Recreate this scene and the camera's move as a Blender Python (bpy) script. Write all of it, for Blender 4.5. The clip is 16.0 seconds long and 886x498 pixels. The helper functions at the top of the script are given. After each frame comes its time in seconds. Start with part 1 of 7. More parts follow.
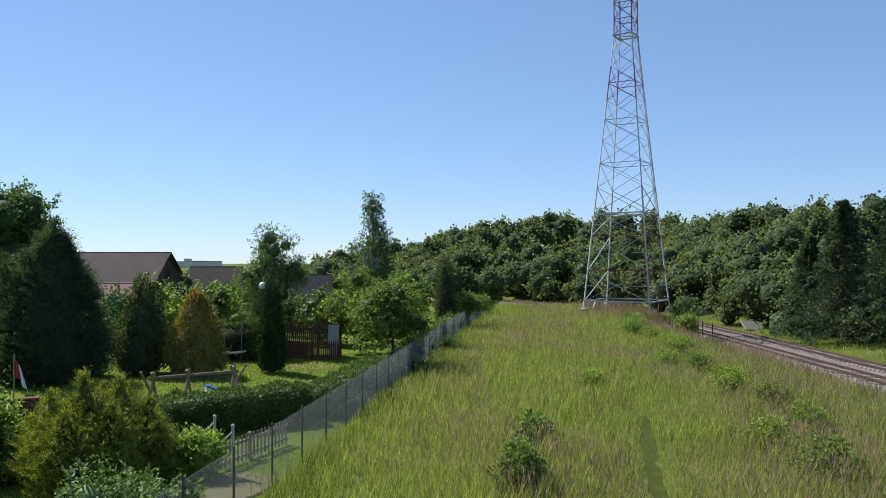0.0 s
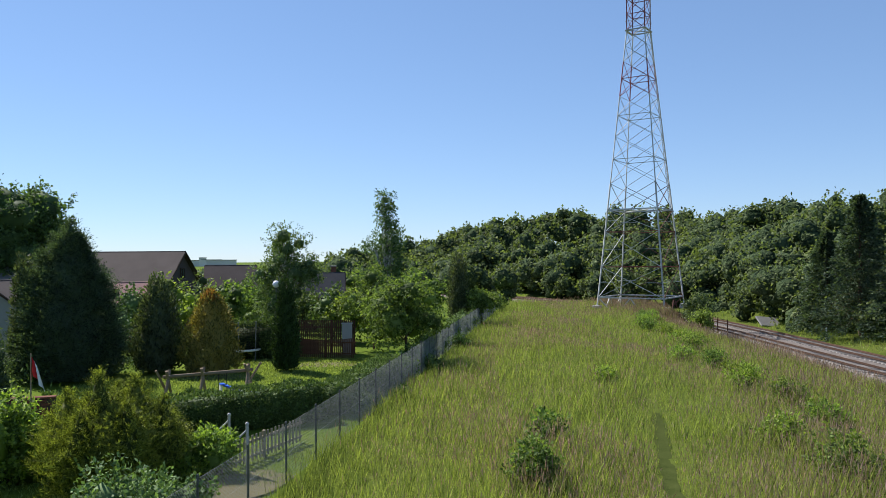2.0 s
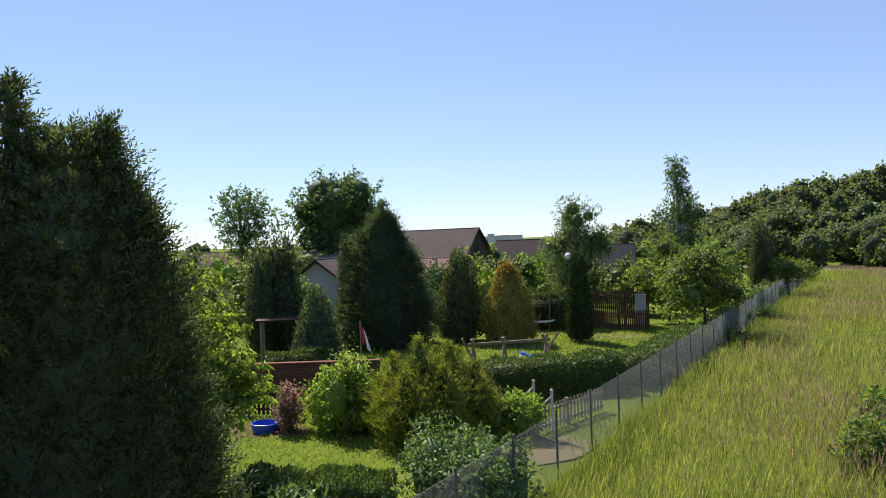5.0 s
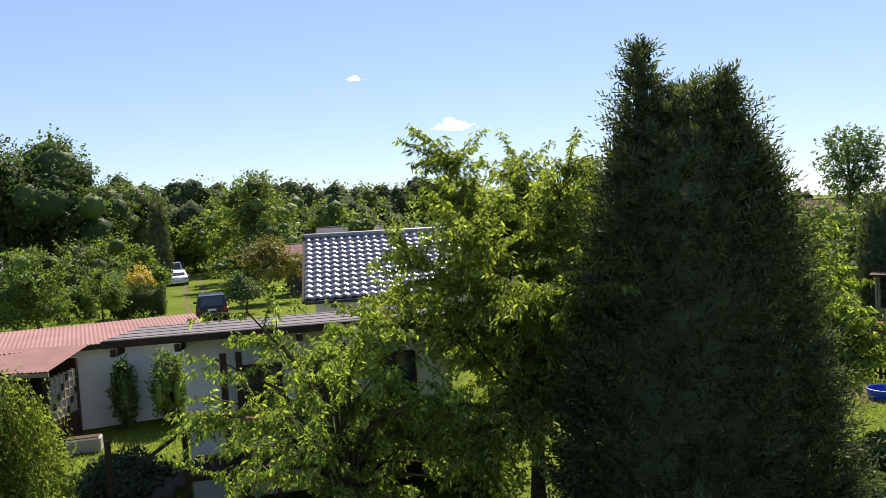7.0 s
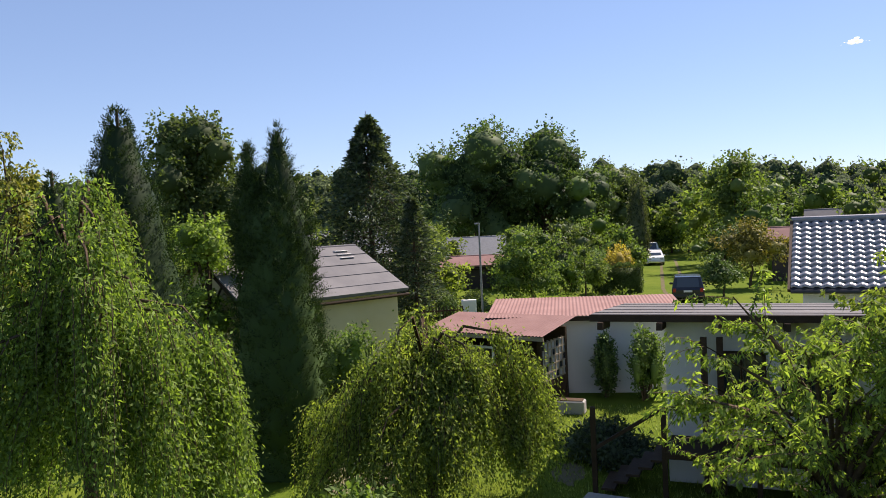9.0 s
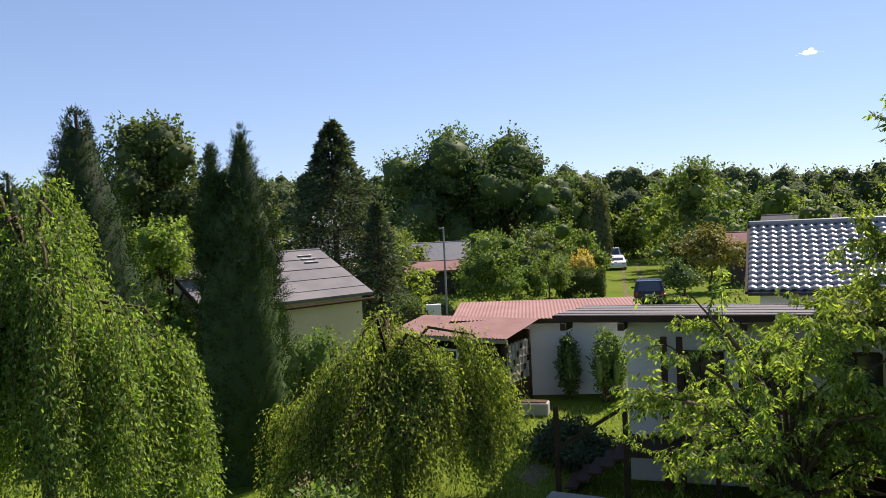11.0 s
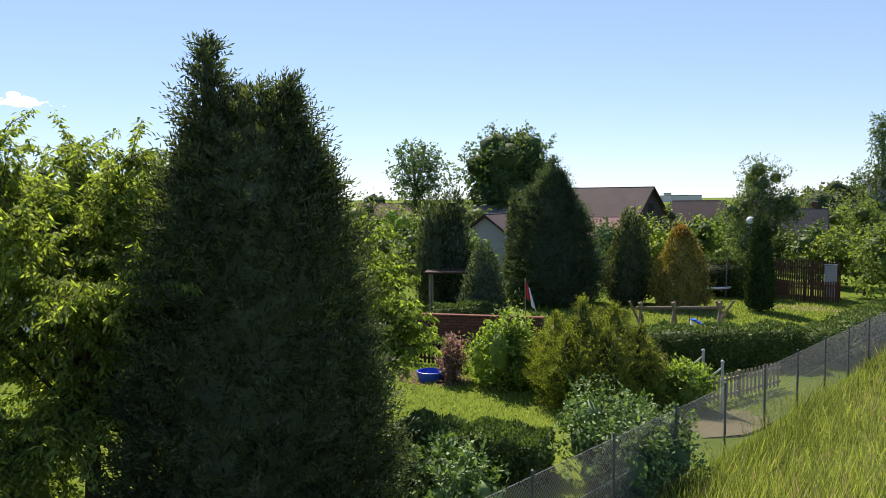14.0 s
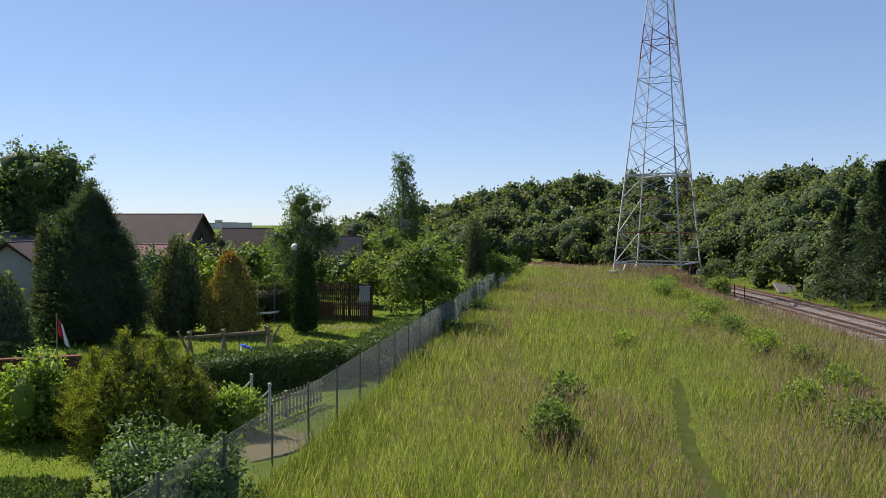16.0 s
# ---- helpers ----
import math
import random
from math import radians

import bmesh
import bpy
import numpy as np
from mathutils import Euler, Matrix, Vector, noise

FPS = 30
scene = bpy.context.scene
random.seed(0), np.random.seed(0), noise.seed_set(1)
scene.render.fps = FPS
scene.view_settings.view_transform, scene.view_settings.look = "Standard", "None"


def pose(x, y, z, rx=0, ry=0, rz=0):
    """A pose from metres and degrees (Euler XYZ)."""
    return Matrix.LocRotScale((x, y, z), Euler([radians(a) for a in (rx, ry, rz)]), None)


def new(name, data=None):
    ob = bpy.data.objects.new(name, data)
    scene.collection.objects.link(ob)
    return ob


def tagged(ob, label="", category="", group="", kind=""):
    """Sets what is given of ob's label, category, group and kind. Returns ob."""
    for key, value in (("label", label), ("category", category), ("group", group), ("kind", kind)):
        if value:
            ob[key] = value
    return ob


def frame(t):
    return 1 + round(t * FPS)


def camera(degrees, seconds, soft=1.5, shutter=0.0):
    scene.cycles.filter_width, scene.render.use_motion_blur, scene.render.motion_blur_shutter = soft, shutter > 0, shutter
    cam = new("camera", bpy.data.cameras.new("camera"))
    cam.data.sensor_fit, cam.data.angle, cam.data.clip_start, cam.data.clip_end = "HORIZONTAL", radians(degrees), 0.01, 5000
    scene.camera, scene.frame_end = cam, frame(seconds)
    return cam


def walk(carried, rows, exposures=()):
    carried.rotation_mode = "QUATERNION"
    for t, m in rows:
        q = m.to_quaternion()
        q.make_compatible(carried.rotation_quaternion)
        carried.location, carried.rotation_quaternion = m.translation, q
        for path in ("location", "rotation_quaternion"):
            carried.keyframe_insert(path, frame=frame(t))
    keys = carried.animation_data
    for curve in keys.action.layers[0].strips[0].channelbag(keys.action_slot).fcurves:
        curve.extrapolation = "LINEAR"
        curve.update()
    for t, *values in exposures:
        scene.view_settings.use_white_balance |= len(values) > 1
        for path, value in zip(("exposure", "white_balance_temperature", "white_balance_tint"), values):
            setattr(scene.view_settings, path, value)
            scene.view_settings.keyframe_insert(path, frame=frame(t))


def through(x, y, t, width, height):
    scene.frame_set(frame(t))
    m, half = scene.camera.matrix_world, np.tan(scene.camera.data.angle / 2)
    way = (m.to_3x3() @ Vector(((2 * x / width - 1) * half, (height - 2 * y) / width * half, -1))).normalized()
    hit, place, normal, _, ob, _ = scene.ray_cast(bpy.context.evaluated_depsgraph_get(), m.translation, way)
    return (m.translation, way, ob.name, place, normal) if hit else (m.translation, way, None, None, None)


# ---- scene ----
EYE = 6.0
cam = camera(60.1, 16, 0.5)
ROWS = [
    (0.0, 0.000, 0.000, 0.000, 0.00, 1.00, 0.00),
    (0.5, -0.002, -0.000, 0.007, 0.16, 0.93, 0.00),
    (1.0, 0.004, 0.000, 0.010, 0.37, 0.88, 0.07),
    (1.5, 0.012, 0.008, 0.012, 0.63, 0.84, 0.12),
    (2.0, 0.034, 0.017, 0.013, 1.00, 0.80, 0.34),
    (2.5, -0.003, -0.004, 0.005, 1.49, 0.64, 0.54),
    (3.0, -0.029, -0.018, 0.002, 2.58, 0.67, 0.81),
    (3.2, -0.051, -0.027, -0.002, 3.69, 0.66, 0.91),
    (5.3, -0.400, -0.178, -0.072, 27.04, -1.27, 2.44),
    (5.5, -0.435, -0.207, -0.070, 30.68, -1.49, 2.53),
    (6.0, -0.489, -0.262, -0.061, 38.83, -2.10, 2.68),
    (6.5, -0.535, -0.308, -0.037, 51.40, -2.46, 2.93),
    (7.0, -0.562, -0.362, -0.011, 64.48, -2.60, 3.10),
    (7.5, -0.567, -0.422, 0.004, 76.11, -2.52, 2.98),
    (8.0, -0.563, -0.471, 0.011, 85.33, -2.68, 2.84),
    (8.5, -0.549, -0.513, 0.022, 92.79, -2.48, 2.70),
    (9.0, -0.532, -0.549, 0.025, 99.01, -2.25, 2.65),
    (9.2, -0.519, -0.558, 0.020, 101.09, -2.13, 2.61),
    (11.3, -0.434, -0.523, -0.075, 93.59, -1.77, 2.66),
    (11.5, -0.429, -0.477, -0.077, 88.65, -2.00, 2.47),
    (12.0, -0.407, -0.392, -0.062, 77.14, -2.52, 2.05),
    (12.5, -0.380, -0.303, -0.051, 65.72, -3.13, 1.92),
    (13.0, -0.340, -0.166, -0.029, 54.18, -3.63, 1.61),
    (13.5, -0.313, -0.093, -0.012, 43.28, -3.83, 0.87),
    (14.0, -0.291, -0.070, 0.003, 34.70, -3.78, 0.48),
    (14.5, -0.270, -0.046, 0.013, 25.78, -3.62, 0.08),
    (15.0, -0.238, -0.006, 0.019, 18.06, -3.12, -0.16),
    (15.5, -0.203, 0.031, 0.002, 10.35, -2.42, -0.27),
    (16.0, -0.161, 0.035, -0.004, 2.09, -1.86, -0.06),
]
walk(cam, [(t, pose(x, y, EYE + z, 90 + pitch, roll, yaw)) for t, x, y, z, yaw, pitch, roll in ROWS], ((0.0, 0.68, 6150, 14), (3.2, 0.68, 6150, 14), (6.0, 0.98, 6850, 24), (7.5, 0.97, 6900, 24), (9.2, 0.86, 6800, 24), (11.3, 0.9, 6850, 24), (12.5, 1.0, 6950, 24), (14.5, 0.92, 6600, 22), (16.0, 0.64, 6600, 20)))

# ---- world and sun ----
SUN_AZ, SUN_EL = 51.0, 48.0          # degrees left of the y axis, degrees up
world = bpy.data.worlds.new("sky")
scene.world = world
world.use_nodes = True
wn, wl = world.node_tree.nodes, world.node_tree.links
wn.clear()
w_out = wn.new("ShaderNodeOutputWorld")
w_bg = wn.new("ShaderNodeBackground")
w_sky = wn.new("ShaderNodeTexSky")
w_sky.sky_type = "NISHITA"
w_sky.sun_disc = False
w_sky.sun_elevation = radians(SUN_EL)
w_sky.sun_rotation = radians(-SUN_AZ)
w_sky.air_density, w_sky.dust_density, w_sky.ozone_density = 0.85, 0.0, 6.0
w_bg.inputs["Strength"].default_value = 0.084
w_gam, w_tint = wn.new("ShaderNodeGamma"), wn.new("ShaderNodeMix")      # summer haze evens the sky out
w_gam.inputs["Gamma"].default_value = 0.65
w_tint.data_type, w_tint.blend_type = "RGBA", "MULTIPLY"
w_tint.inputs[0].default_value = 1.0
w_tint.inputs[7].default_value = (1.47, 1.66, 1.84, 1)
wl.new(w_sky.outputs[0], w_gam.inputs[0])
wl.new(w_gam.outputs[0], w_tint.inputs[6])
wl.new(w_tint.outputs[2], w_bg.inputs[0])
wl.new(w_bg.outputs[0], w_out.inputs[0])
sun_data = bpy.data.lights.new("sun", "SUN")
sun_data.energy, sun_data.angle, sun_data.color = 5.0, radians(0.5), (1.0, 0.94, 0.82)
sun = new("sun", sun_data)
_a, _e = radians(SUN_AZ), radians(SUN_EL)
SUN_DIR = Vector((-math.sin(_a) * math.cos(_e), math.cos(_a) * math.cos(_e), math.sin(_e)))
sun.matrix_world = Matrix.Translation(SUN_DIR * 200) @ SUN_DIR.to_track_quat("Z", "Y").to_matrix().to_4x4()


# ---- materials ----
def base_mat(name):
    m = bpy.data.materials.new(name)
    m.use_nodes = True
    return m, m.node_tree.nodes, m.node_tree.links, m.node_tree.nodes["Principled BSDF"]


def ramp_node(n, stops):
    r = n.new("ShaderNodeValToRGB")
    while len(r.color_ramp.elements) < len(stops):
        r.color_ramp.elements.new(0.5)
    for e, (p, c) in zip(r.color_ramp.elements, stops):
        e.position, e.color = p, (*c, 1)
    return r


def rough_mat(name, colour, colour2, scale=3.0, fine=40.0, rough=0.8, bump=0.3, metal=0.0, spread=0.25):
    """A surface with stains (scale) and grain (fine)."""
    m, n, l, b = base_mat(name)
    tc = n.new("ShaderNodeTexCoord")
    big, small = n.new("ShaderNodeTexNoise"), n.new("ShaderNodeTexNoise")
    big.inputs["Scale"].default_value, big.inputs["Detail"].default_value = scale, 5
    small.inputs["Scale"].default_value, small.inputs["Detail"].default_value = fine, 3
    add = n.new("ShaderNodeMath")
    add.operation = "MULTIPLY_ADD"
    add.inputs[1].default_value, add.inputs[2].default_value = 0.45, 0.0
    mix = n.new("ShaderNodeMath")
    mix.operation = "MULTIPLY_ADD"
    mix.inputs[1].default_value = 0.55
    for x in (big, small):
        l.new(tc.outputs["Object"], x.inputs["Vector"])
    l.new(small.outputs["Fac"], add.inputs[0])
    l.new(big.outputs["Fac"], mix.inputs[0])
    l.new(add.outputs[0], mix.inputs[2])
    r = ramp_node(n, [(0.5 - spread, colour), (0.5 + spread, colour2)])
    l.new(mix.outputs[0], r.inputs[0])
    info = n.new("ShaderNodeObjectInfo")
    hsv = n.new("ShaderNodeHueSaturation")
    mr = n.new("ShaderNodeMapRange")
    mr.inputs["To Min"].default_value, mr.inputs["To Max"].default_value = 0.86, 1.14
    l.new(info.outputs["Random"], mr.inputs[0])
    l.new(mr.outputs[0], hsv.inputs["Value"])
    l.new(r.outputs[0], hsv.inputs["Color"])
    l.new(hsv.outputs[0], b.inputs["Base Color"])
    b.inputs["Roughness"].default_value, b.inputs["Metallic"].default_value = rough, metal
    b.inputs["Specular IOR Level"].default_value = 0.5 if rough < 0.6 else (0.1 if rough < 0.88 else 0.0)
    if bump:
        bp = n.new("ShaderNodeBump")
        bp.inputs["Strength"].default_value, bp.inputs["Distance"].default_value = bump, 0.02
        l.new(mix.outputs[0], bp.inputs["Height"])
        l.new(bp.outputs[0], b.inputs["Normal"])
    return m


GAIN = 1.5


def olive(c):
    """Real foliage is a little duller and warmer than pure green; the extra blue paints in haze."""
    r, g, b = c
    return (GAIN * (r * 1.02 + g * 0.02), GAIN * g * 0.97, GAIN * (b + g * 0.13))


def leaf_mat(name, dark, light, through=0.45, tint=(1.25, 1.35, 0.45), rough=0.6):
    """Leaves: each island has its own shade, and light shines through them."""
    m, n, l, b = base_mat(name)
    out = n["Material Output"]
    geo, tc = n.new("ShaderNodeNewGeometry"), n.new("ShaderNodeTexCoord")
    noise_n = n.new("ShaderNodeTexNoise")
    noise_n.inputs["Scale"].default_value, noise_n.inputs["Detail"].default_value = 0.7, 2
    l.new(tc.outputs["Object"], noise_n.inputs["Vector"])
    mix = n.new("ShaderNodeMath")
    mix.operation = "MULTIPLY_ADD"
    mix.inputs[1].default_value = 0.6
    sc = n.new("ShaderNodeMath")
    sc.operation = "MULTIPLY"
    sc.inputs[1].default_value = 0.42
    l.new(noise_n.outputs["Fac"], sc.inputs[0])
    l.new(geo.outputs["Random Per Island"], mix.inputs[0])
    l.new(sc.outputs[0], mix.inputs[2])
    r = ramp_node(n, [(0.15, olive([c * 0.62 for c in dark])), (0.85, olive([c * 1.2 for c in light]))])
    l.new(mix.outputs[0], r.inputs[0])
    info = n.new("ShaderNodeObjectInfo")
    mr = n.new("ShaderNodeMapRange")
    mr.inputs["To Min"].default_value, mr.inputs["To Max"].default_value = 0.485, 0.515
    hsv = n.new("ShaderNodeHueSaturation")
    l.new(info.outputs["Random"], mr.inputs[0])
    l.new(mr.outputs[0], hsv.inputs["Hue"])
    l.new(r.outputs[0], hsv.inputs["Color"])
    l.new(hsv.outputs[0], b.inputs["Base Color"])
    b.inputs["Roughness"].default_value = rough
    b.inputs["Specular IOR Level"].default_value = 0.12
    tr = n.new("ShaderNodeBsdfTranslucent")
    mul = n.new("ShaderNodeMix")
    mul.data_type, mul.blend_type = "RGBA", "MULTIPLY"
    mul.inputs[0].default_value = 1.0
    mul.inputs[7].default_value = (*tint, 1)
    l.new(hsv.outputs[0], mul.inputs[6])
    l.new(mul.outputs[2], tr.inputs["Color"])
    ms = n.new("ShaderNodeMixShader")
    ms.inputs[0].default_value = through
    l.new(b.outputs[0], ms.inputs[1])
    l.new(tr.outputs[0], ms.inputs[2])
    l.new(ms.outputs[0], out.inputs["Surface"])
    return m


def glass_mat(name, colour=(0.03, 0.04, 0.05), rough=0.06):
    m, n, l, b = base_mat(name)
    b.inputs["Base Color"].default_value = (*colour, 1)
    b.inputs["Roughness"].default_value = rough
    b.inputs["Specular IOR Level"].default_value = 0.8
    return m


LEAF_CHERRY = leaf_mat("cherry leaves", (0.055, 0.105, 0.014), (0.175, 0.255, 0.032), 0.56)
LEAF_OAK = leaf_mat("oak leaves", (0.026, 0.052, 0.014), (0.080, 0.125, 0.028), 0.4)
LEAF_MID = leaf_mat("garden leaves", (0.035, 0.07, 0.013), (0.12, 0.18, 0.028), 0.45)
LEAF_BRIGHT = leaf_mat("bright leaves", (0.06, 0.115, 0.010), (0.19, 0.27, 0.026), 0.45)
LEAF_BIRCH = leaf_mat("birch leaves", (0.03, 0.065, 0.018), (0.10, 0.15, 0.045), 0.4)
LEAF_WEEP = leaf_mat("weeping leaves", (0.042, 0.078, 0.010), (0.165, 0.235, 0.027), 0.5)
LEAF_THUJA = leaf_mat("thuja sprays", (0.018, 0.034, 0.016), (0.078, 0.104, 0.040), 0.3)
LEAF_THUJA_GREEN = leaf_mat("green thuja sprays", (0.008, 0.020, 0.005), (0.036, 0.066, 0.011), 0.12)
LEAF_YEW = leaf_mat("yew sprays", (0.022, 0.040, 0.006), (0.19, 0.215, 0.018), 0.3)
LEAF_GOLD = leaf_mat("golden sprays", (0.055, 0.068, 0.010), (0.205, 0.195, 0.026), 0.25, (1.2, 1.15, 0.4))
LEAF_ORANGE = leaf_mat("orange sprays", (0.12, 0.08, 0.012), (0.30, 0.18, 0.03), 0.35, (1.3, 1.0, 0.4))
LEAF_SPRUCE = leaf_mat("spruce needles", (0.018, 0.034, 0.020), (0.066, 0.098, 0.046), 0.3)
LEAF_ELDER = leaf_mat("grey green leaves", (0.035, 0.075, 0.018), (0.13, 0.205, 0.05), 0.25)
LEAF_HEDGE = leaf_mat("hedge leaves", (0.024, 0.052, 0.011), (0.095, 0.15, 0.026), 0.18)
LEAF_WOODS = leaf_mat("woodland leaves", (0.030, 0.052, 0.016), (0.105, 0.145, 0.038), 0.36)
LEAF_RUSSET = leaf_mat("russet leaves", (0.10, 0.082, 0.048), (0.23, 0.165, 0.11), 0.4, (1.2, 0.95, 0.65))
LEAF_YELLOW = leaf_mat("yellow leaves", (0.16, 0.15, 0.015), (0.38, 0.34, 0.03), 0.4)
GRASS = leaf_mat("meadow grass", (0.062, 0.104, 0.012), (0.208, 0.262, 0.040), 0.45, (1.15, 1.2, 0.5), 0.55)
GRASS_HEAD = leaf_mat("grass seed heads", (0.10, 0.075, 0.045), (0.25, 0.20, 0.13), 0.4, (1.1, 1.0, 0.7), 0.7)
BARK = rough_mat("brown bark", (0.05, 0.035, 0.022), (0.13, 0.10, 0.07), 4, 30, 0.9, 0.8)
BARK_BIRCH = rough_mat("birch bark", (0.10, 0.09, 0.08), (0.62, 0.60, 0.55), 5, 20, 0.7, 0.4, spread=0.08)
WHITE_WALL = rough_mat("white plaster", (0.58, 0.57, 0.53), (0.78, 0.77, 0.73), 0.8, 60, 0.9, 0.15)
GREY_WALL = rough_mat("grey plaster", (0.38, 0.36, 0.34), (0.52, 0.50, 0.47), 0.8, 50, 0.9, 0.15)
YELLOW_WALL = rough_mat("yellow plaster", (0.55, 0.46, 0.25), (0.68, 0.59, 0.36), 0.8, 50, 0.9, 0.15)
FELT = rough_mat("bitumen roofing felt", (0.10, 0.10, 0.105), (0.19, 0.185, 0.18), 0.9, 60, 0.85, 0.25)
FELT_BROWN = rough_mat("brown roofing", (0.05, 0.041, 0.038), (0.088, 0.073, 0.068), 0.7, 40, 0.85, 0.25)
FELT_DARK = rough_mat("dark roofing", (0.035, 0.037, 0.042), (0.07, 0.072, 0.078), 0.7, 40, 0.9, 0.25)
RED_SHEET = rough_mat("faded red sheet", (0.19, 0.105, 0.095), (0.30, 0.185, 0.165), 1.2, 30, 0.85, 0.15)
TILE = rough_mat("dark glazed tile", (0.20, 0.20, 0.205), (0.31, 0.31, 0.315), 2.0, 25, 0.3, 0.05)
DARK_WOOD = rough_mat("dark stained wood", (0.028, 0.018, 0.012), (0.075, 0.05, 0.032), 3, 45, 0.7, 0.3)
RED_WOOD = rough_mat("red brown wood", (0.075, 0.035, 0.022), (0.16, 0.08, 0.05), 3, 45, 0.7, 0.3)
PALE_WOOD = rough_mat("weathered pale wood", (0.20, 0.17, 0.12), (0.35, 0.30, 0.22), 3, 45, 0.8, 0.3)
LOG_WOOD = rough_mat("weathered log", (0.14, 0.10, 0.07), (0.28, 0.22, 0.15), 3, 35, 0.85, 0.4)
BRICK = rough_mat("red brown brick", (0.10, 0.04, 0.028), (0.19, 0.085, 0.058), 2, 30, 0.85, 0.4)
MORTAR = rough_mat("dark mortar", (0.05, 0.04, 0.035), (0.09, 0.075, 0.065), 5, 60, 0.95, 0.3)
STEEL = rough_mat("galvanised steel", (0.16, 0.17, 0.175), (0.27, 0.28, 0.285), 4, 30, 0.55, 0.05, 0.3)
POST_STEEL = rough_mat("grey green fence steel", (0.06, 0.07, 0.068), (0.12, 0.13, 0.125), 4, 30, 0.5, 0.05, 0.4)
TOWER_WHITE = rough_mat("weathered white paint", (0.34, 0.34, 0.33), (0.52, 0.52, 0.50), 0.5, 12, 0.55, 0.05)
TOWER_RED = rough_mat("weathered red paint", (0.16, 0.045, 0.04), (0.30, 0.085, 0.07), 0.5, 12, 0.6, 0.05)
TOWER_RUST = rough_mat("rusty old red paint", (0.085, 0.04, 0.032), (0.17, 0.085, 0.07), 0.8, 12, 0.75, 0.05)
DARK_CONCRETE = rough_mat("weathered concrete", (0.17, 0.17, 0.165), (0.28, 0.275, 0.26), 1.5, 40, 0.9, 0.25)
FELT_LAP = rough_mat("roofing felt edge", (0.095, 0.095, 0.10), (0.175, 0.172, 0.168), 0.9, 60, 0.85, 0.25)
CONCRETE = rough_mat("concrete", (0.28, 0.27, 0.25), (0.43, 0.42, 0.39), 1.5, 40, 0.9, 0.25)
BALLAST = rough_mat("ballast stone", (0.095, 0.083, 0.075), (0.25, 0.22, 0.20), 1.2, 9.0, 0.95, 1.0)
SLEEPER = rough_mat("sleeper concrete", (0.22, 0.20, 0.18), (0.34, 0.31, 0.285), 2, 25, 0.9, 0.2)
RUST = rough_mat("rusty rail steel", (0.06, 0.035, 0.025), (0.13, 0.08, 0.055), 3, 40, 0.6, 0.1, 0.5)
BLUE_PLASTIC = rough_mat("blue plastic", (0.005, 0.06, 0.42), (0.012, 0.10, 0.55), 2, 20, 0.35, 0.02)
WHITE_PLASTIC = rough_mat("white plastic", (0.68, 0.68, 0.68), (0.82, 0.82, 0.82), 2, 20, 0.4, 0.02)
FLAG_WHITE = rough_mat("white cloth", (0.66, 0.66, 0.66), (0.8, 0.8, 0.8), 2, 60, 0.9, 0.1)
FLAG_RED = rough_mat("red cloth", (0.52, 0.03, 0.035), (0.68, 0.055, 0.06), 2, 60, 0.9, 0.1)
NET_BLACK = rough_mat("black netting", (0.015, 0.015, 0.02), (0.03, 0.03, 0.04), 3, 60, 0.8, 0.0)
CAR_DARK = rough_mat("dark blue car paint", (0.012, 0.014, 0.022), (0.02, 0.023, 0.034), 2, 20, 0.2, 0.0)
CAR_WHITE = rough_mat("white car paint", (0.70, 0.70, 0.70), (0.80, 0.80, 0.80), 2, 20, 0.25, 0.0)
RUBBER = rough_mat("tyre rubber", (0.012, 0.012, 0.012), (0.03, 0.03, 0.03), 4, 30, 0.85, 0.1)
RED_LENS = rough_mat("red lamp lens", (0.28, 0.012, 0.01), (0.38, 0.02, 0.015), 4, 30, 0.2, 0.0)
GLASS = glass_mat("dark window glass")
PALE_GLASS = glass_mat("pale pane", (0.30, 0.31, 0.30), 0.3)
SOIL = rough_mat("garden soil", (0.06, 0.042, 0.03), (0.14, 0.105, 0.075), 2, 20, 0.95, 0.8)
# dark colour stands for the shade the tall grass throws on the path
PATH_SHADED = rough_mat("trodden grass in shade", (0.028, 0.040, 0.010), (0.06, 0.072, 0.022), 2, 20, 0.95, 0.6)
DRY_GRASS = leaf_mat("dry grass", (0.09, 0.075, 0.03), (0.19, 0.16, 0.075), 0.3, (1.1, 1.0, 0.7), 0.8)
MESH_WIRE = rough_mat("dull mesh wire", (0.16, 0.175, 0.17), (0.26, 0.28, 0.275), 4, 30, 0.6, 0.05, 0.2)
SAND = rough_mat("bare sandy soil", (0.11, 0.10, 0.055), (0.19, 0.17, 0.105), 2, 20, 0.95, 0.6)
GLOBE = rough_mat("opal glass", (0.64, 0.64, 0.72), (0.82, 0.82, 0.80), 2, 20, 0.25, 0.0)
CLOUD = rough_mat("cloud white", (0.90, 0.90, 0.90), (0.93, 0.93, 0.93), 0.01, 0.05, 1.0, 0.0)
_cb = next(n for n in CLOUD.node_tree.nodes if n.type == "BSDF_PRINCIPLED")     # added glow stands in for sunlight from behind, as part of the sky
_cb.inputs["Emission Color"].default_value, _cb.inputs["Emission Strength"].default_value = (1.0, 0.99, 0.97, 1), 0.42
FAR_WALL = rough_mat("distant pale wall", (0.55, 0.53, 0.50), (0.68, 0.66, 0.62), 0.1, 1, 0.9, 0.0)


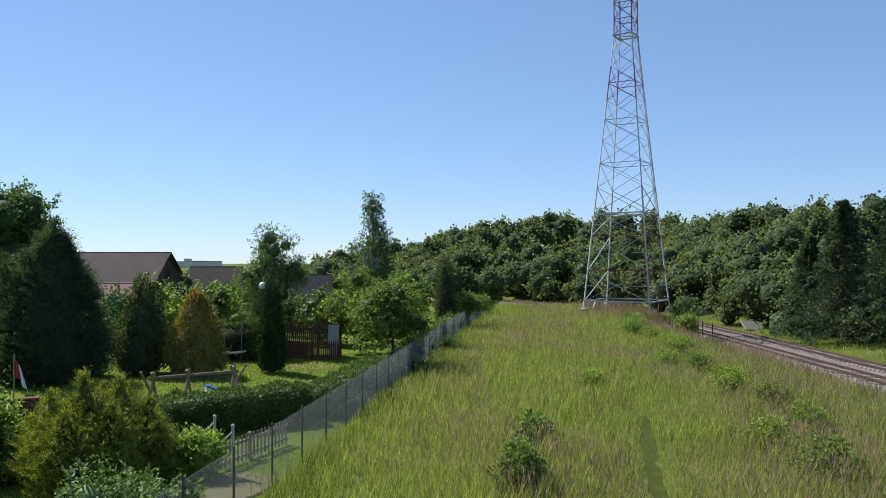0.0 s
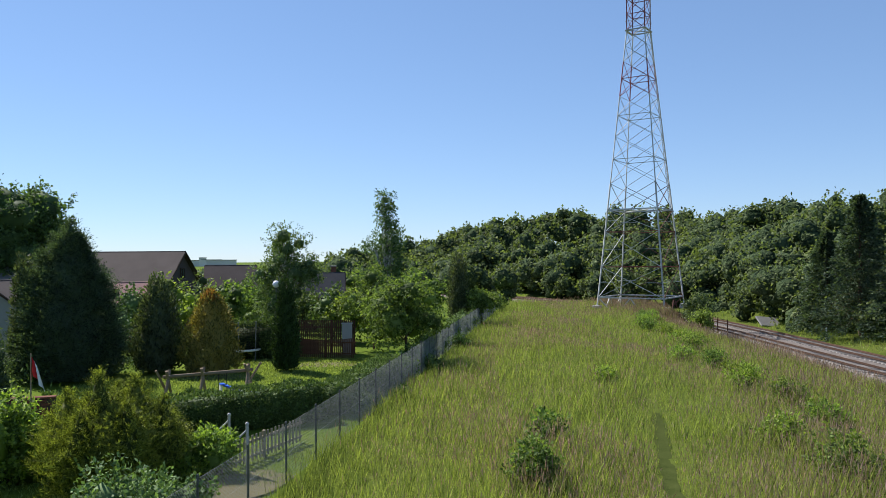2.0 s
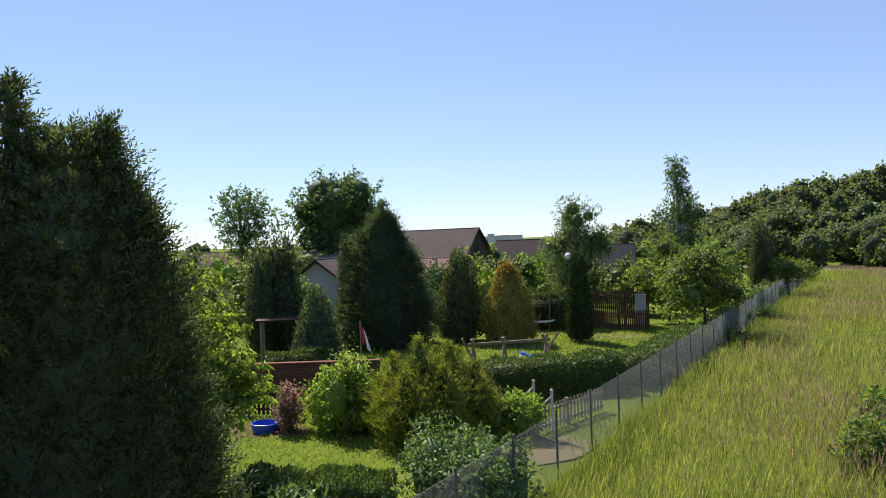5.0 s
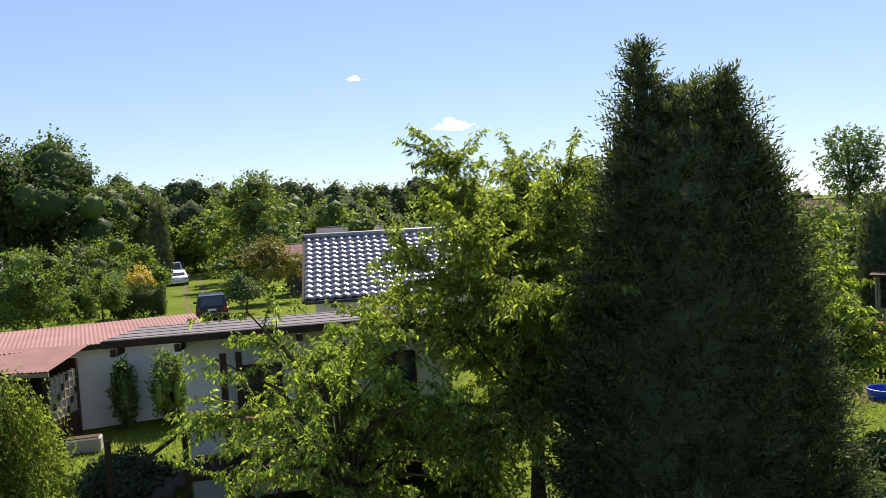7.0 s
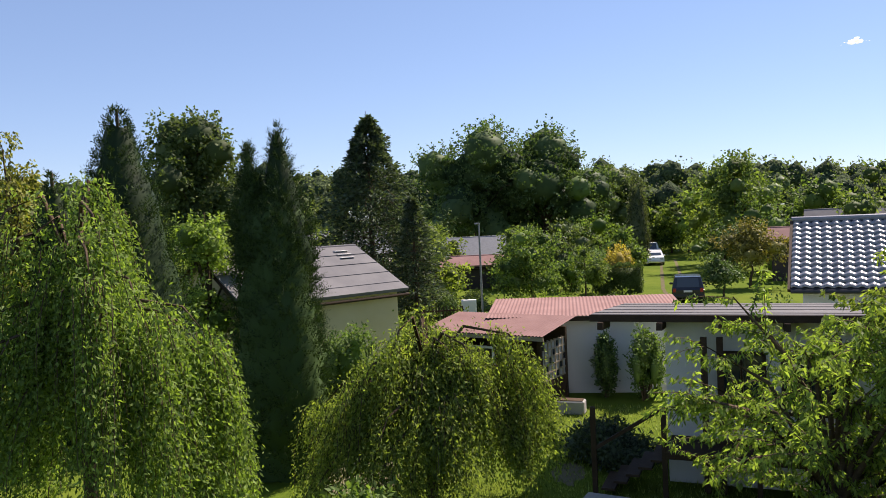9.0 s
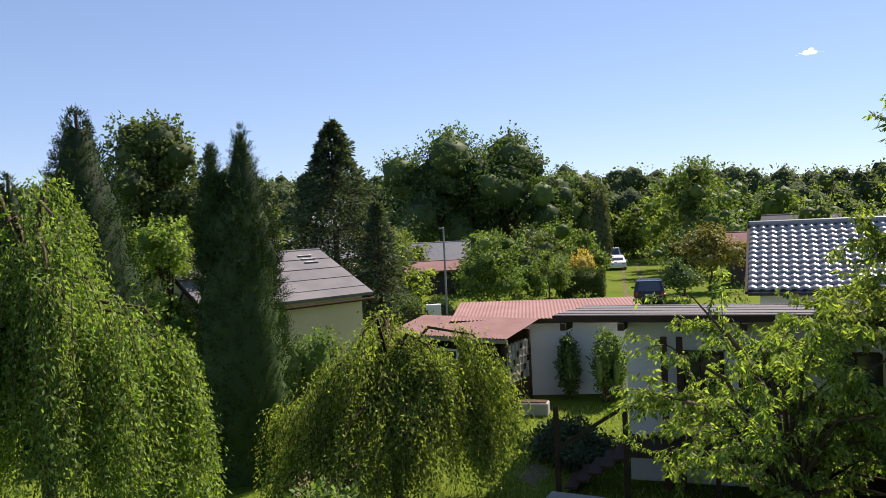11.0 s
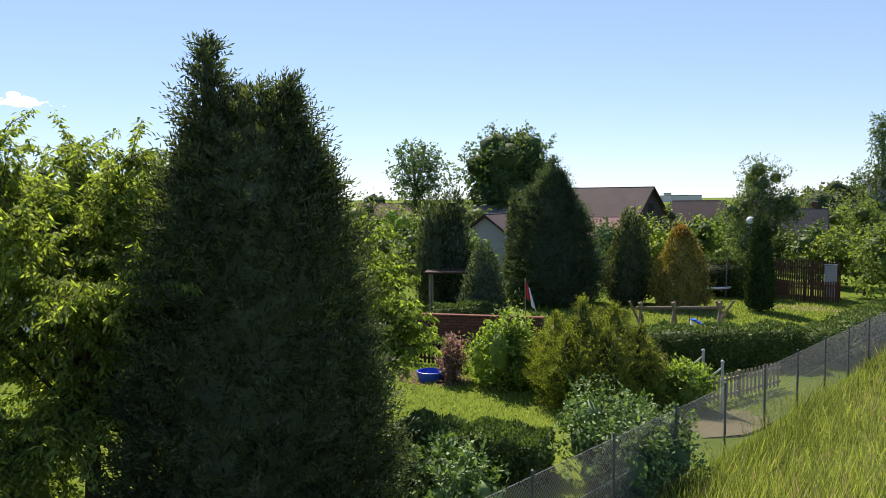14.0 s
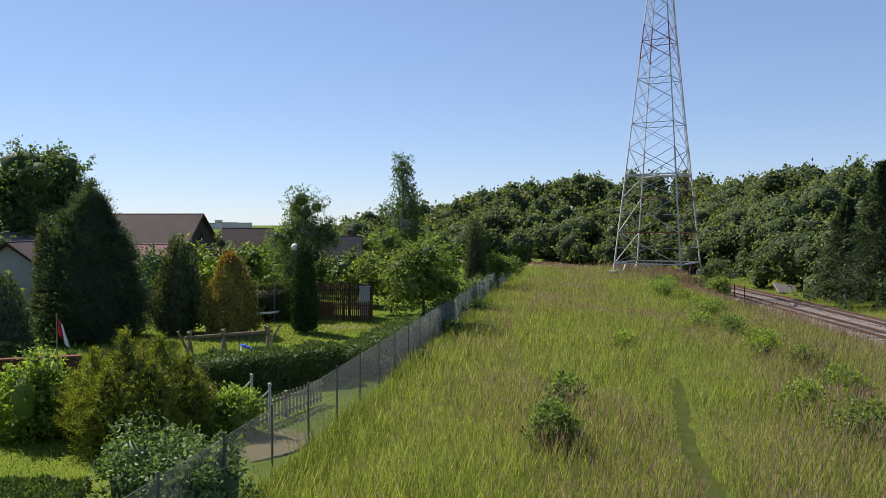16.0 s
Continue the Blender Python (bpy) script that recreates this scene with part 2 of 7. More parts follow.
def ground_mat():
    """Meadow right of the mesh fence, mown lawn with worn patches left of it."""
    m, n, l, b = base_mat("grass ground")
    tc = n.new("ShaderNodeTexCoord")
    sep = n.new("ShaderNodeSeparateXYZ")
    l.new(tc.outputs["Object"], sep.inputs[0])
    big, mid, fine = (n.new("ShaderNodeTexNoise") for _ in range(3))
    for x, s, d in ((big, 0.16, 4), (mid, 1.6, 4), (fine, 22.0, 4)):
        x.inputs["Scale"].default_value, x.inputs["Detail"].default_value = s, d
        l.new(tc.outputs["Object"], x.inputs["Vector"])
    lawn = ramp_node(n, [(0.28, (0.045, 0.08, 0.008)), (0.5, (0.085, 0.13, 0.013)), (0.66, (0.13, 0.165, 0.022)), (0.85, (0.17, 0.14, 0.065))])
    mead = ramp_node(n, [(0.3, (0.04, 0.06, 0.010)), (0.55, (0.085, 0.11, 0.018)), (0.75, (0.12, 0.11, 0.045))])
    s1 = n.new("ShaderNodeMath")
    s1.operation = "MULTIPLY_ADD"
    s1.inputs[1].default_value = 0.5
    s2 = n.new("ShaderNodeMath")
    s2.operation = "MULTIPLY_ADD"
    s2.inputs[1].default_value, s2.inputs[2].default_value = 0.3, 0.0
    s3 = n.new("ShaderNodeMath")
    s3.operation = "MULTIPLY_ADD"
    s3.inputs[1].default_value = 0.25
    l.new(fine.outputs["Fac"], s2.inputs[0])
    l.new(mid.outputs["Fac"], s3.inputs[0])
    l.new(s2.outputs[0], s3.inputs[2])
    l.new(big.outputs["Fac"], s1.inputs[0])
    l.new(s3.outputs[0], s1.inputs[2])
    l.new(s1.outputs[0], lawn.inputs[0])
    l.new(s1.outputs[0], mead.inputs[0])
    side = n.new("ShaderNodeMath")          # x - (fence line)
    side.operation = "MULTIPLY_ADD"
    side.inputs[1].default_value = -0.134
    l.new(sep.outputs[1], side.inputs[0])
    l.new(sep.outputs[0], side.inputs[2])
    mr = n.new("ShaderNodeMapRange")
    mr.inputs["From Min"].default_value, mr.inputs["From Max"].default_value = -7.4, -7.0
    l.new(side.outputs[0], mr.inputs[0])
    mx = n.new("ShaderNodeMix")
    mx.data_type = "RGBA"
    l.new(mr.outputs[0], mx.inputs[0])
    l.new(lawn.outputs[0], mx.inputs[6])
    l.new(mead.outputs[0], mx.inputs[7])
    l.new(mx.outputs[2], b.inputs["Base Color"])
    b.inputs["Roughness"].default_value = 1.0
    b.inputs["Specular IOR Level"].default_value = 0.05
    bp = n.new("ShaderNodeBump")
    bp.inputs["Strength"].default_value, bp.inputs["Distance"].default_value = 0.9, 0.05
    l.new(s3.outputs[0], bp.inputs["Height"])
    l.new(bp.outputs[0], b.inputs["Normal"])
    return m


GROUND = ground_mat()


# ---- builders ----
def mesh_np(name, verts, faces, mats, idx=None, smooth=False):
    """A mesh from arrays; faces: an (n, 3) or (n, 4) array, or a list of such arrays."""
    if not isinstance(faces, list):
        faces = [faces]
    me = bpy.data.meshes.new(name)
    verts = np.asarray(verts, dtype=np.float32)
    me.vertices.add(len(verts))
    me.vertices.foreach_set("co", verts.ravel())
    loops = np.concatenate([np.asarray(f, dtype=np.int32).ravel() for f in faces])
    sizes = np.concatenate([np.full(len(f), f.shape[1], dtype=np.int32) for f in faces])
    me.loops.add(len(loops))
    me.loops.foreach_set("vertex_index", loops)
    me.polygons.add(len(sizes))
    starts = np.concatenate([[0], np.cumsum(sizes)[:-1]]).astype(np.int32)
    me.polygons.foreach_set("loop_start", starts)
    for mt in (mats if isinstance(mats, (list, tuple)) else [mats]):
        me.materials.append(mt)
    if idx is not None:
        me.polygons.foreach_set("material_index", np.asarray(idx, dtype=np.int32))
    if smooth:
        me.polygons.foreach_set("use_smooth", np.ones(len(sizes), dtype=bool))
    me.update(calc_edges=True)
    return me


def spot(az, d, z=0.0):
    """A place d metres off, az degrees left of the y axis, seen from where the camera is when it looks there."""
    k = min(1.0, max(0.0, az / 40.0))
    return Vector((-math.sin(radians(az)) * d - 0.5 * k, math.cos(radians(az)) * d - 0.35 * k, z))


def thing(name, loc, label, category, group="", rz=0.0, kind=""):
    ob = new(name)
    ob.empty_display_size = 0.2
    ob.matrix_world = pose(loc[0], loc[1], loc[2], 0, 0, rz)
    return tagged(ob, label, category, group, kind)


def part_mesh(name, me, parent, label=""):
    ob = new(name, me)
    ob.parent = parent
    if label:
        tagged(ob, label)
    return ob


def part(name, bm, material, parent, label=""):
    """Links a bmesh as one mesh object under a thing or part."""
    me = bpy.data.meshes.new(name)
    bm.to_mesh(me)
    bm.free()
    for mt in (material if isinstance(material, (list, tuple)) else [material]):
        me.materials.append(mt)
    ob = new(name, me)
    if parent is not None:
        ob.parent = parent
    if label:
        tagged(ob, label)
    return ob


def box(bm, cx, cy, cz, sx, sy, sz, m=None, bevel=0.0):
    """A box by centre and full size, bevelled."""
    mat = Matrix.Translation((cx, cy, cz)) @ Matrix.Diagonal((sx, sy, sz, 1))
    if m is not None:
        mat = m @ mat
    r = bmesh.ops.create_cube(bm, size=1.0, matrix=mat)
    if bevel:
        es = list({e for v in r["verts"] for e in v.link_edges})
        bmesh.ops.bevel(bm, geom=es, offset=bevel, segments=1, affect="EDGES")


def boxed(sx, sy, sz, cx=0, cy=0, cz=0, bevel=0.0):
    bm = bmesh.new()
    box(bm, cx, cy, cz, sx, sy, sz, None, bevel)
    return bm


def bar(bm, a, b, r, sides=4, r2=None):
    """A straight member from a to b."""
    a, b = Vector(a), Vector(b)
    d = b - a
    m = Matrix.Translation((a + b) / 2) @ d.to_track_quat("Z", "Y").to_matrix().to_4x4() @ Matrix.Rotation(radians(45), 4, "Z")
    bmesh.ops.create_cone(bm, cap_ends=True, segments=sides, radius1=r, radius2=r if r2 is None else r2, depth=d.length, matrix=m)


def tube_arrays(pts, radii, sides=6):
    """Rings of a tapered tube through pts."""
    pts = [Vector(p) for p in pts]
    v, f = [], []
    for i, p in enumerate(pts):
        d = (pts[min(i + 1, len(pts) - 1)] - pts[max(i - 1, 0)]).normalized()
        u = d.orthogonal().normalized()
        w = d.cross(u)
        for k in range(sides):
            a = 2 * math.pi * k / sides
            v.append(p + (u * math.cos(a) + w * math.sin(a)) * radii[i])
    for i in range(len(pts) - 1):
        for k in range(sides):
            k2 = (k + 1) % sides
            f.append((i * sides + k, i * sides + k2, (i + 1) * sides + k2, (i + 1) * sides + k))
    return [tuple(x) for x in v], f


class Wood:
    """Gathers the tubes of a trunk and its limbs."""
    def __init__(self):
        self.v, self.f = [], []

    def tube(self, pts, radii, sides=6):
        v, f = tube_arrays(pts, radii, sides)
        o = len(self.v)
        self.v += v
        self.f += [tuple(i + o for i in q) for q in f]

    def mesh(self, name, mat):
        return mesh_np(name, np.array(self.v), np.array(self.f), mat, smooth=True)


def leaves(centres, axis, length, width, rng, droop=0.0, face=None):
    """Rhombic leaves at centres, each along its axis (n, 3), with a fold across."""
    n = len(centres)
    axis = axis / (np.linalg.norm(axis, axis=1, keepdims=True) + 1e-9)
    if droop:
        axis = axis + np.array([0, 0, -droop])
        axis /= np.linalg.norm(axis, axis=1, keepdims=True)
    r = rng.normal(size=(n, 3)) if face is None else face
    side = np.cross(axis, r)
    side /= np.linalg.norm(side, axis=1, keepdims=True) + 1e-9
    nor = np.cross(axis, side)
    L = (length * rng.uniform(0.7, 1.3, n))[:, None]
    W = (width * rng.uniform(0.7, 1.3, n))[:, None]
    a = centres
    mid = a + axis * L * 0.5 + nor * L * 0.08
    v = np.stack([a, mid + side * W * 0.5, a + axis * L, mid - side * W * 0.5], 1).reshape(-1, 3)
    f = np.arange(4 * n).reshape(n, 4)
    return v, f


def sphere_dirs(rng, n):
    d = rng.normal(size=(n, 3))
    return d / np.linalg.norm(d, axis=1, keepdims=True)


def clump_points(rng, clumps, n, shell=0.55, uneven=1.0):
    """Points in clumps [(x, y, z, rx, ry, rz)], thicker towards their outside; gives points and outward ways."""
    clumps = np.asarray(clumps, dtype=float)
    wts = (clumps[:, 3] * clumps[:, 4] * clumps[:, 5]) ** (2 / 3)
    pick = rng.choice(len(clumps), n, p=wts / wts.sum())
    d = sphere_dirs(rng, n)
    r = shell + (1 - shell) * rng.random(n) ** 0.7
    lump = 1 + uneven * (0.16 * np.sin(d[:, 0] * 7 + pick) * np.cos(d[:, 1] * 6 + pick * 2) + 0.12 * np.sin(d[:, 2] * 9 + pick))
    p = clumps[pick, :3] + d * (r * lump)[:, None] * clumps[pick, 3:]
    return p, d


def core_arrays(clumps, k=0.62, fine=1):
    """Dense dark insides of the clumps, as rough low shells."""
    bm = bmesh.new()
    for c in clumps:
        bmesh.ops.create_icosphere(bm, subdivisions=fine, radius=1.0, matrix=Matrix.Translation(c[:3]) @ Matrix.Diagonal((c[3] * k, c[4] * k, c[5] * k, 1)))
    v = np.array([tuple(x.co) for x in bm.verts])
    bm.verts.index_update()
    f = np.array([[x.index for x in q.verts] for q in bm.faces])
    bm.free()
    return v, f


def crown_mesh(name, clumps, n, length, width, mat, rng, droop=0.2, shell=0.55, core=0.64, up=0.0):
    k = 8                                                # leaves on a twig
    m = max(1, n // k)
    p0, d0 = clump_points(rng, clumps, m, shell)
    way = d0 + rng.normal(size=d0.shape) * 0.45 + np.array([0, 0, up])
    way /= np.linalg.norm(way, axis=1, keepdims=True)
    u = np.tile((np.arange(k) + 0.5) / k - 0.45, m)[:, None]
    way, d = np.repeat(way, k, 0), np.repeat(d0, k, 0)
    p = np.repeat(p0, k, 0) + way * u * length * 2.2 + rng.normal(size=d.shape) * length * 0.35
    ax = way * 0.7 + rng.normal(size=d.shape) * 0.7
    face = d * 0.8 + np.array([0, 0, 0.35]) + rng.normal(size=d.shape) * 0.6
    v, f = leaves(p, ax, length, width, rng, droop, face)
    faces = [f]
    if core:
        cv, cf = core_arrays(clumps, core)
        faces.append(cf + len(v))
        v = np.concatenate([v, cv])
    return mesh_np(name, v, faces, mat)


def round_clumps(rng, h0, h1, r, n, squash=1.0, top=0.55):
    """Clumps that fill an uneven crown between the heights h0 and h1."""
    out = []
    hc, hr = (h0 + h1) / 2, (h1 - h0) / 2
    for i in range(n):
        d = sphere_dirs(rng, 1)[0]
        q = 0.72 * rng.random() ** 0.4
        s = rng.uniform(0.26, 0.46)
        taper = 1.0 - (1 - top) * max(0.0, d[2] * q / 0.62)
        out.append((d[0] * q * r * taper, d[1] * q * r * taper * squash, hc + d[2] * q * hr, s * r, s * r, s * min(r, hr) * 0.95))
    return out


def broadleaf(loc, h0, h1, r, n, leaf, mat, seed, label, category="tree", name="tree", group="", bark=None, nclump=12, width=0.6, core=0.48, droop=0.3, trunk_r=None, shell=0.5, squash=1.0, rz=0.0, top=0.55):
    """A tree with a forked trunk and a clumped crown from h0 to h1."""
    rng = np.random.default_rng(seed)
    t = thing(name, loc, label, category, group, rz)
    cl = round_clumps(rng, h0, h1, r * 1.15, nclump, squash, top)
    w = Wood()
    tr = trunk_r or max(0.05, h1 * 0.018)
    fork = Vector((rng.normal() * 0.1, rng.normal() * 0.1, max(0.3, h0 + (h1 - h0) * 0.15)))
    w.tube([(0, 0, -0.15), (0.03, 0.02, fork.z * 0.5), fork], [tr * 1.25, tr, tr * 0.85], 8)
    w.tube([fork, (0, 0, (fork.z + h1) / 2), (0, 0, h1 * 0.8)], [tr * 0.8, tr * 0.45, tr * 0.1], 6)
    for c in cl:
        e = Vector(c[:3])
        s = Vector((0, 0, fork.z + (e.z - fork.z) * 0.3)) if e.z > fork.z else fork
        mid = s.lerp(e, 0.55) + Vector((0, 0, 0.08 * (h1 - h0)))
        w.tube([s, mid, e], [tr * 0.42, tr * 0.25, tr * 0.07], 5)
    part_mesh("trunk", w.mesh("trunk", bark or BARK), t)
    part_mesh("crown", crown_mesh("crown", cl, int(n * 0.82), leaf * 0.95, leaf * width * 0.95, mat, rng, droop, shell, core), t)
    return t


def column(loc, h, r, n, spray, mat, seed, label, tips=((0, 0, 1.0),), name="thuja", category="conifer", group="", belly=0.3, point=0.75, rz=0.0, ragged=0.12, base=0.02, width=0.32, lift=1.1, spires=0, gather=3, dense=0.8, out=0.4):
    """A columnar or conical conifer of upright sprays; tips: (x, y, height share) of each leader."""
    rng = np.random.default_rng(seed)
    t = thing(name, loc, label, category, group, rz)
    w = Wood()
    P, A = [], []
    cv_all, cf_all, co = [], [], 0
    for k, (tx, ty, th) in enumerate(tips):
        H = h * th
        w.tube([(tx * 0.5, ty * 0.5, -0.1), (tx, ty, H * 0.5), (tx, ty, H * 0.97)], [0.03 * r + 0.05, 0.03 + 0.015 * r, 0.008], 6)
        k2 = gather                                          # sprays on a branchlet
        m = max(1, n // len(tips) // k2)
        u = 1 - rng.random(m) ** (1 / (1 + point))          # more towards the foot
        u = base + u * (1 - base)
        a = rng.uniform(0, 2 * math.pi, m)
        prof = np.where(u < belly, 0.82 + 0.18 * u / belly, np.maximum(0.0, (1 - u) / (1 - belly)) ** point)
        lump = 1 + ragged * (np.sin(a * 3 + u * 9 + k) + np.sin(a * 5 - u * 17) + 0.7 * np.sin(a * 11 + u * 31))
        rad = r * (1.0 if len(tips) == 1 else 0.8) * prof * lump * (0.76 + 0.22 * rng.random(m) ** 0.5) + 0.02
        p = np.stack([tx + rad * np.cos(a), ty + rad * np.sin(a), u * H], 1)
        way = np.stack([np.cos(a) * out, np.sin(a) * out, np.full(m, lift)], 1) + rng.normal(size=(m, 3)) * 0.3
        way /= np.linalg.norm(way, axis=1, keepdims=True)
        ln = (spray * 0.25 * gather + 0.02 * r) * rng.uniform(0.5, 1.4, m) * (1 - 0.5 * u)
        q = np.tile((np.arange(k2) + 0.5) / k2, m)[:, None]
        way, p, ln = np.repeat(way, k2, 0), np.repeat(p, k2, 0), np.repeat(ln, k2)[:, None]
        p = p + way * q * ln + rng.normal(size=p.shape) * spray * 0.5 * (1.2 - q)
        ax = way + rng.normal(size=p.shape) * 0.45
        P.append(p)
        A.append(ax)
        for _ in range(spires):                                # loose shoots that stand out of the top
            uu = rng.uniform(0.72, 0.99)
            aa = rng.uniform(0, 2 * math.pi)
            rr = r * max(0.0, (1 - uu) / (1 - belly)) ** point * 0.95
            s = np.array([tx + rr * math.cos(aa), ty + rr * math.sin(aa), uu * H])
            way = np.array([math.cos(aa) * 0.55, math.sin(aa) * 0.55, 1.0])
            ln = rng.uniform(0.25, 0.6)
            q = rng.random(26)
            P.append(s + way * (q * ln)[:, None] + rng.normal(size=(26, 3)) * 0.02)
            A.append(way + rng.normal(size=(26, 3)) * 0.6)
        rings = 14
        zz = np.linspace(0.03, 0.9, rings)
        for z in zz:
            pr = (0.82 + 0.18 * z / belly) if z < belly else max(0.0, (1 - z) / (1 - belly)) ** point
            for j in range(10):
                b = 2 * math.pi * j / 10
                q = r * (1.0 if len(tips) == 1 else 0.8) * pr * dense * (1 - 0.5 * max(0.0, z - 0.5))
                cv_all.append((tx + q * math.cos(b), ty + q * math.sin(b), z * H))
        for i in range(rings - 1):
            for j in range(10):
                j2 = (j + 1) % 10
                cf_all.append((co + i * 10 + j, co + i * 10 + j2, co + i * 10 + 10 + j2, co + i * 10 + 10 + j))
        co += rings * 10
    v, f = leaves(np.concatenate(P), np.concatenate(A), spray, spray * width, rng)
    faces = [f, np.array(cf_all) + len(v)]
    v = np.concatenate([v, np.array(cv_all)])
    part_mesh("trunk", w.mesh("trunk", BARK), t)
    part_mesh("crown", mesh_np("crown", v, faces, mat), t)
    return t


def plume_conifer(loc, rz, body, leaders, n, mat, seed, label, name="thuja", spray=0.15, k=13, reach=(0.28, 0.58), share=0.09, category="conifer", spread=0.65, stem=0.2, core=0.66):
    """A feathery conifer: flat pinnate plumes over a body [(height, radius)] and its leaders [(x, y, foot, top, radius)]."""
    rng = np.random.default_rng(seed)
    t = thing(name, loc, label, category, "", rz)
    w = Wood()
    w.tube([(0, 0, -0.1), (0, 0, body[-1][0] * 0.4), (0, 0, body[-1][0])], [stem, stem * 0.7, stem * 0.2], 8)
    solids = [(0.0, 0.0, [b[0] for b in body], [b[1] for b in body], n)]
    for x, y, foot, top, r in leaders:
        w.tube([(x * 0.3, y * 0.3, max(0.0, foot - 2.5)), (x * 0.9, y * 0.9, foot), (x, y, top)], [stem * 0.3, stem * 0.2, 0.006], 6)
        zz = [foot + (top - foot) * i / 5 for i in range(6)]
        solids.append((x, y, zz, [r * q for q in (0.9, 1.0, 0.82, 0.58, 0.30, 0.03)], int(n * share)))
    P, A, N, S = [], [], [], []
    cv, cf = [], []
    for j, (cx, cy, zs, rs, m) in enumerate(solids):
        z = rng.uniform(zs[0], zs[-1], 8 * m)
        R = np.interp(z, zs, rs)
        z = z[rng.random(8 * m) < (R + 0.12) / (max(rs) + 0.12)][:m]
        m = len(z)
        R = np.interp(z, zs, rs)
        a = rng.uniform(0, 2 * math.pi, m)
        lump = 1 + 0.06 * np.sin(a * 4 + z * 1.3 + j) + 0.09 * np.sin(a * 7 - z * 2.4) * np.sin(z * 3.3 + a * 2 + j) + 0.06 * np.sin(a * 13 + z * 5.2) * np.sin(z * 6.1 - a)
        d = 0.60 + 0.36 * rng.random(m) ** 0.6
        rad = np.stack([np.cos(a), np.sin(a), 0 * a], 1)
        p = rad * (R * d * lump)[:, None]
        p[:, 0] += cx
        p[:, 1] += cy
        p[:, 2] = z
        thin = np.clip((zs[-1] - z) / (0.35 * (zs[-1] - zs[0])), 0.35, 1)[:, None]
        way = rad * (0.25 + spread * thin) + np.array([0, 0, 0.85]) + rng.normal(size=(m, 3)) * 0.28
        way /= np.linalg.norm(way, axis=1, keepdims=True)
        side = np.cross(way, rad * 0.35 + rng.normal(size=(m, 3)))
        side /= np.linalg.norm(side, axis=1, keepdims=True)
        L = rng.uniform(*reach, m)[:, None] * (0.4 + 0.6 * thin)
        for i in range(k):
            u = (i + 0.5) / k
            s = (1 if i % 2 else -1) * (0.0 if i == k - 1 else 1.0)
            P.append(p + way * L * u + rad * L * 0.22 * u * u - np.array([0, 0, 0.12]) * L * u * u)
            A.append(way * 0.75 + side * s * 0.75 + rng.normal(size=(m, 3)) * 0.16)
            N.append(np.cross(way, side) + rng.normal(size=(m, 3)) * 0.25)
            S.append(np.full(m, spray * (1.1 - 0.55 * u)))
        rings, o = 18, len(cv)
        for i in range(rings):
            zz = zs[0] + 0.05 + (zs[-1] - zs[0]) * 0.94 * i / (rings - 1)
            for q in range(14):
                b = 2 * math.pi * q / 14
                rr = float(np.interp(zz, zs, rs)) * core * (1 + rng.normal() * 0.08)
                cv.append((cx + rr * math.cos(b), cy + rr * math.sin(b), zz + rng.normal() * 0.06))
        for i in range(rings - 1):
            for q in range(14):
                q2 = (q + 1) % 14
                cf.append((o + i * 14 + q, o + i * 14 + q2, o + i * 14 + 14 + q2, o + i * 14 + 14 + q))
    S = np.concatenate(S)
    v, f = leaves(np.concatenate(P), np.concatenate(A), S, S * 0.27, rng, 0.0, np.concatenate(N))
    part_mesh("trunk", w.mesh("trunk", BARK), t)
    part_mesh("crown", mesh_np("crown", np.concatenate([v, np.array(cv)]), [f, np.array(cf) + len(v)], mat), t)
    return t


def spruce(loc, h, r, n, needle, mat, seed, label, name="spruce", group="", droop=0.25, whorls=22, rz=0.0, base=0.06):
    """A conifer of whorled, spreading branches with hanging sprays."""
    rng = np.random.default_rng(seed)
    t = thing(name, loc, label, "conifer", group, rz)
    w = Wood()
    w.tube([(0, 0, -0.1), (0, 0, h * 0.5), (0, 0, h)], [h * 0.018 + 0.03, h * 0.01 + 0.02, 0.01], 7)
    P, A = [], []
    per = n // (whorls * 7)
    for i in range(whorls):
        u = base + (1 - base) * (i / whorls) ** 0.95
        L0 = r * (1 - u) ** 0.85 * rng.uniform(0.85, 1.12) + 0.08
        for j in range(7):
            a = 2 * math.pi * (j + rng.random() * 0.8) / 7 + i * 0.7
            L = L0 * rng.uniform(0.7, 1.12)
            z0 = u * h + rng.normal() * 0.1
            q = rng.random(per) ** 0.6
            zz = z0 + L * (0.10 * np.sin(q * 2.2) - droop * q * q) + 0.18 * L * np.maximum(0, q - 0.75)
            spread = 0.30 * L * (0.25 + q * (1.25 - q))
            off = rng.normal(size=per) * spread * 0.5
            x = math.cos(a) * q * L - math.sin(a) * off
            y = math.sin(a) * q * L + math.cos(a) * off
            P.append(np.stack([x, y, zz - np.abs(rng.normal(size=per)) * 0.06 * r], 1))
            A.append(np.stack([np.full(per, math.cos(a)), np.full(per, math.sin(a)), np.full(per, 0.05)], 1) + rng.normal(size=(per, 3)) * 0.55)
            if L > 0.5:
                w.tube([(0, 0, z0), (math.cos(a) * L * 0.5, math.sin(a) * L * 0.5, z0 + 0.06 * L), (math.cos(a) * L * 0.9, math.sin(a) * L * 0.9, z0 - droop * L * 0.7)], [0.03, 0.02, 0.006], 4)
    v, f = leaves(np.concatenate(P), np.concatenate(A), needle, needle * 0.34, rng)
    part_mesh("trunk", w.mesh("trunk", BARK), t)
    part_mesh("crown", mesh_np("crown", v, f, mat), t)
    return t


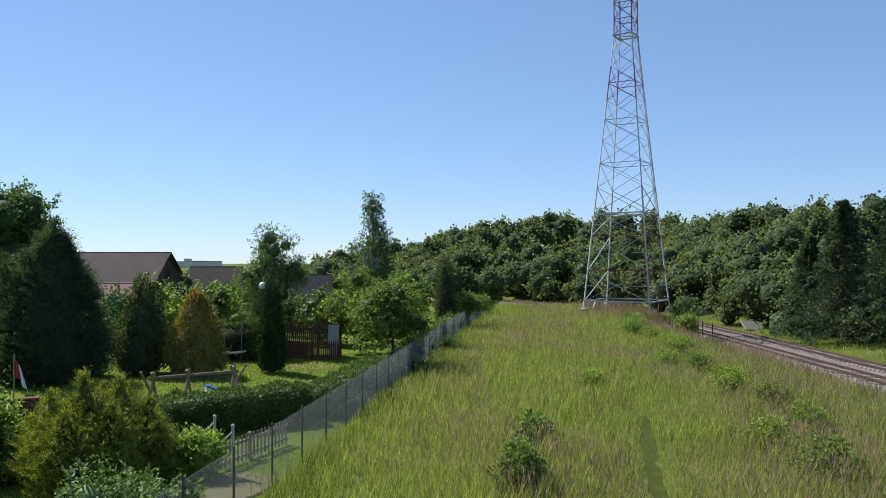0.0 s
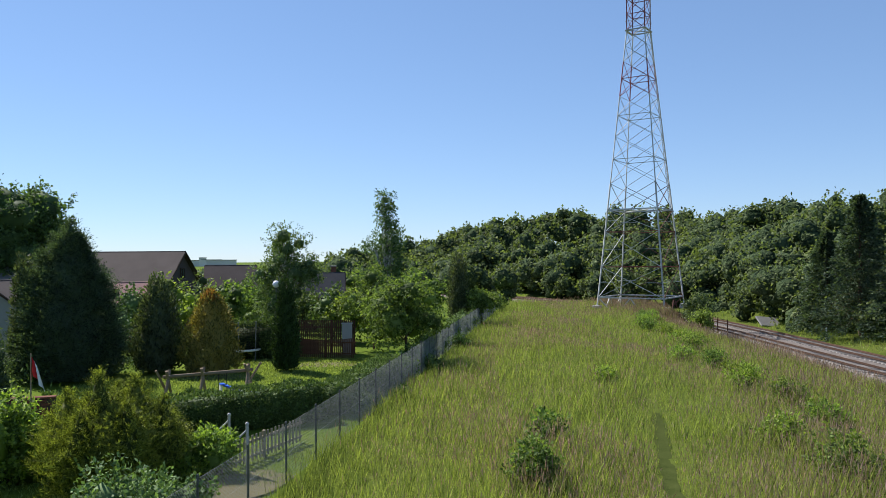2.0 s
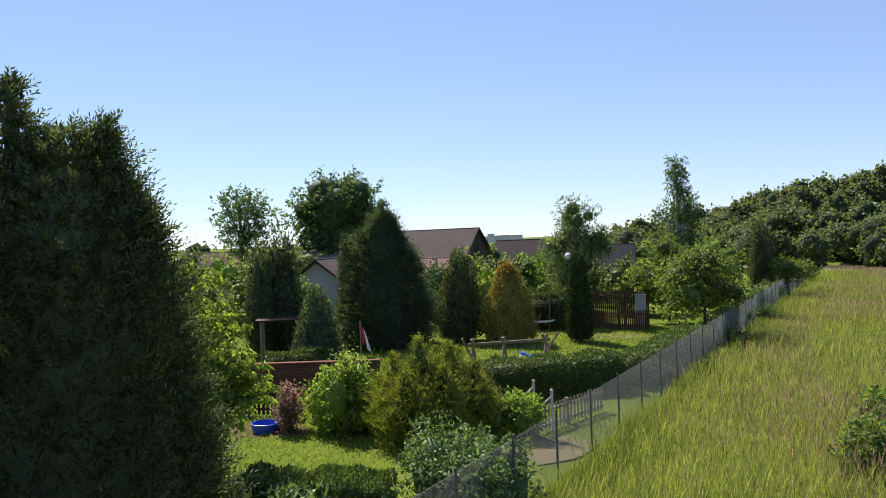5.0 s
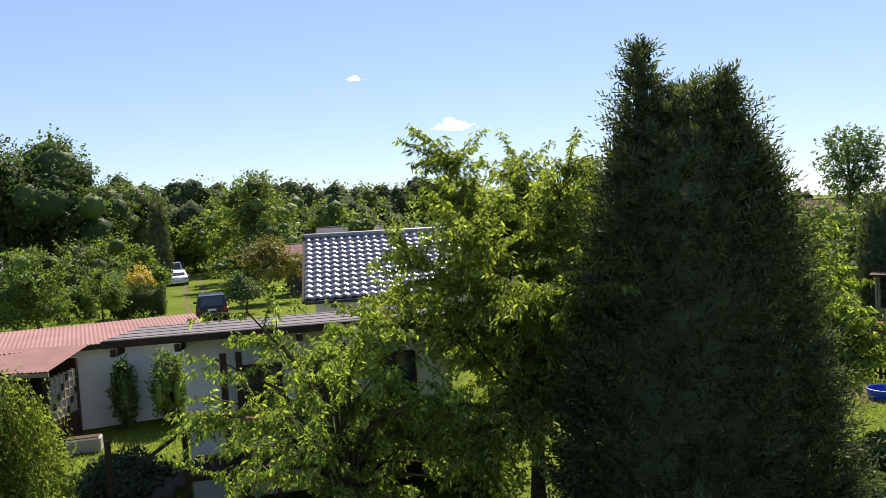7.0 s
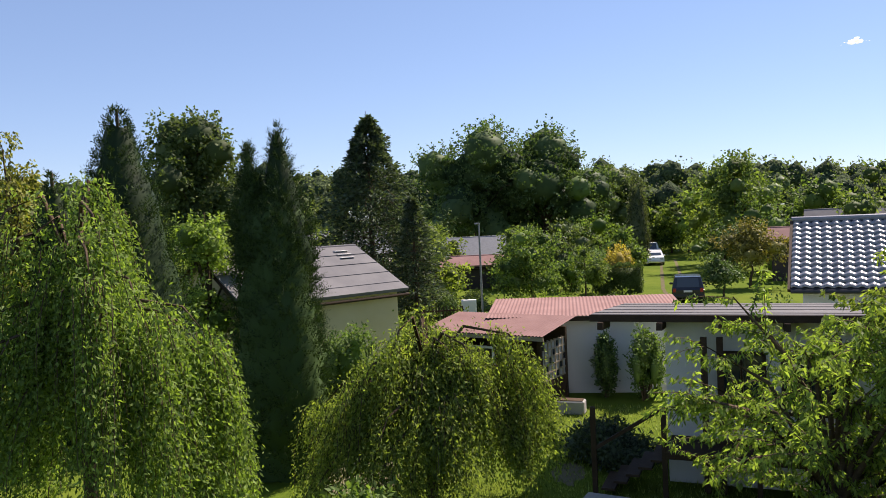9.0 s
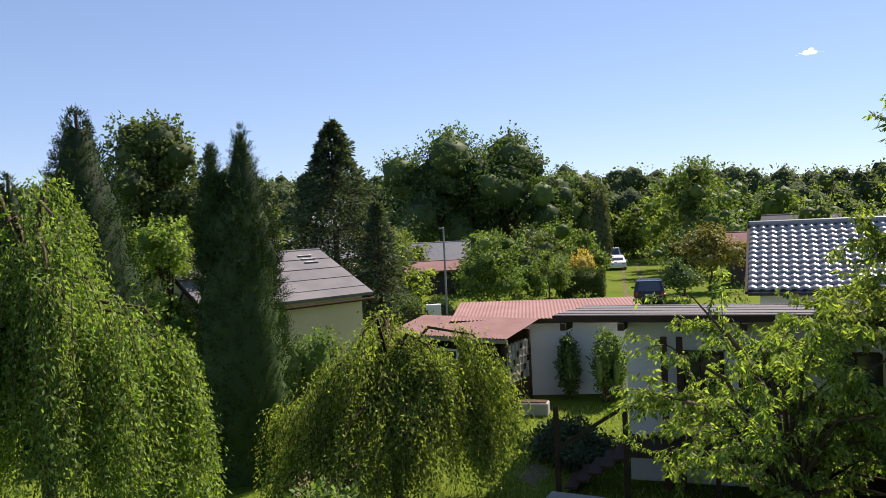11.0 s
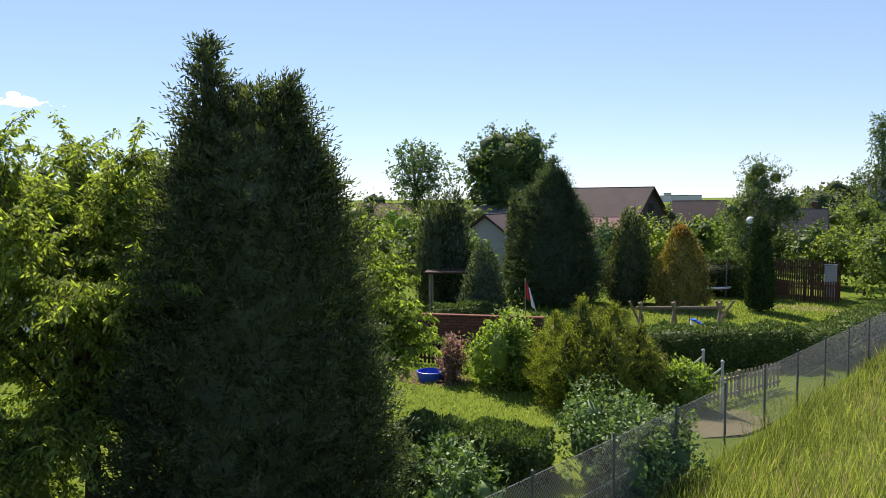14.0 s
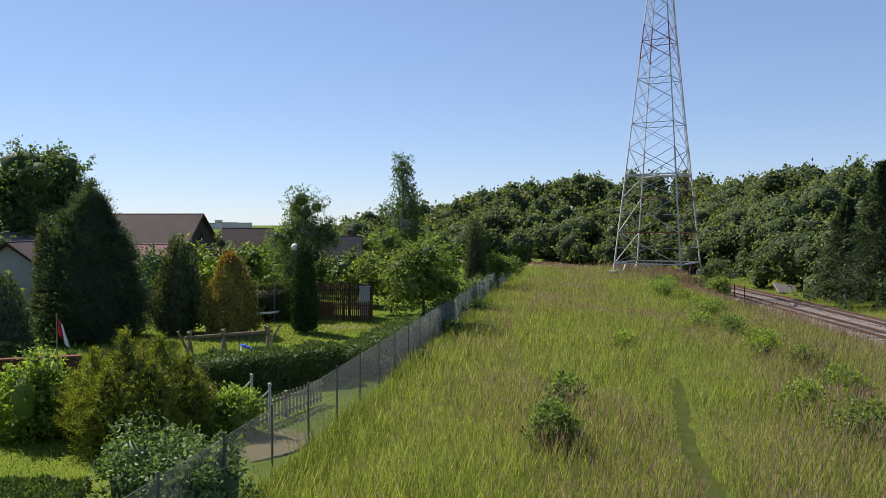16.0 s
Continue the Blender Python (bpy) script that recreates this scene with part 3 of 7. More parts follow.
def weeping(loc, h, r, strands, leaf, mat, seed, label, low=0.5, name="weeping_tree", rz=0.0, arch=0.3):
    """A grafted weeping tree: arching limbs from the head of the trunk, with hanging leafy strands."""
    rng = np.random.default_rng(seed)
    t = thing(name, loc, label, "tree", "", rz)
    w = Wood()
    w.tube([(0, 0, -0.1), (0.06, 0.03, h * 0.5), (0, 0, h * 0.86)], [0.13, 0.10, 0.08], 8)
    P, A = [], []
    limbs = []
    for i in range(46):
        a = 2 * math.pi * i / 46 + rng.normal() * 0.15
        L = r * rng.uniform(0.3, 1.0) * (1 + 0.30 * math.sin(a * 2 + seed) + 0.18 * math.sin(a * 5 + seed))
        z1 = h * (rng.uniform(0.45, 1.0) if L > 0.55 * r else rng.uniform(0.85, 1.0))
        pts = [Vector((0, 0, h * 0.84)), Vector((math.cos(a) * L * 0.35, math.sin(a) * L * 0.35, z1 + arch * 0.4)), Vector((math.cos(a) * L * 0.75, math.sin(a) * L * 0.75, z1 - arch * 0.2)), Vector((math.cos(a) * L, math.sin(a) * L, z1 - arch * 1.6 * L / r - 0.25))]
        bend = 1 + 0.14 * math.sin(a * 3 + seed)                # uneven dome
        pts = [pts[0]] + [Vector((q.x, q.y, q.z * bend)) for q in pts[1:]]
        limbs.append(pts)
        w.tube(pts, [0.05, 0.035, 0.02, 0.008], 5)
    curtains = []
    for c in range(max(24, strands // 30)):                   # strands hang in bunches with gaps between them
        b = limbs[c % len(limbs)]
        q = (2.9 - rng.random() * 0.4) if c < len(limbs) else rng.random() ** 0.6 * 2.99
        i = int(q)
        p0 = b[i].lerp(b[i + 1], q - i)
        far = math.hypot(p0.x, p0.y) / r
        curtains.append((p0, max(0.35, min(p0.z - low, 4.2) * rng.uniform(0.45, 1.0) * (0.55 + 0.45 * far)), rng.uniform(0.09, 0.22)))
    for s in range(strands):
        c0, lc, sp = curtains[rng.integers(len(curtains))]
        p0 = c0 + Vector((rng.normal() * sp, rng.normal() * sp, rng.normal() * 0.08))
        ln = max(0.25, min(p0.z - low, lc * rng.uniform(0.55, 1.05)))
        m = int(ln / 0.055) + 3
        u = np.linspace(0, 1, m)
        out = np.array([p0.x, p0.y, 0]) / (math.hypot(p0.x, p0.y) + 1e-6)
        sway = rng.normal(size=2) * 0.10
        line = np.array(p0)[None, :] + out[None, :] * (0.34 * np.sin(u * 1.7) * min(1.0, ln))[:, None] + np.stack([u * sway[0], u * sway[1], 0.10 * np.sin(u * 3.1) - u * ln], 1)
        P.append(line + rng.normal(size=(m, 3)) * 0.035)
        A.append(out[None, :] * 0.3 + rng.normal(size=(m, 3)) * 0.6 + np.array([0, 0, -0.9]))
        if s % 5 == 0:
            w.tube([tuple(line[0]), tuple(line[m // 2]), tuple(line[-1])], [0.008, 0.006, 0.003], 3)
    for pts in limbs:                                          # leafy twigs along the limbs themselves
        q = rng.random(190) ** 1.4 * 2.99
        i = q.astype(int)
        B = np.array([tuple(p) for p in pts])
        P.append(B[i] + (B[i + 1] - B[i]) * (q - i)[:, None] + rng.normal(size=(190, 3)) * 0.13)
        A.append(rng.normal(size=(190, 3)) + np.array([0, 0, 0.1]))
    v, f = leaves(np.concatenate(P), np.concatenate(A), leaf, leaf * 0.4, rng)
    part_mesh("trunk", w.mesh("trunk", BARK), t)
    part_mesh("crown", mesh_np("crown", v, f, mat), t)
    return t


def bush(loc, rx, ry, h, n, leaf, mat, seed, label, name="bush", group="", up=0.3, nclump=14, width=0.55, core=0.7, rz=0.0, low=0.0):
    """A shrub of lumpy leafy clumps on short stems."""
    rng = np.random.default_rng(seed)
    t = thing(name, loc, label, "bush", group, rz)
    cl = []
    for i in range(nclump):
        a, q = rng.uniform(0, 2 * math.pi), rng.random() ** 0.55 * 0.72
        s = rng.uniform(0.26, 0.42)
        hh = h * (1 - 0.55 * q * q) * rng.uniform(0.75, 1.0)
        cz = max(low + s * h * 0.6, hh - s * h * 0.8) * rng.uniform(0.7, 1.0)
        cl.append((math.cos(a) * q * rx, math.sin(a) * q * ry, cz, s * rx * 1.05, s * ry * 1.05, s * h))
    cl.append((0, 0, low + (h - low) * 0.42, rx * 0.66, ry * 0.66, (h - low) * 0.45))
    w = Wood()
    for c in cl:
        w.tube([(c[0] * 0.15, c[1] * 0.15, -0.05), (c[0] * 0.6, c[1] * 0.6, c[2] * 0.5), c[:3]], [0.035, 0.025, 0.01], 4)
    part_mesh("stems", w.mesh("stems", BARK), t)
    part_mesh("foliage", crown_mesh("foliage", cl, n, leaf, leaf * width, mat, rng, 0.1, 0.6, core, up), t)
    return t


def hedge(a, b, h, th, n, leaf, mat, seed, label, name="hedge"):
    """A clipped hedge from a to b on the ground."""
    rng = np.random.default_rng(seed)
    a, b = Vector((*a[:2], 0)), Vector((*b[:2], 0))
    L = (b - a).length
    ang = math.degrees(math.atan2(b.y - a.y, b.x - a.x))
    t = thing(name, (a + b) / 2, label, "hedge", "", ang)
    u = rng.random((n, 3)) * 2 - 1
    k = rng.choice(5, n, p=[0.34, 0.34, 0.24, 0.04, 0.04])
    nor = np.zeros((n, 3))
    for i, (axis, s) in enumerate(((1, -1), (1, 1), (2, 1), (0, -1), (0, 1))):
        q = k == i
        u[q, axis] = s * (1 - 0.14 * rng.random(q.sum()) ** 2)
        nor[q, axis] = s
    wob = 0.05 * np.sin(u[:, 0] * L * 1.7) + 0.04 * np.sin(u[:, 0] * L * 4.1 + 1)
    p = np.stack([u[:, 0] * L / 2, u[:, 1] * th / 2 * (1 + wob), (u[:, 2] * 0.5 + 0.5) * h * (1 + wob)], 1)
    v, f = leaves(p, nor + rng.normal(size=(n, 3)) * 0.6 + np.array([0, 0, 0.25]), leaf, leaf * 0.55, rng)
    bx = bmesh.new()
    box(bx, 0, 0, h * 0.44, L * 0.96, th * 0.76, h * 0.86)
    cv = np.array([tuple(q.co) for q in bx.verts])
    bx.verts.index_update()
    cf = np.array([[q.index for q in g.verts] for g in bx.faces])
    bx.free()
    part_mesh("foliage", mesh_np("foliage", np.concatenate([v, cv]), [f, cf + len(v)], mat), t)
    w = Wood()
    for i in range(int(L / 0.6)):
        x = -L / 2 + 0.3 + i * 0.6
        w.tube([(x, 0, -0.05), (x + 0.05, 0.04, h * 0.5), (x, 0, h * 0.8)], [0.03, 0.02, 0.01], 4)
    part_mesh("stems", w.mesh("stems", BARK), t)
    return t



def cherry(loc, reach, h, low, twigs, mat, seed, label, lean=(0.0, 0.0), name="cherry_tree", leaf=0.19, per=9):
    """A cherry tree: arching limbs with twigs on which long leaves hang in bunches."""
    rng = np.random.default_rng(seed)
    t = thing(name, loc, label, "tree")
    w = Wood()
    w.tube([(0, 0, -0.1), (0.05, 0.04, h * 0.16), (0.0, 0.08, h * 0.28)], [0.16, 0.13, 0.11], 8)
    P, A = [], []
    limbs = []
    for i in range(34):
        a = 2 * math.pi * (i * 0.382) + rng.normal() * 0.2
        e = math.radians(rng.uniform(-12, 72))
        L = rng.uniform(0.65, 1.0)
        end = Vector((math.cos(a) * math.cos(e) * reach * L + lean[0], math.sin(a) * math.cos(e) * reach * L + lean[1], h * 0.30 + math.sin(e) * h * 0.66 * L))
        end.z = max(end.z, low)
        mid = Vector((end.x * 0.45, end.y * 0.45, h * 0.30 + (end.z - h * 0.30) * 0.62 + 0.25))
        limbs.append((Vector((0, 0.08, h * 0.26)), mid, end))
        w.tube([(0, 0.08, h * 0.26), mid, end], [0.06, 0.035, 0.010], 5)
    for k in range(twigs):
        s, m, e = limbs[rng.integers(len(limbs))]
        q = rng.random() ** 0.5
        p = (s.lerp(m, q * 2) if q < 0.5 else m.lerp(e, q * 2 - 1))
        d = Vector(rng.normal(size=3)) + (e - m).normalized() * 1.1
        d.z = d.z * 0.5 + 0.12
        d.normalize()
        ln = rng.uniform(0.45, 1.15)
        tip = p + d * ln + Vector((0, 0, -0.16 * ln))
        w.tube([p, p.lerp(tip, 0.5) + Vector((0, 0, 0.06)), tip], [0.010, 0.007, 0.003], 3)
        n = max(3, int(ln / 0.14))
        for j in range(n):
            c = p.lerp(tip, (j + 0.6) / n) + Vector((0, 0, 0.05 * math.sin(3.1 * j / n)))
            b = rng.normal(size=(per, 3))
            b[:, 2] = -0.75 - 0.8 * rng.random(per)
            b += np.array(d)[None] * 0.5
            P.append(np.array(c)[None] + rng.normal(size=(per, 3)) * 0.035)
            A.append(b)
    v, f = leaves(np.concatenate(P), np.concatenate(A), leaf, leaf * 0.34, rng)
    part_mesh("trunk", w.mesh("trunk", BARK), t)
    part_mesh("crown", mesh_np("crown", v, f, mat), t)
    return t


# ---- ground ----
def fence_x(y):
    return 0.134 * y - 7.35


TRACK = [(33.8, -120.0), (33.9, 60.0), (33.9, 95.0), (32.0, 120.0), (26.0, 145.0), (14.0, 170.0), (-4.0, 192.0), (-40.0, 215.0)]
RAIL_Z = -2.6


def track_points(step=2.0):
    """The line of the railway, rounded, by equal steps."""
    pts = [Vector((*p, 0)) for p in TRACK]
    fine = []
    for i in range(len(pts) - 1):
        p0, p1, p2, p3 = pts[max(i - 1, 0)], pts[i], pts[i + 1], pts[min(i + 2, len(pts) - 1)]
        for k in range(40):
            u = k / 40
            fine.append(0.5 * ((2 * p1) + (p2 - p0) * u + (2 * p0 - 5 * p1 + 4 * p2 - p3) * u * u + (3 * p1 - p0 - 3 * p2 + p3) * u ** 3))
    out, acc = [fine[0]], 0.0
    for a, b in zip(fine, fine[1:]):
        acc += (b - a).length
        if acc >= step:
            out.append(b)
            acc = 0.0
    return out


LINE = track_points()
LINE_NP = np.array([(p.x, p.y) for p in LINE])


def step_np(a, b, x):
    u = np.clip((x - a) / (b - a), 0, 1)
    return u * u * (3 - 2 * u)


def height(x, y):
    """The ground's height over arrays of places."""
    x, y = np.asarray(x, float), np.asarray(y, float)
    shape = x.shape
    q = np.stack([x.ravel(), y.ravel()], 1)
    best = np.full(len(q), 1e9)
    for s in range(0, len(LINE_NP), 2):
        best = np.minimum(best, np.hypot(q[:, 0] - LINE_NP[s, 0], q[:, 1] - LINE_NP[s, 1]))
    best = best.reshape(shape)
    reach = 16.0 - 6.8 * step_np(76, 92, y)              # the meadow's edge comes near the line beyond the tower
    z = (RAIL_Z - 0.35) * (1 - np.where(x < 33, step_np(6.4, reach, best), step_np(5.0, 22.0, best)))
    z = np.where((x > -40) & (x < 33), np.minimum(z, (RAIL_Z - 0.35) * step_np(102, 136, y) * step_np(-40, -25, x)), z)     # the meadow falls away to the bend of the line
    far = np.hypot(x, y)
    az = np.degrees(np.arctan2(-x, y))
    hill = step_np(165, 300, far) * (8 + 8 * step_np(5, -24, az)) * step_np(14, -2, az)
    hill = np.maximum(hill, 7 * step_np(52, 95, x) * step_np(0, 60, y))
    west = 3.0 * step_np(110, 200, far) * step_np(60, 85, az)
    z = z + np.where(best > 9, hill, 0) + west
    z = z + 0.09 * np.sin(x * 0.45 + 0.3 * y) * np.cos(y * 0.33) * step_np(6, 12, best) * (x > fence_x(y))
    return z


def ground_sheet():
    a = np.concatenate([-np.geomspace(3000, 62, 22), np.arange(-60, 14, 1.5), np.arange(14, 40, 0.6), np.arange(40, 62, 1.5), np.geomspace(64, 3000, 26)])
    b = np.concatenate([-np.geomspace(3000, 42, 14), np.arange(-40, 230, 2.0), np.geomspace(232, 3000, 18)])
    X, Y = np.meshgrid(a, b, indexing="ij")
    Z = height(X, Y)
    v = np.stack([X, Y, Z], -1).reshape(-1, 3)
    i, j = np.meshgrid(np.arange(len(a) - 1), np.arange(len(b) - 1), indexing="ij")
    k = (i * len(b) + j).ravel()
    f = np.stack([k, k + len(b), k + len(b) + 1, k + 1], 1)
    ob = new("ground", mesh_np("ground", v, f, GROUND, smooth=True))
    tagged(ob, "grass ground with mown lawns, meadow and wooded slopes", "ground", kind="structure")


ground_sheet()


def patch(name, loc, rx, ry, mat, seed, label, category, rz=0.0, lift=0.006):
    """A worn or dug patch with an uneven rim, lying on the ground."""
    rng = np.random.default_rng(seed)
    bm = bmesh.new()
    n = 22
    ring = []
    for i in range(n):
        a = 2 * math.pi * i / n
        k = 1 + rng.normal() * 0.10
        ring.append(bm.verts.new((math.cos(a) * rx * k, math.sin(a) * ry * k, 0)))
    c = bm.verts.new((0, 0, 0.015))
    for i in range(n):
        bm.faces.new((ring[i], ring[(i + 1) % n], c))
    ob = part(name, bm, mat, None)
    ob.matrix_world = pose(loc[0], loc[1], lift, 0, 0, rz)
    return tagged(ob, label, category, kind="structure")


def strip(name, pts, width, mat, label, category, seed, lift=0.006):
    """A worn track along pts, with an uneven edge."""
    rng = np.random.default_rng(seed)
    bm = bmesh.new()
    last = None
    P = []
    for a, b in zip(pts, pts[1:]):
        a, b = Vector((*a, 0)), Vector((*b, 0))
        m = max(2, int((b - a).length / 0.5))
        P += [a.lerp(b, i / m) for i in range(m)]
    for i in range(len(P) - 1):
        d = (P[i + 1] - P[i]).normalized()
        s = Vector((-d.y, d.x, 0))
        l0 = P[i] + s * width * rng.uniform(0.35, 0.62)
        r0 = P[i] - s * width * rng.uniform(0.35, 0.62)
        for q in (l0, r0):
            q.z = float(height(np.array([q.x]), np.array([q.y]))[0]) + lift
        vl, vr = bm.verts.new(l0), bm.verts.new(r0)
        if last:
            bm.faces.new((last[0], last[1], vr, vl))
        last = (vl, vr)
    return tagged(part(name, bm, mat, None), label, category, kind="structure")


# ---- railway ----
def railway():
    L = LINE
    # ballast bed: a trapezoid swept along the line
    prof = [(-6.3, -0.32), (-3.8, -0.12), (3.6, -0.12), (4.6, -0.55)]
    v, f = [], []
    for i, p in enumerate(L):
        d = (L[min(i + 1, len(L) - 1)] - L[max(i - 1, 0)]).normalized()
        s = Vector((d.y, -d.x, 0))
        for u, z in prof:
            v.append(tuple(p + s * u + Vector((0, 0, RAIL_Z + z))))
    for i in range(len(L) - 1):
        for k in range(3):
            f.append((i * 4 + k, i * 4 + k + 1, i * 4 + k + 5, i * 4 + k + 4))
    bed = new("road_bed", mesh_np("road_bed", np.array(v), np.array(f), BALLAST))
    tagged(bed, "grey brown crushed stone ballast bed of the railway", "railway bed", kind="structure")
    rng = np.random.default_rng(5)
    # loose stones on the bed
    n = 9000
    idx = rng.integers(20, 130, n)
    P = []
    for k in range(n):
        i = min(int(idx[k]), len(L) - 2)
        d = (L[i + 1] - L[i]).normalized()
        s = Vector((d.y, -d.x, 0))
        u = rng.uniform(-6.2, 4.4)
        zz = -0.12 if -3.8 < u < 3.6 else (-0.12 - (u - 3.6) * 0.36 if u > 0 else -0.12 + (u + 3.8) * 0.08)
        P.append(L[i] + d * rng.uniform(0, 2) + s * u + Vector((0, 0, RAIL_Z + zz)))
    P = np.array([tuple(p) for p in P])
    tet = np.array([(1, 0, -0.4), (-0.5, 0.87, -0.4), (-0.5, -0.87, -0.4), (0.1, 0.05, 0.9)])
    S = rng.uniform(0.05, 0.11, (n, 1, 1)) * rng.uniform(0.6, 1.3, (n, 4, 3))
    v = P[:, None, :] + tet[None] * S
    b = np.arange(n)[:, None] * 4
    f = np.concatenate([b + np.array([[0, 1, 3]]), b + np.array([[1, 2, 3]]), b + np.array([[2, 0, 3]])])
    st = new("ballast_stones", mesh_np("ballast_stones", v.reshape(-1, 3), f, BALLAST))
    tagged(st, "loose grey crushed stones between the rails", "ballast", kind="stuff")
    sleeper_bm = bmesh.new()
    box(sleeper_bm, 0, 0, 0, 2.5, 0.25, 0.2, None, 0.03)
    sleeper_me = bpy.data.meshes.new("sleeper")
    sleeper_bm.to_mesh(sleeper_me)
    sleeper_bm.free()
    sleeper_me.materials.append(SLEEPER)
    for off, lab in ((2.0, "far"), (-2.0, "near")):
        tr = thing("railway_track", (0, 0, 0), "railway track with rusty rails on pale sleepers in ballast", "railway track", "railway tracks")
        for g in (-0.7175, 0.7175):
            v, f = [], []
            rp = [(-0.035, 0.08), (0.035, 0.08), (0.02, 0.04), (0.02, -0.04), (0.07, -0.08), (-0.07, -0.08), (-0.02, -0.04), (-0.02, 0.04)]
            for i, p in enumerate(L):
                d = (L[min(i + 1, len(L) - 1)] - L[max(i - 1, 0)]).normalized()
                s = Vector((d.y, -d.x, 0))
                for u, z in rp:
                    v.append(tuple(p + s * (off + g + u) + Vector((0, 0, RAIL_Z + 0.09 + z))))
            for i in range(len(L) - 1):
                for k in range(8):
                    k2 = (k + 1) % 8
                    f.append((i * 8 + k, i * 8 + k2, (i + 1) * 8 + k2, (i + 1) * 8 + k))
            part_mesh("rail", mesh_np("rail", np.array(v), np.array(f), RUST), tr)
        for i in range(len(L) - 1):
            if not 40 < L[i].y < 140:
                continue
            d = (L[i + 1] - L[i])
            m = max(1, round(d.length / 0.65))
            for k in range(m):
                p = L[i] + d * (k / m)
                dn = d.normalized()
                s = Vector((dn.y, -dn.x, 0))
                o = part_mesh("sleeper", sleeper_me, tr)
                q = p + s * off
                o.matrix_world = pose(q.x, q.y, RAIL_Z - 0.14, 0, 0, math.degrees(math.atan2(s.y, s.x)))
    # footbridge rail by the track
    rl = thing("culvert_railing", (28.6, 86.0, RAIL_Z - 0.45), "rusty steel culvert railing beside the railway", "railing")
    for i, yy in enumerate((0.0, 3.2, 6.4)):
        for xx in (0.0, 1.6):
            bm = bmesh.new()
            bar(bm, (xx, yy, 0), (xx, yy, 2.2), 0.07, 6)
            part("post", bm, RUST, rl)
    for zz in (1.1, 2.1):
        for xx in (0.0, 1.6):
            bm = bmesh.new()
            bar(bm, (xx, 0, zz), (xx, 6.4, zz), 0.035, 6)
            part("rail", bm, RUST, rl)
    bm = boxed(2.6, 7.2, 0.6, 0.8, 3.2, 0.1, 0.05)
    part("footing", bm, CONCRETE, rl)
    sl = part("concrete_slab", boxed(2.9, 2.0, 0.22, 0, 0, 0, 0.04), DARK_CONCRETE, None)
    sl.matrix_world = pose(40.6, 100.5, float(height(np.array([40.6]), np.array([100.5]))[0]) + 0.5, 34, 6, 10)
    tagged(sl, "tilted grey concrete slab beside the railway", "slab")
    mp = thing("marker_post", (39.9, 83.5, RAIL_Z - 0.45), "short white concrete marker post beside the track", "post")
    part("post", boxed(0.16, 0.16, 1.5, 0, 0, 0.75, 0.02), WHITE_WALL, mp)
    part("cap", boxed(0.2, 0.2, 0.06, 0, 0, 1.53, 0.01), CONCRETE, mp)


railway()


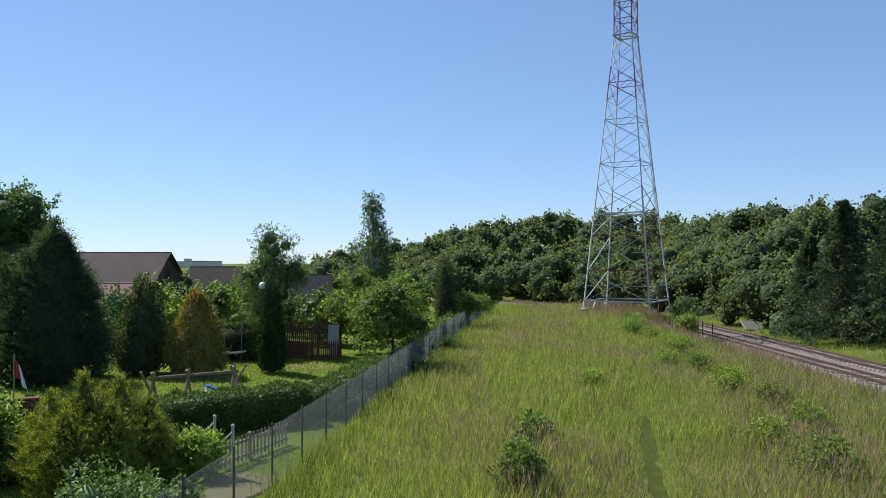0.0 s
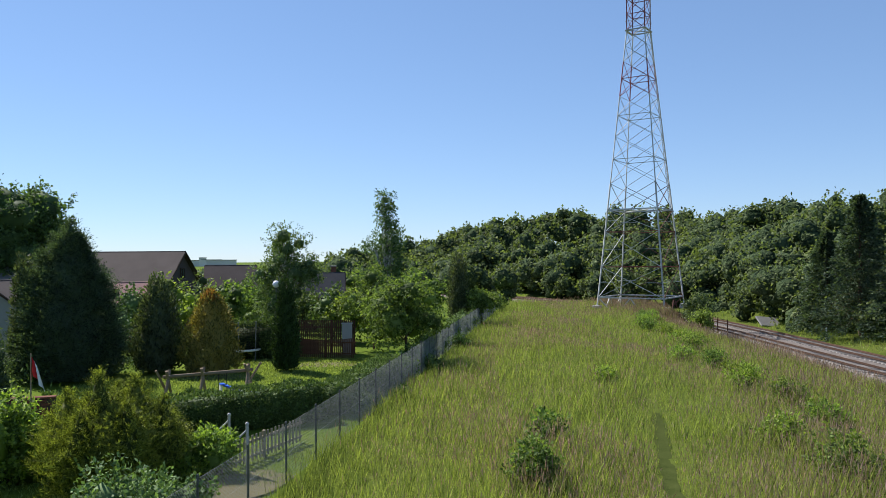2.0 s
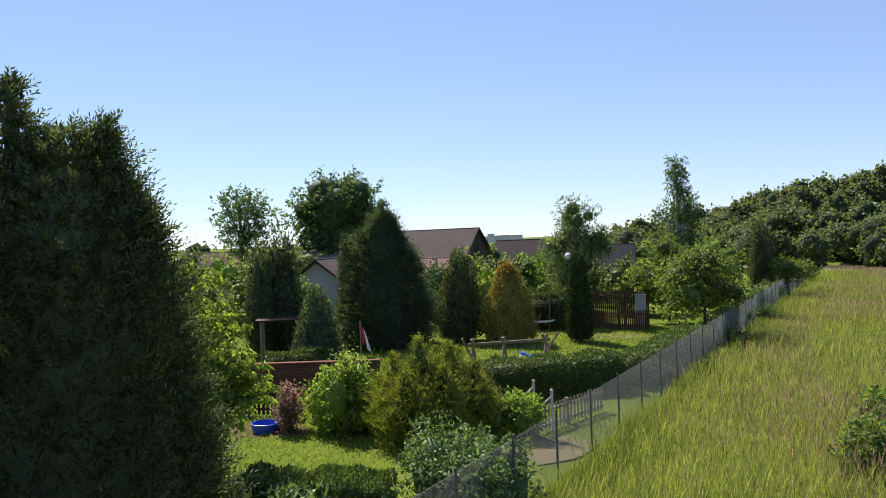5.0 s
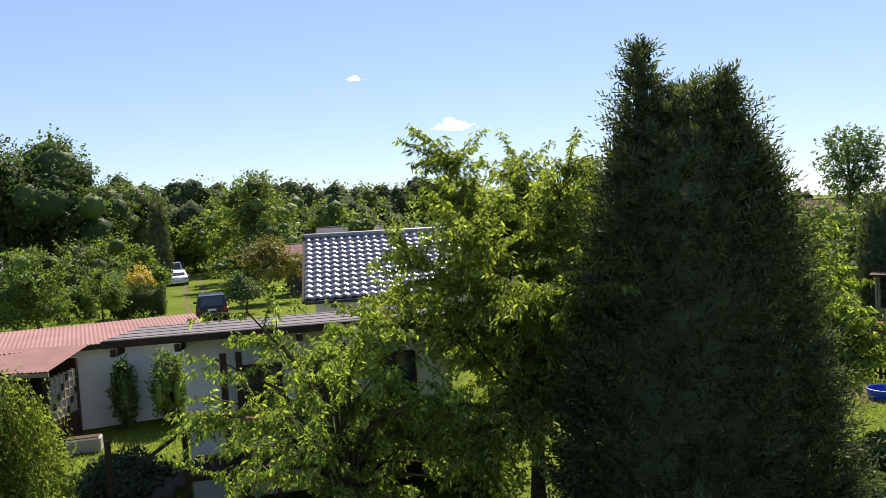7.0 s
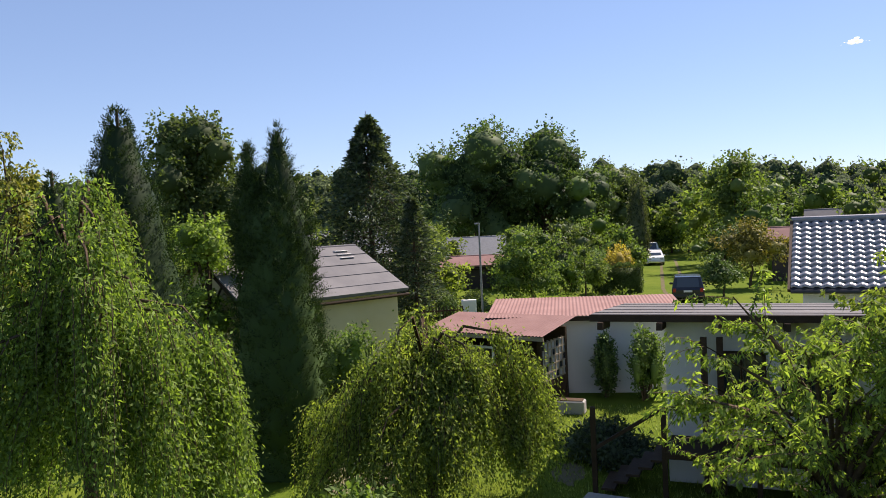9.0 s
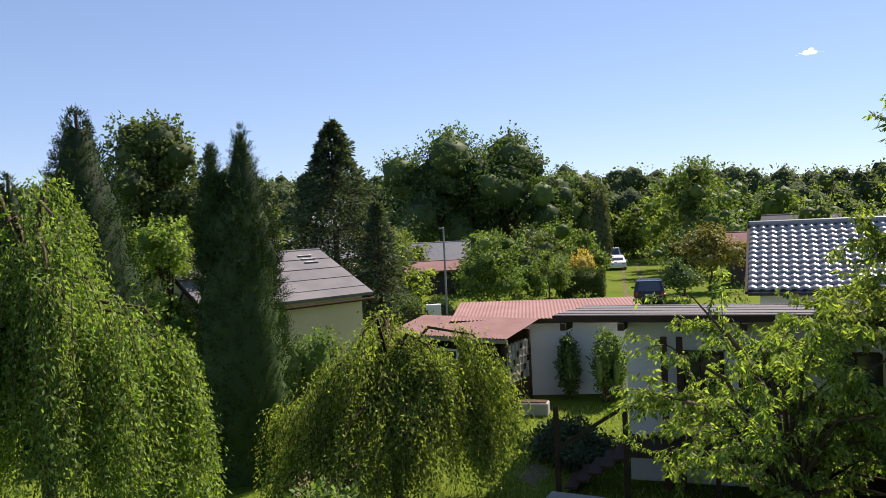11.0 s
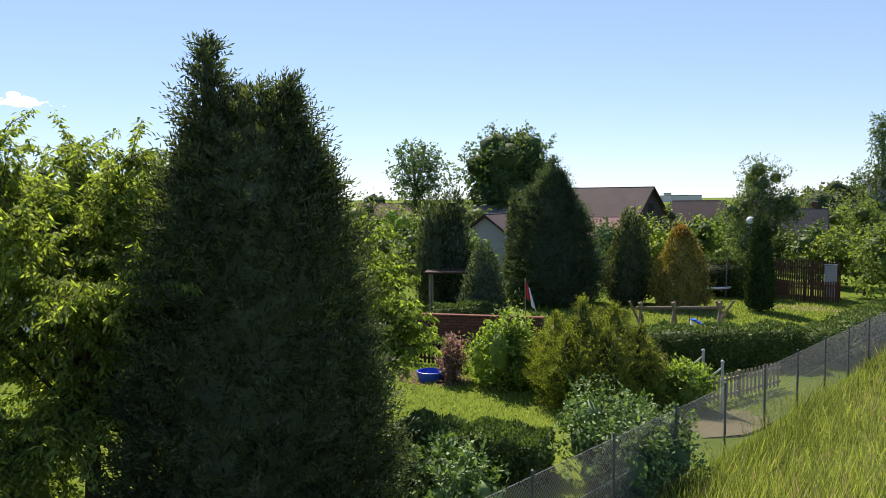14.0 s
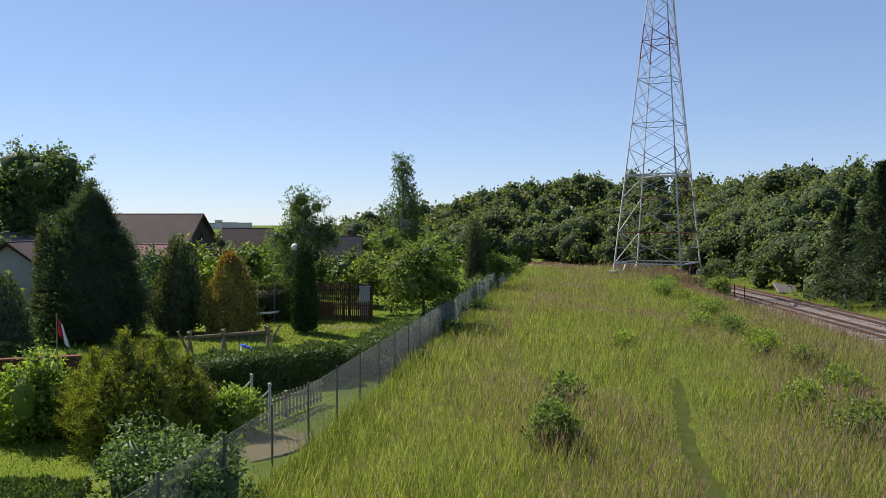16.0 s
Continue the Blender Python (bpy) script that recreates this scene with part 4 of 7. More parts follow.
# ---- lattice tower ----
def tower():
    t = thing("lattice_tower", (22.8, 95.0, 0), "tall lattice steel tower in weathered white and red paint", "tower", rz=-31.9)
    S0, S1, H1, H2 = 4.12, 1.12, 34.2, 46.0
    levels = [0, 1.3, 5.0, 9.3, 12.0, 15.2, 18.2, 21.0, 23.6, 26.0, 28.2, 30.3, 32.3, 34.2]
    top = [34.2, 36.2, 38.2, 40.2, 42.2, 44.2, 46.0]

    def half(z):
        return S0 + (S1 - S0) * min(z, H1) / H1
    cs = ((-1, -1), (1, -1), (1, 1), (-1, 1))

    def pt(k, z):
        return Vector((cs[k % 4][0] * half(z), cs[k % 4][1] * half(z), z))

    def paint(z):
        return TOWER_RED if (24.8 < z < 30.5 or z > 35.0) else TOWER_WHITE
    for z0, z1 in list(zip(levels, levels[1:])) + list(zip(top, top[1:])):
        zm = (z0 + z1) / 2
        big = z0 < 12.1
        for k in range(4):
            bm = bmesh.new()
            bar(bm, pt(k, z0), pt(k, z1), 0.10 if big else 0.07, 4)
            part("leg", bm, paint(zm), t)
            if z0 >= 1.2:
                w = 0.045 if big else 0.034
                braces = [(pt(k, z0), pt(k + 1, z1), w), (pt(k + 1, z0), pt(k, z1), w)]
            else:
                mid = (pt(k, z1) + pt(k + 1, z1)) / 2
                braces = [(pt(k, z1), pt(k, 0).lerp(pt(k + 1, 0), 0.18), 0.07), (mid, pt(k, 0).lerp(pt(k + 1, 0), 0.38), 0.08), (mid, pt(k, 0).lerp(pt(k + 1, 0), 0.62), 0.08)]
            for p0, p1, w in braces:
                bm = bmesh.new()
                bar(bm, p0, p1, w, 4)
                part("brace", bm, TOWER_RUST if big and k in (1, 2) else paint(zm), t)
            if z1 in (1.3, 5.0, 9.3, 12.0, 18.2, 23.6, 28.2, 34.2) or z1 > 34:
                bm = bmesh.new()
                bar(bm, pt(k, z1), pt(k + 1, z1), 0.10 if z1 in (1.3, 12.0) else 0.05, 4)
                part("girt", bm, TOWER_RED if z1 in (5.0, 9.3) else paint(z1), t)
            if 1.2 <= z0 < 12:
                zc = (z0 + z1) / 2
                c = (pt(k, zc) + pt(k + 1, zc)) / 2
                for q in (pt(k, zc), pt(k + 1, zc)):
                    bm = bmesh.new()
                    bar(bm, q, q.lerp(c, 0.5), 0.035, 4)
                    part("sub_brace", bm, TOWER_WHITE, t)
    # plan bracing at the belts
    for z in (12.0, 34.2):
        for k in (0, 1):
            bm = bmesh.new()
            bar(bm, pt(k, z), pt(k + 2, z), 0.06)
            part("plan_brace", bm, TOWER_WHITE, t)
    # platform
    bm = bmesh.new()
    for k in range(4):
        a, b = pt(k, 34.2) * 1.0, pt(k + 1, 34.2) * 1.0
        a, b = Vector((a.x * 1.12, a.y * 1.12, 34.2)), Vector((b.x * 1.12, b.y * 1.12, 34.2))
        bar(bm, a, b, 0.09)
        bar(bm, a + Vector((0, 0, 1.1)), b + Vector((0, 0, 1.1)), 0.03)
    part("platform", bm, TOWER_WHITE, t)
    # ladder up the far right side
    lad = bmesh.new()
    n = 150
    for i in range(n):
        z = 12.0 + i * (46.0 - 12.0) / n
        h = half(z)
        bar(lad, (h + 0.08, h * 0.55, z), (h + 0.08, h * 0.55 + 0.55, z), 0.03)
    for o in (0.0, 0.55):
        bar(lad, (half(12) + 0.08, half(12) * 0.55 + o, 12), (half(34.2) + 0.08, half(34.2) * 0.55 + o, 34.2), 0.04)
    part("ladder", lad, TOWER_WHITE, t)
    for k in range(4):
        p = pt(k, 0)
        part("footing", boxed(0.9, 0.9, 0.6, p.x, p.y, 0.05, 0.05), CONCRETE, t)


tower()


# ---- mesh fence along the meadow ----
def mesh_fence():
    t = thing("mesh_fence", (0, 0, 0), "grey chain-link mesh fence on steel posts along the meadow", "fence")
    y0, y1, H = 8.0, 96.0, 1.58
    ux, uy = 0.134 / math.hypot(0.134, 1), 1 / math.hypot(0.134, 1)
    L = (y1 - y0) / uy
    base = Vector((fence_x(y0), y0, 0))
    u = Vector((ux, uy, 0))
    post_me = None
    n = int(L / 2.55)
    for i in range(n + 1):
        bm = bmesh.new()
        p = base + u * (i * 2.55)
        bar(bm, (p.x, p.y, -0.1), (p.x, p.y, H + 0.06), 0.03, 8)
        bmesh.ops.create_uvsphere(bm, u_segments=8, v_segments=5, radius=0.035, matrix=Matrix.Translation((p.x, p.y, H + 0.07)))
        part("post", bm, POST_STEEL, t)
    pitch = 0.085
    m = int(L / pitch)
    k = np.arange(-int(H / pitch), m)
    V, F = [], []
    r = 0.0036
    for sgn in (1, -1):
        s0 = k * pitch if sgn > 0 else k * pitch + H
        a0 = np.clip(s0, 0, L)
        s1 = s0 + sgn * H
        a1 = np.clip(s1, 0, L)
        ok = np.abs(a1 - a0) > 0.05
        a0, a1, s0 = a0[ok], a1[ok], s0[ok]
        z0, z1 = np.abs(a0 - s0), np.abs(a1 - s0)
        P0 = np.array(base)[None] + np.array(u)[None] * a0[:, None] + np.array([0, 0, 1.0]) * z0[:, None]
        P1 = np.array(base)[None] + np.array(u)[None] * a1[:, None] + np.array([0, 0, 1.0]) * z1[:, None]
        side = np.array([uy, -ux, 0]) * r
        along = np.array([ux, uy, 0]) * r
        o = sum(len(x) for x in V)
        c = len(P0)
        ring = np.stack([P0 + side, P0 - side * 0.5 + along, P0 - side * 0.5 - along, P1 + side, P1 - side * 0.5 + along, P1 - side * 0.5 - along], 1)
        V.append(ring.reshape(-1, 3))
        b = o + np.arange(c)[:, None] * 6
        for q in ((0, 1, 4, 3), (1, 2, 5, 4), (2, 0, 3, 5)):
            F.append(b + np.array([q]))
    part_mesh("mesh", mesh_np("mesh", np.concatenate(V), np.concatenate(F), MESH_WIRE), t)
    for z in (0.05, 0.8, H):
        bm = bmesh.new()
        a, b = base + Vector((0, 0, z)), base + u * L + Vector((0, 0, z))
        bar(bm, a, b, 0.004, 4)
        part("wire", bm, STEEL, t)


mesh_fence()


# ---- buildings ----
def window(parent, x, y, z, w, h, ry=0.0, frame_mat=None, glass=None):
    """A window on the wall whose outside faces -y, turned by ry about z."""
    m = pose(x, y, z, 0, 0, ry)
    bm = bmesh.new()
    for sx, sz, cx, cz in ((w, 0.07, 0, h / 2), (w, 0.07, 0, -h / 2), (0.07, h, -w / 2, 0), (0.07, h, w / 2, 0), (0.05, h, 0, 0)):
        box(bm, cx, -0.02, cz, sx, 0.08, sz, m)
    wn_ = part("window", bm, frame_mat or DARK_WOOD, parent)
    for s in (-1, 1):
        bm = bmesh.new()
        box(bm, s * w / 4, -0.005, 0, w / 2 - 0.06, 0.02, h - 0.07, m)
        part("pane", bm, glass or GLASS, wn_)
    bm = bmesh.new()
    box(bm, 0, -0.05, -h / 2 - 0.06, w + 0.16, 0.14, 0.04, m)
    part("sill", bm, CONCRETE, wn_)
    return wn_


def gable_walls(L, W, eave, ridge, skew=0.0):
    bm = bmesh.new()
    x, y = L / 2, W / 2
    pts = [(-x, -y, 0), (x, -y, 0), (x, y, 0), (-x, y, 0), (-x, -y, eave), (x, -y, eave), (x, y, eave), (-x, y, eave), (-x, skew, ridge), (x, skew, ridge)]
    v = [bm.verts.new(p) for p in pts]
    for q in ((0, 1, 5, 4), (2, 3, 7, 6), (1, 2, 6, 9, 5), (3, 0, 4, 8, 7), (4, 5, 9, 8), (6, 7, 8, 9), (3, 2, 1, 0)):
        bm.faces.new([v[i] for i in q])
    return bm


def slope_slab(L, y0, z0, y1, z1, th=0.14, over=0.35):
    """A roof slab from the eave (y0, z0) to the ridge (y1, z1)."""
    d = Vector((0, y1 - y0, z1 - z0))
    n = Vector((0, -d.z, d.y)).normalized()
    if n.z < 0:
        n = -n
    e = Vector((0, y0, z0)) - d.normalized() * over
    r = Vector((0, y1, z1))
    bm = bmesh.new()
    x = L / 2 + over
    v = []
    for sx in (-x, x):
        for p in (e, r, r + n * th, e + n * th):
            v.append(bm.verts.new((sx, p.y, p.z + 0.01)))
    for q in ((0, 1, 2, 3), (7, 6, 5, 4), (0, 4, 5, 1), (1, 5, 6, 2), (2, 6, 7, 3), (3, 7, 4, 0)):
        bm.faces.new([v[i] for i in q])
    bmesh.ops.recalc_face_normals(bm, faces=bm.faces)
    return bm


def gable_house(loc, rz, L, W, eave, ridge, wall, roof, label, windows=(), name="house", chimney=None, fascia=None, skew=0.0, over=0.35, gable_mat=None):
    t = thing(name, loc, label, "house", "", rz)
    part("wall", gable_walls(L, W, eave, ridge, skew), wall, t)
    part("roof", slope_slab(L, -W / 2, eave, skew, ridge, 0.14, over), roof, t)
    part("roof", slope_slab(L, W / 2, eave, skew, ridge, 0.14, over), roof, t)
    for s in (-1, 1):
        bm = bmesh.new()
        bar(bm, (s * (L / 2 + over), -W / 2 - over * 0.9, eave - 0.12), (s * (L / 2 + over), skew, ridge + 0.05), 0.08)
        bar(bm, (s * (L / 2 + over), W / 2 + over * 0.9, eave - 0.12), (s * (L / 2 + over), skew, ridge + 0.05), 0.08)
        part("bargeboard", bm, fascia or DARK_WOOD, t)
    bm = bmesh.new()
    bar(bm, (-L / 2 - over, skew, ridge + 0.12), (L / 2 + over, skew, ridge + 0.12), 0.09, 6)
    part("ridge_cap", bm, roof, t)
    bm = bmesh.new()
    bar(bm, (-L / 2 - over, -W / 2 - over, eave - 0.28), (L / 2 + over, -W / 2 - over, eave - 0.28), 0.07, 8)
    part("gutter", bm, fascia or DARK_WOOD, t)
    for x, y, z, w, h, ry in windows:
        window(t, x, y, z, w, h, ry)
    if chimney:
        cx, cy, cz = chimney
        ch = part("chimney", boxed(0.45, 0.45, cz, cx, cy, ridge - 0.3 + cz / 2, 0.02), BRICK, t)
        part("chimney_cap", boxed(0.55, 0.55, 0.08, cx, cy, ridge - 0.3 + cz + 0.04, 0.01), CONCRETE, ch)
    return t


def bungalow():
    """Low house with a worn felt roof beside the columnar thuja."""
    t = gable_house((-32.1, -12.65, 0), 138.6, 6.8, 7.2, 3.2, 4.85, YELLOW_WALL, FELT, "low yellow plastered house with a worn grey felt roof", ((-1.6, -3.62, 1.7, 1.1, 1.0, 0),), "bungalow")
    rng = np.random.default_rng(3)
    for i in range(4):                       # felt laps along the slope
        u = (i + 0.6) / 4.6
        y, z = -3.9 + u * 3.9, 3.05 + u * 1.8 + 0.168
        bm = bmesh.new()
        box(bm, 0, y, z, 7.46, 0.10, 0.03, pose(0, 0, 0), 0.004)
        part("felt_lap", bm, FELT_LAP, t)
    bm = bmesh.new()
    for i in range(3):
        box(bm, 2.6 - 0.02 * i, -0.5 - 0.3 * i, 4.80 - 0.139 * i, 0.7, 0.28, 0.03, None, 0.005)
    part("patch", bm, WHITE_WALL, t, "pale torn patch of roofing")
    return t


bungalow()


def white_house():
    """The white house with a flat felt roof behind the cherry tree."""
    t = thing("white_house", (-18.95, 4.3, 0), "white plastered house with a flat grey felt roof and dark posts", "house", rz=77.0)
    # local x runs along the front, -y faces the railway side
    L, W, H = 6.7, 3.5, 3.38
    part("wall", boxed(L - 0.9, 0.25, H + 0.2, 0.45, -W / 2 + 0.125, H / 2 + 0.1, 0.01), WHITE_WALL, t)
    part("wall", boxed(L - 0.9, 0.25, H - 0.02, 0.45, W / 2 - 0.125, H / 2 - 0.01, 0.01), WHITE_WALL, t)
    part("wall", boxed(0.25, W - 0.5, H, -L / 2 + 1.025, 0, H / 2, 0.01), WHITE_WALL, t)
    part("wall", boxed(0.25, W - 0.5, H, L / 2 - 0.125, 0, H / 2, 0.01), WHITE_WALL, t)
    bm = bmesh.new()
    m = pose(0, 0, H + 0.17, -4.0, 0, 0)
    box(bm, 0, 0, 0, L + 1.2, W + 1.2, 0.16, m, 0.02)
    roof = part("roof", bm, FELT, t)
    bm = bmesh.new()
    box(bm, 0, -(W + 1.2) / 2 - 0.02, -0.01, L + 1.24, 0.05, 0.15, m, 0.005)
    part("fascia", bm, DARK_WOOD, roof)
    for k in range(4):
        bm = bmesh.new()
        box(bm, 0, -1.9 + k * 1.2, 0.088, L + 1.18, 0.06, 0.010, m)
        part("felt_lap", bm, FELT_LAP, roof)
    for k in range(7):
        bm = bmesh.new()
        box(bm, -3.7 + k * 1.23, -(W / 2) - 0.4, -0.17, 0.12, 0.9, 0.16, m)
        part("rafter", bm, DARK_WOOD, roof)
    for x, z, w, h in ((-0.9, 2.35, 0.9, 1.1), (0.4, 2.35, 1.0, 1.1), (2.1, 2.35, 0.9, 1.1)):
        window(t, x, -W / 2, z, w, h)
    for x in (-1.62, -1.30, 0.9):
        bm = bmesh.new()
        box(bm, x, -W / 2 - 0.5, 1.65, 0.13, 0.13, 3.3)
        part("post", bm, DARK_WOOD, t)
    # outside stair and its deck
    deck = part("deck", boxed(5.6, 1.3, 0.14, 0.4, -W / 2 - 0.68, 0.98, 0.01), DARK_WOOD, t)
    for k in range(5):
        bm = bmesh.new()
        box(bm, -2.55 - 0.26 * k, -W / 2 - 0.68, 0.82 - 0.17 * k, 0.28, 1.1, 0.05)
        part("step", bm, DARK_WOOD, deck)
    bm = bmesh.new()
    bar(bm, (-2.4, -W / 2 - 1.25, 1.95), (-3.85, -W / 2 - 1.25, 1.0), 0.05)
    bar(bm, (-2.4, -W / 2 - 1.25, 1.95), (3.1, -W / 2 - 1.25, 1.95), 0.05)
    part("handrail", bm, DARK_WOOD, deck)
    for x in (-3.85, -2.4, -0.6, 1.3, 3.1):
        bm = bmesh.new()
        box(bm, x, -W / 2 - 1.25, 0.95, 0.1, 0.1, 2.0 if x > -3 else 0.95 * 2)
        part("post", bm, DARK_WOOD, deck)
    bm = bmesh.new()
    box(bm, 2.2, -W / 2 - 0.01, 1.0, 0.85, 0.05, 1.95)
    part("door", bm, DARK_WOOD, t, "dark wooden door")
    st = part("stone_step", boxed(1.2, 0.7, 0.14, 0, 0, 0.07, 0.03), CONCRETE, None)
    st.matrix_world = pose(-16.2, 0.15, 0, 0, 0, 70)
    tagged(st, "flat concrete step at the foot of the stair", "step")


white_house()


def tile_house():
    """The house behind it, under dark glazed pantiles."""
    t = thing("tiled_house", (-33.2, 13.6, 0), "white house under a dark glazed pantile roof", "house", rz=72.5)
    L, W, eave, ridge = 9.0, 7.6, 2.95, 5.15
    part("wall", gable_walls(L, W, eave, ridge), WHITE_WALL, t)
    roof = part("roof", slope_slab(L, -W / 2, eave, 0, ridge, 0.08, 0.4), FELT_DARK, t)
    part("roof", slope_slab(L, W / 2, eave, 0, ridge, 0.12, 0.4), TILE, t)
    bm = bmesh.new()
    bar(bm, (-L / 2 - 0.45, 0, ridge + 0.16), (L / 2 + 0.45, 0, ridge + 0.16), 0.12, 8)
    part("ridge_cap", bm, TILE, t)
    for s in (-1, 1):
        bm = bmesh.new()
        bar(bm, (s * (L / 2 + 0.45), -W / 2 - 0.4, eave - 0.2), (s * (L / 2 + 0.45), 0, ridge + 0.08), 0.09)
        part("bargeboard", bm, DARK_WOOD, t)
    bm = bmesh.new()
    bar(bm, (-L / 2 - 0.4, -W / 2 - 0.48, eave - 0.22), (L / 2 + 0.4, -W / 2 - 0.48, eave - 0.22), 0.075, 8)
    part("gutter", bm, FELT_DARK, t)
    for x in (-2.6, 0.2, 2.8):
        window(t, x, -W / 2, 1.65, 1.1, 1.1)
    # one pantile: a wave across, proud at its lower edge
    tw, tl = 0.37, 0.36
    V, F = [], []
    for j, (yy, zz) in enumerate(((0.0, 0.055), (tl * 0.5, 0.03), (tl + 0.05, 0.0))):
        for i in range(8):
            u = i / 7
            V.append((u * tw, yy, zz + 0.035 * math.sin(u * 2 * math.pi - 0.6) + 0.03))
    for j in range(2):
        for i in range(7):
            F.append((j * 8 + i, j * 8 + i + 1, j * 8 + 9 + i, j * 8 + 8 + i))
    o = len(V)
    V += [(x, y, z - 0.05) for x, y, z in V[:8]]
    for i in range(7):
        F.append((i, o + i, o + i + 1, i + 1))
    tile_me = mesh_np("tile", np.array(V), np.array(F), TILE, smooth=True)
    sl = math.atan2(ridge - eave, W / 2)
    n_up, n_x = 13, 26
    for r in range(n_up):
        for c in range(n_x):
            o = part_mesh("tile", tile_me, roof)
            d = r * tl
            y = -W / 2 - 0.4 * math.cos(sl) + d * math.cos(sl)
            z = eave - 0.4 * math.sin(sl) + d * math.sin(sl) + 0.085
            o.matrix_local = Matrix.Translation((-L / 2 - 0.4 + c * tw, y, z)) @ Matrix.Rotation(sl, 4, "X")


tile_house()


def corrugated(bm_pts, waves, amp=0.03, sub=6):
    """A corrugated sheet over four corners (eave a, eave b, ridge b, ridge a)."""
    a, b, c, d = (Vector(p) for p in bm_pts)
    n = waves * sub
    nor = (b - a).cross(d - a).normalized()
    if nor.z < 0:
        nor = -nor
    V, F = [], []
    for i in range(n + 1):
        u = i / n
        off = nor * amp * math.sin(u * waves * 2 * math.pi)
        V += [tuple(a.lerp(b, u) + off), tuple(d.lerp(c, u) + off)]
    for i in range(n):
        F.append((2 * i, 2 * i + 2, 2 * i + 3, 2 * i + 1))
    return np.array(V), np.array(F)


def red_shed():
    """The white shed with a wavy red roof and a glazed lean-to."""
    t = thing("garden_shed", (-28.0, 0.0, 0), "white garden shed with a faded red corrugated roof", "shed", rz=90.0)
    # local x: +y of the world is -x here; -y faces the railway side
    L, W, H = 5.8, 3.4, 2.62
    part("wall", boxed(L, 0.2, H, 0, -W / 2 + 0.1, H / 2, 0.01), WHITE_WALL, t)
    part("wall", boxed(L, 0.2, H + 0.1, 0, W / 2 - 0.1, H / 2 + 0.05, 0.01), WHITE_WALL, t)
    for s in (-1, 1):
        part("wall", boxed(0.2, W - 0.4, H, s * (L / 2 - 0.1), 0, H / 2, 0.01), WHITE_WALL, t)
    v, f = corrugated(((-L / 2 - 0.4, -W / 2 - 0.35, H + 0.02), (L / 2 + 0.4, -W / 2 - 0.35, H + 0.02), (L / 2 + 0.4, W / 2 + 0.3, H + 0.22), (-L / 2 - 0.4, W / 2 + 0.3, H + 0.22)), 52, 0.011)
    part_mesh("roof", mesh_np("roof", v, f, RED_SHEET, smooth=True), t)
    bm = bmesh.new()
    box(bm, 0, -W / 2 - 0.3, H - 0.08, L + 0.7, 0.08, 0.14)
    part("fascia", bm, DARK_WOOD, t)
    # lean-to
    g = thing("glazed_lean_to", (-25.5, -2.7, 0), "dark lean-to with old small-paned windows and a red corrugated roof", "shed", rz=64.0)
    l2, w2, h2 = 3.6, 1.7, 2.38
    for x in (-l2 / 2, 0.0, l2 / 2):
        for y in (-w2 / 2, w2 / 2):
            part("post", boxed(0.12, 0.12, h2, x, y, h2 / 2, 0.01), DARK_WOOD, g)
    for y0 in (-w2 / 2,):
        part("panel", boxed(l2, 0.06, 0.8, 0, y0, 0.42, 0.01), DARK_WOOD, g)
    part("panel", boxed(0.06, w2, 0.85, l2 / 2, 0, 0.44, 0.01), DARK_WOOD, g)
    part("back_panel", boxed(l2, 0.06, h2, 0, w2 / 2, h2 / 2, 0.01), DARK_WOOD, g)
    part("back_panel", boxed(0.06, w2, h2, -l2 / 2, 0, h2 / 2, 0.01), DARK_WOOD, g)
    for i in range(7):
        for j in range(5):
            bm = boxed(0.01, w2 / 7 - 0.05, 0.2, l2 / 2 + 0.01, -w2 / 2 + (i + 0.5) * w2 / 7, 0.98 + j * 0.235)
            part("pane", bm, PALE_GLASS if (i * 3 + j * 5) % 4 else GLASS, g)
    for i in range(8):
        part("glazing_bar", boxed(0.05, 0.05, 1.25, l2 / 2 + 0.015, -w2 / 2 + i * w2 / 7, 1.48), PALE_WOOD, g)
    for j in range(6):
        part("glazing_bar", boxed(0.045, w2, 0.04, l2 / 2 + 0.017, 0, 0.87 + j * 0.235), PALE_WOOD, g)
    window(g, -0.6, -w2 / 2 - 0.01, 1.45, 1.5, 0.85, 0, WHITE_WALL)
    v, f = corrugated(((-l2 / 2 - 0.6, -w2 / 2 - 0.45, h2 + 0.0), (l2 / 2 + 0.35, -w2 / 2 - 0.45, h2 + 0.0), (l2 / 2 + 0.35, w2 / 2 + 0.2, h2 + 0.32), (-l2 / 2 - 0.6, w2 / 2 + 0.2, h2 + 0.32)), 38, 0.011)
    part_mesh("roof", mesh_np("roof", v, f, RED_SHEET, smooth=True), g)
    bm = bmesh.new()
    box(bm, -0.1, -w2 / 2 - 0.42, h2 - 0.09, l2 + 0.9, 0.06, 0.12)
    part("fascia", bm, PALE_WOOD, g)
    tr = part("planter", boxed(0.9, 0.45, 0.4, 0, 0, 0.2, 0.03), CONCRETE, None)
    tr.matrix_world = pose(-23.7, -0.6, 0, 0, 0, 80)
    tagged(tr, "pale concrete planter trough by the shed", "planter")
    part("earth", boxed(0.78, 0.34, 0.05, 0, 0, 0.4), SOIL, tr)


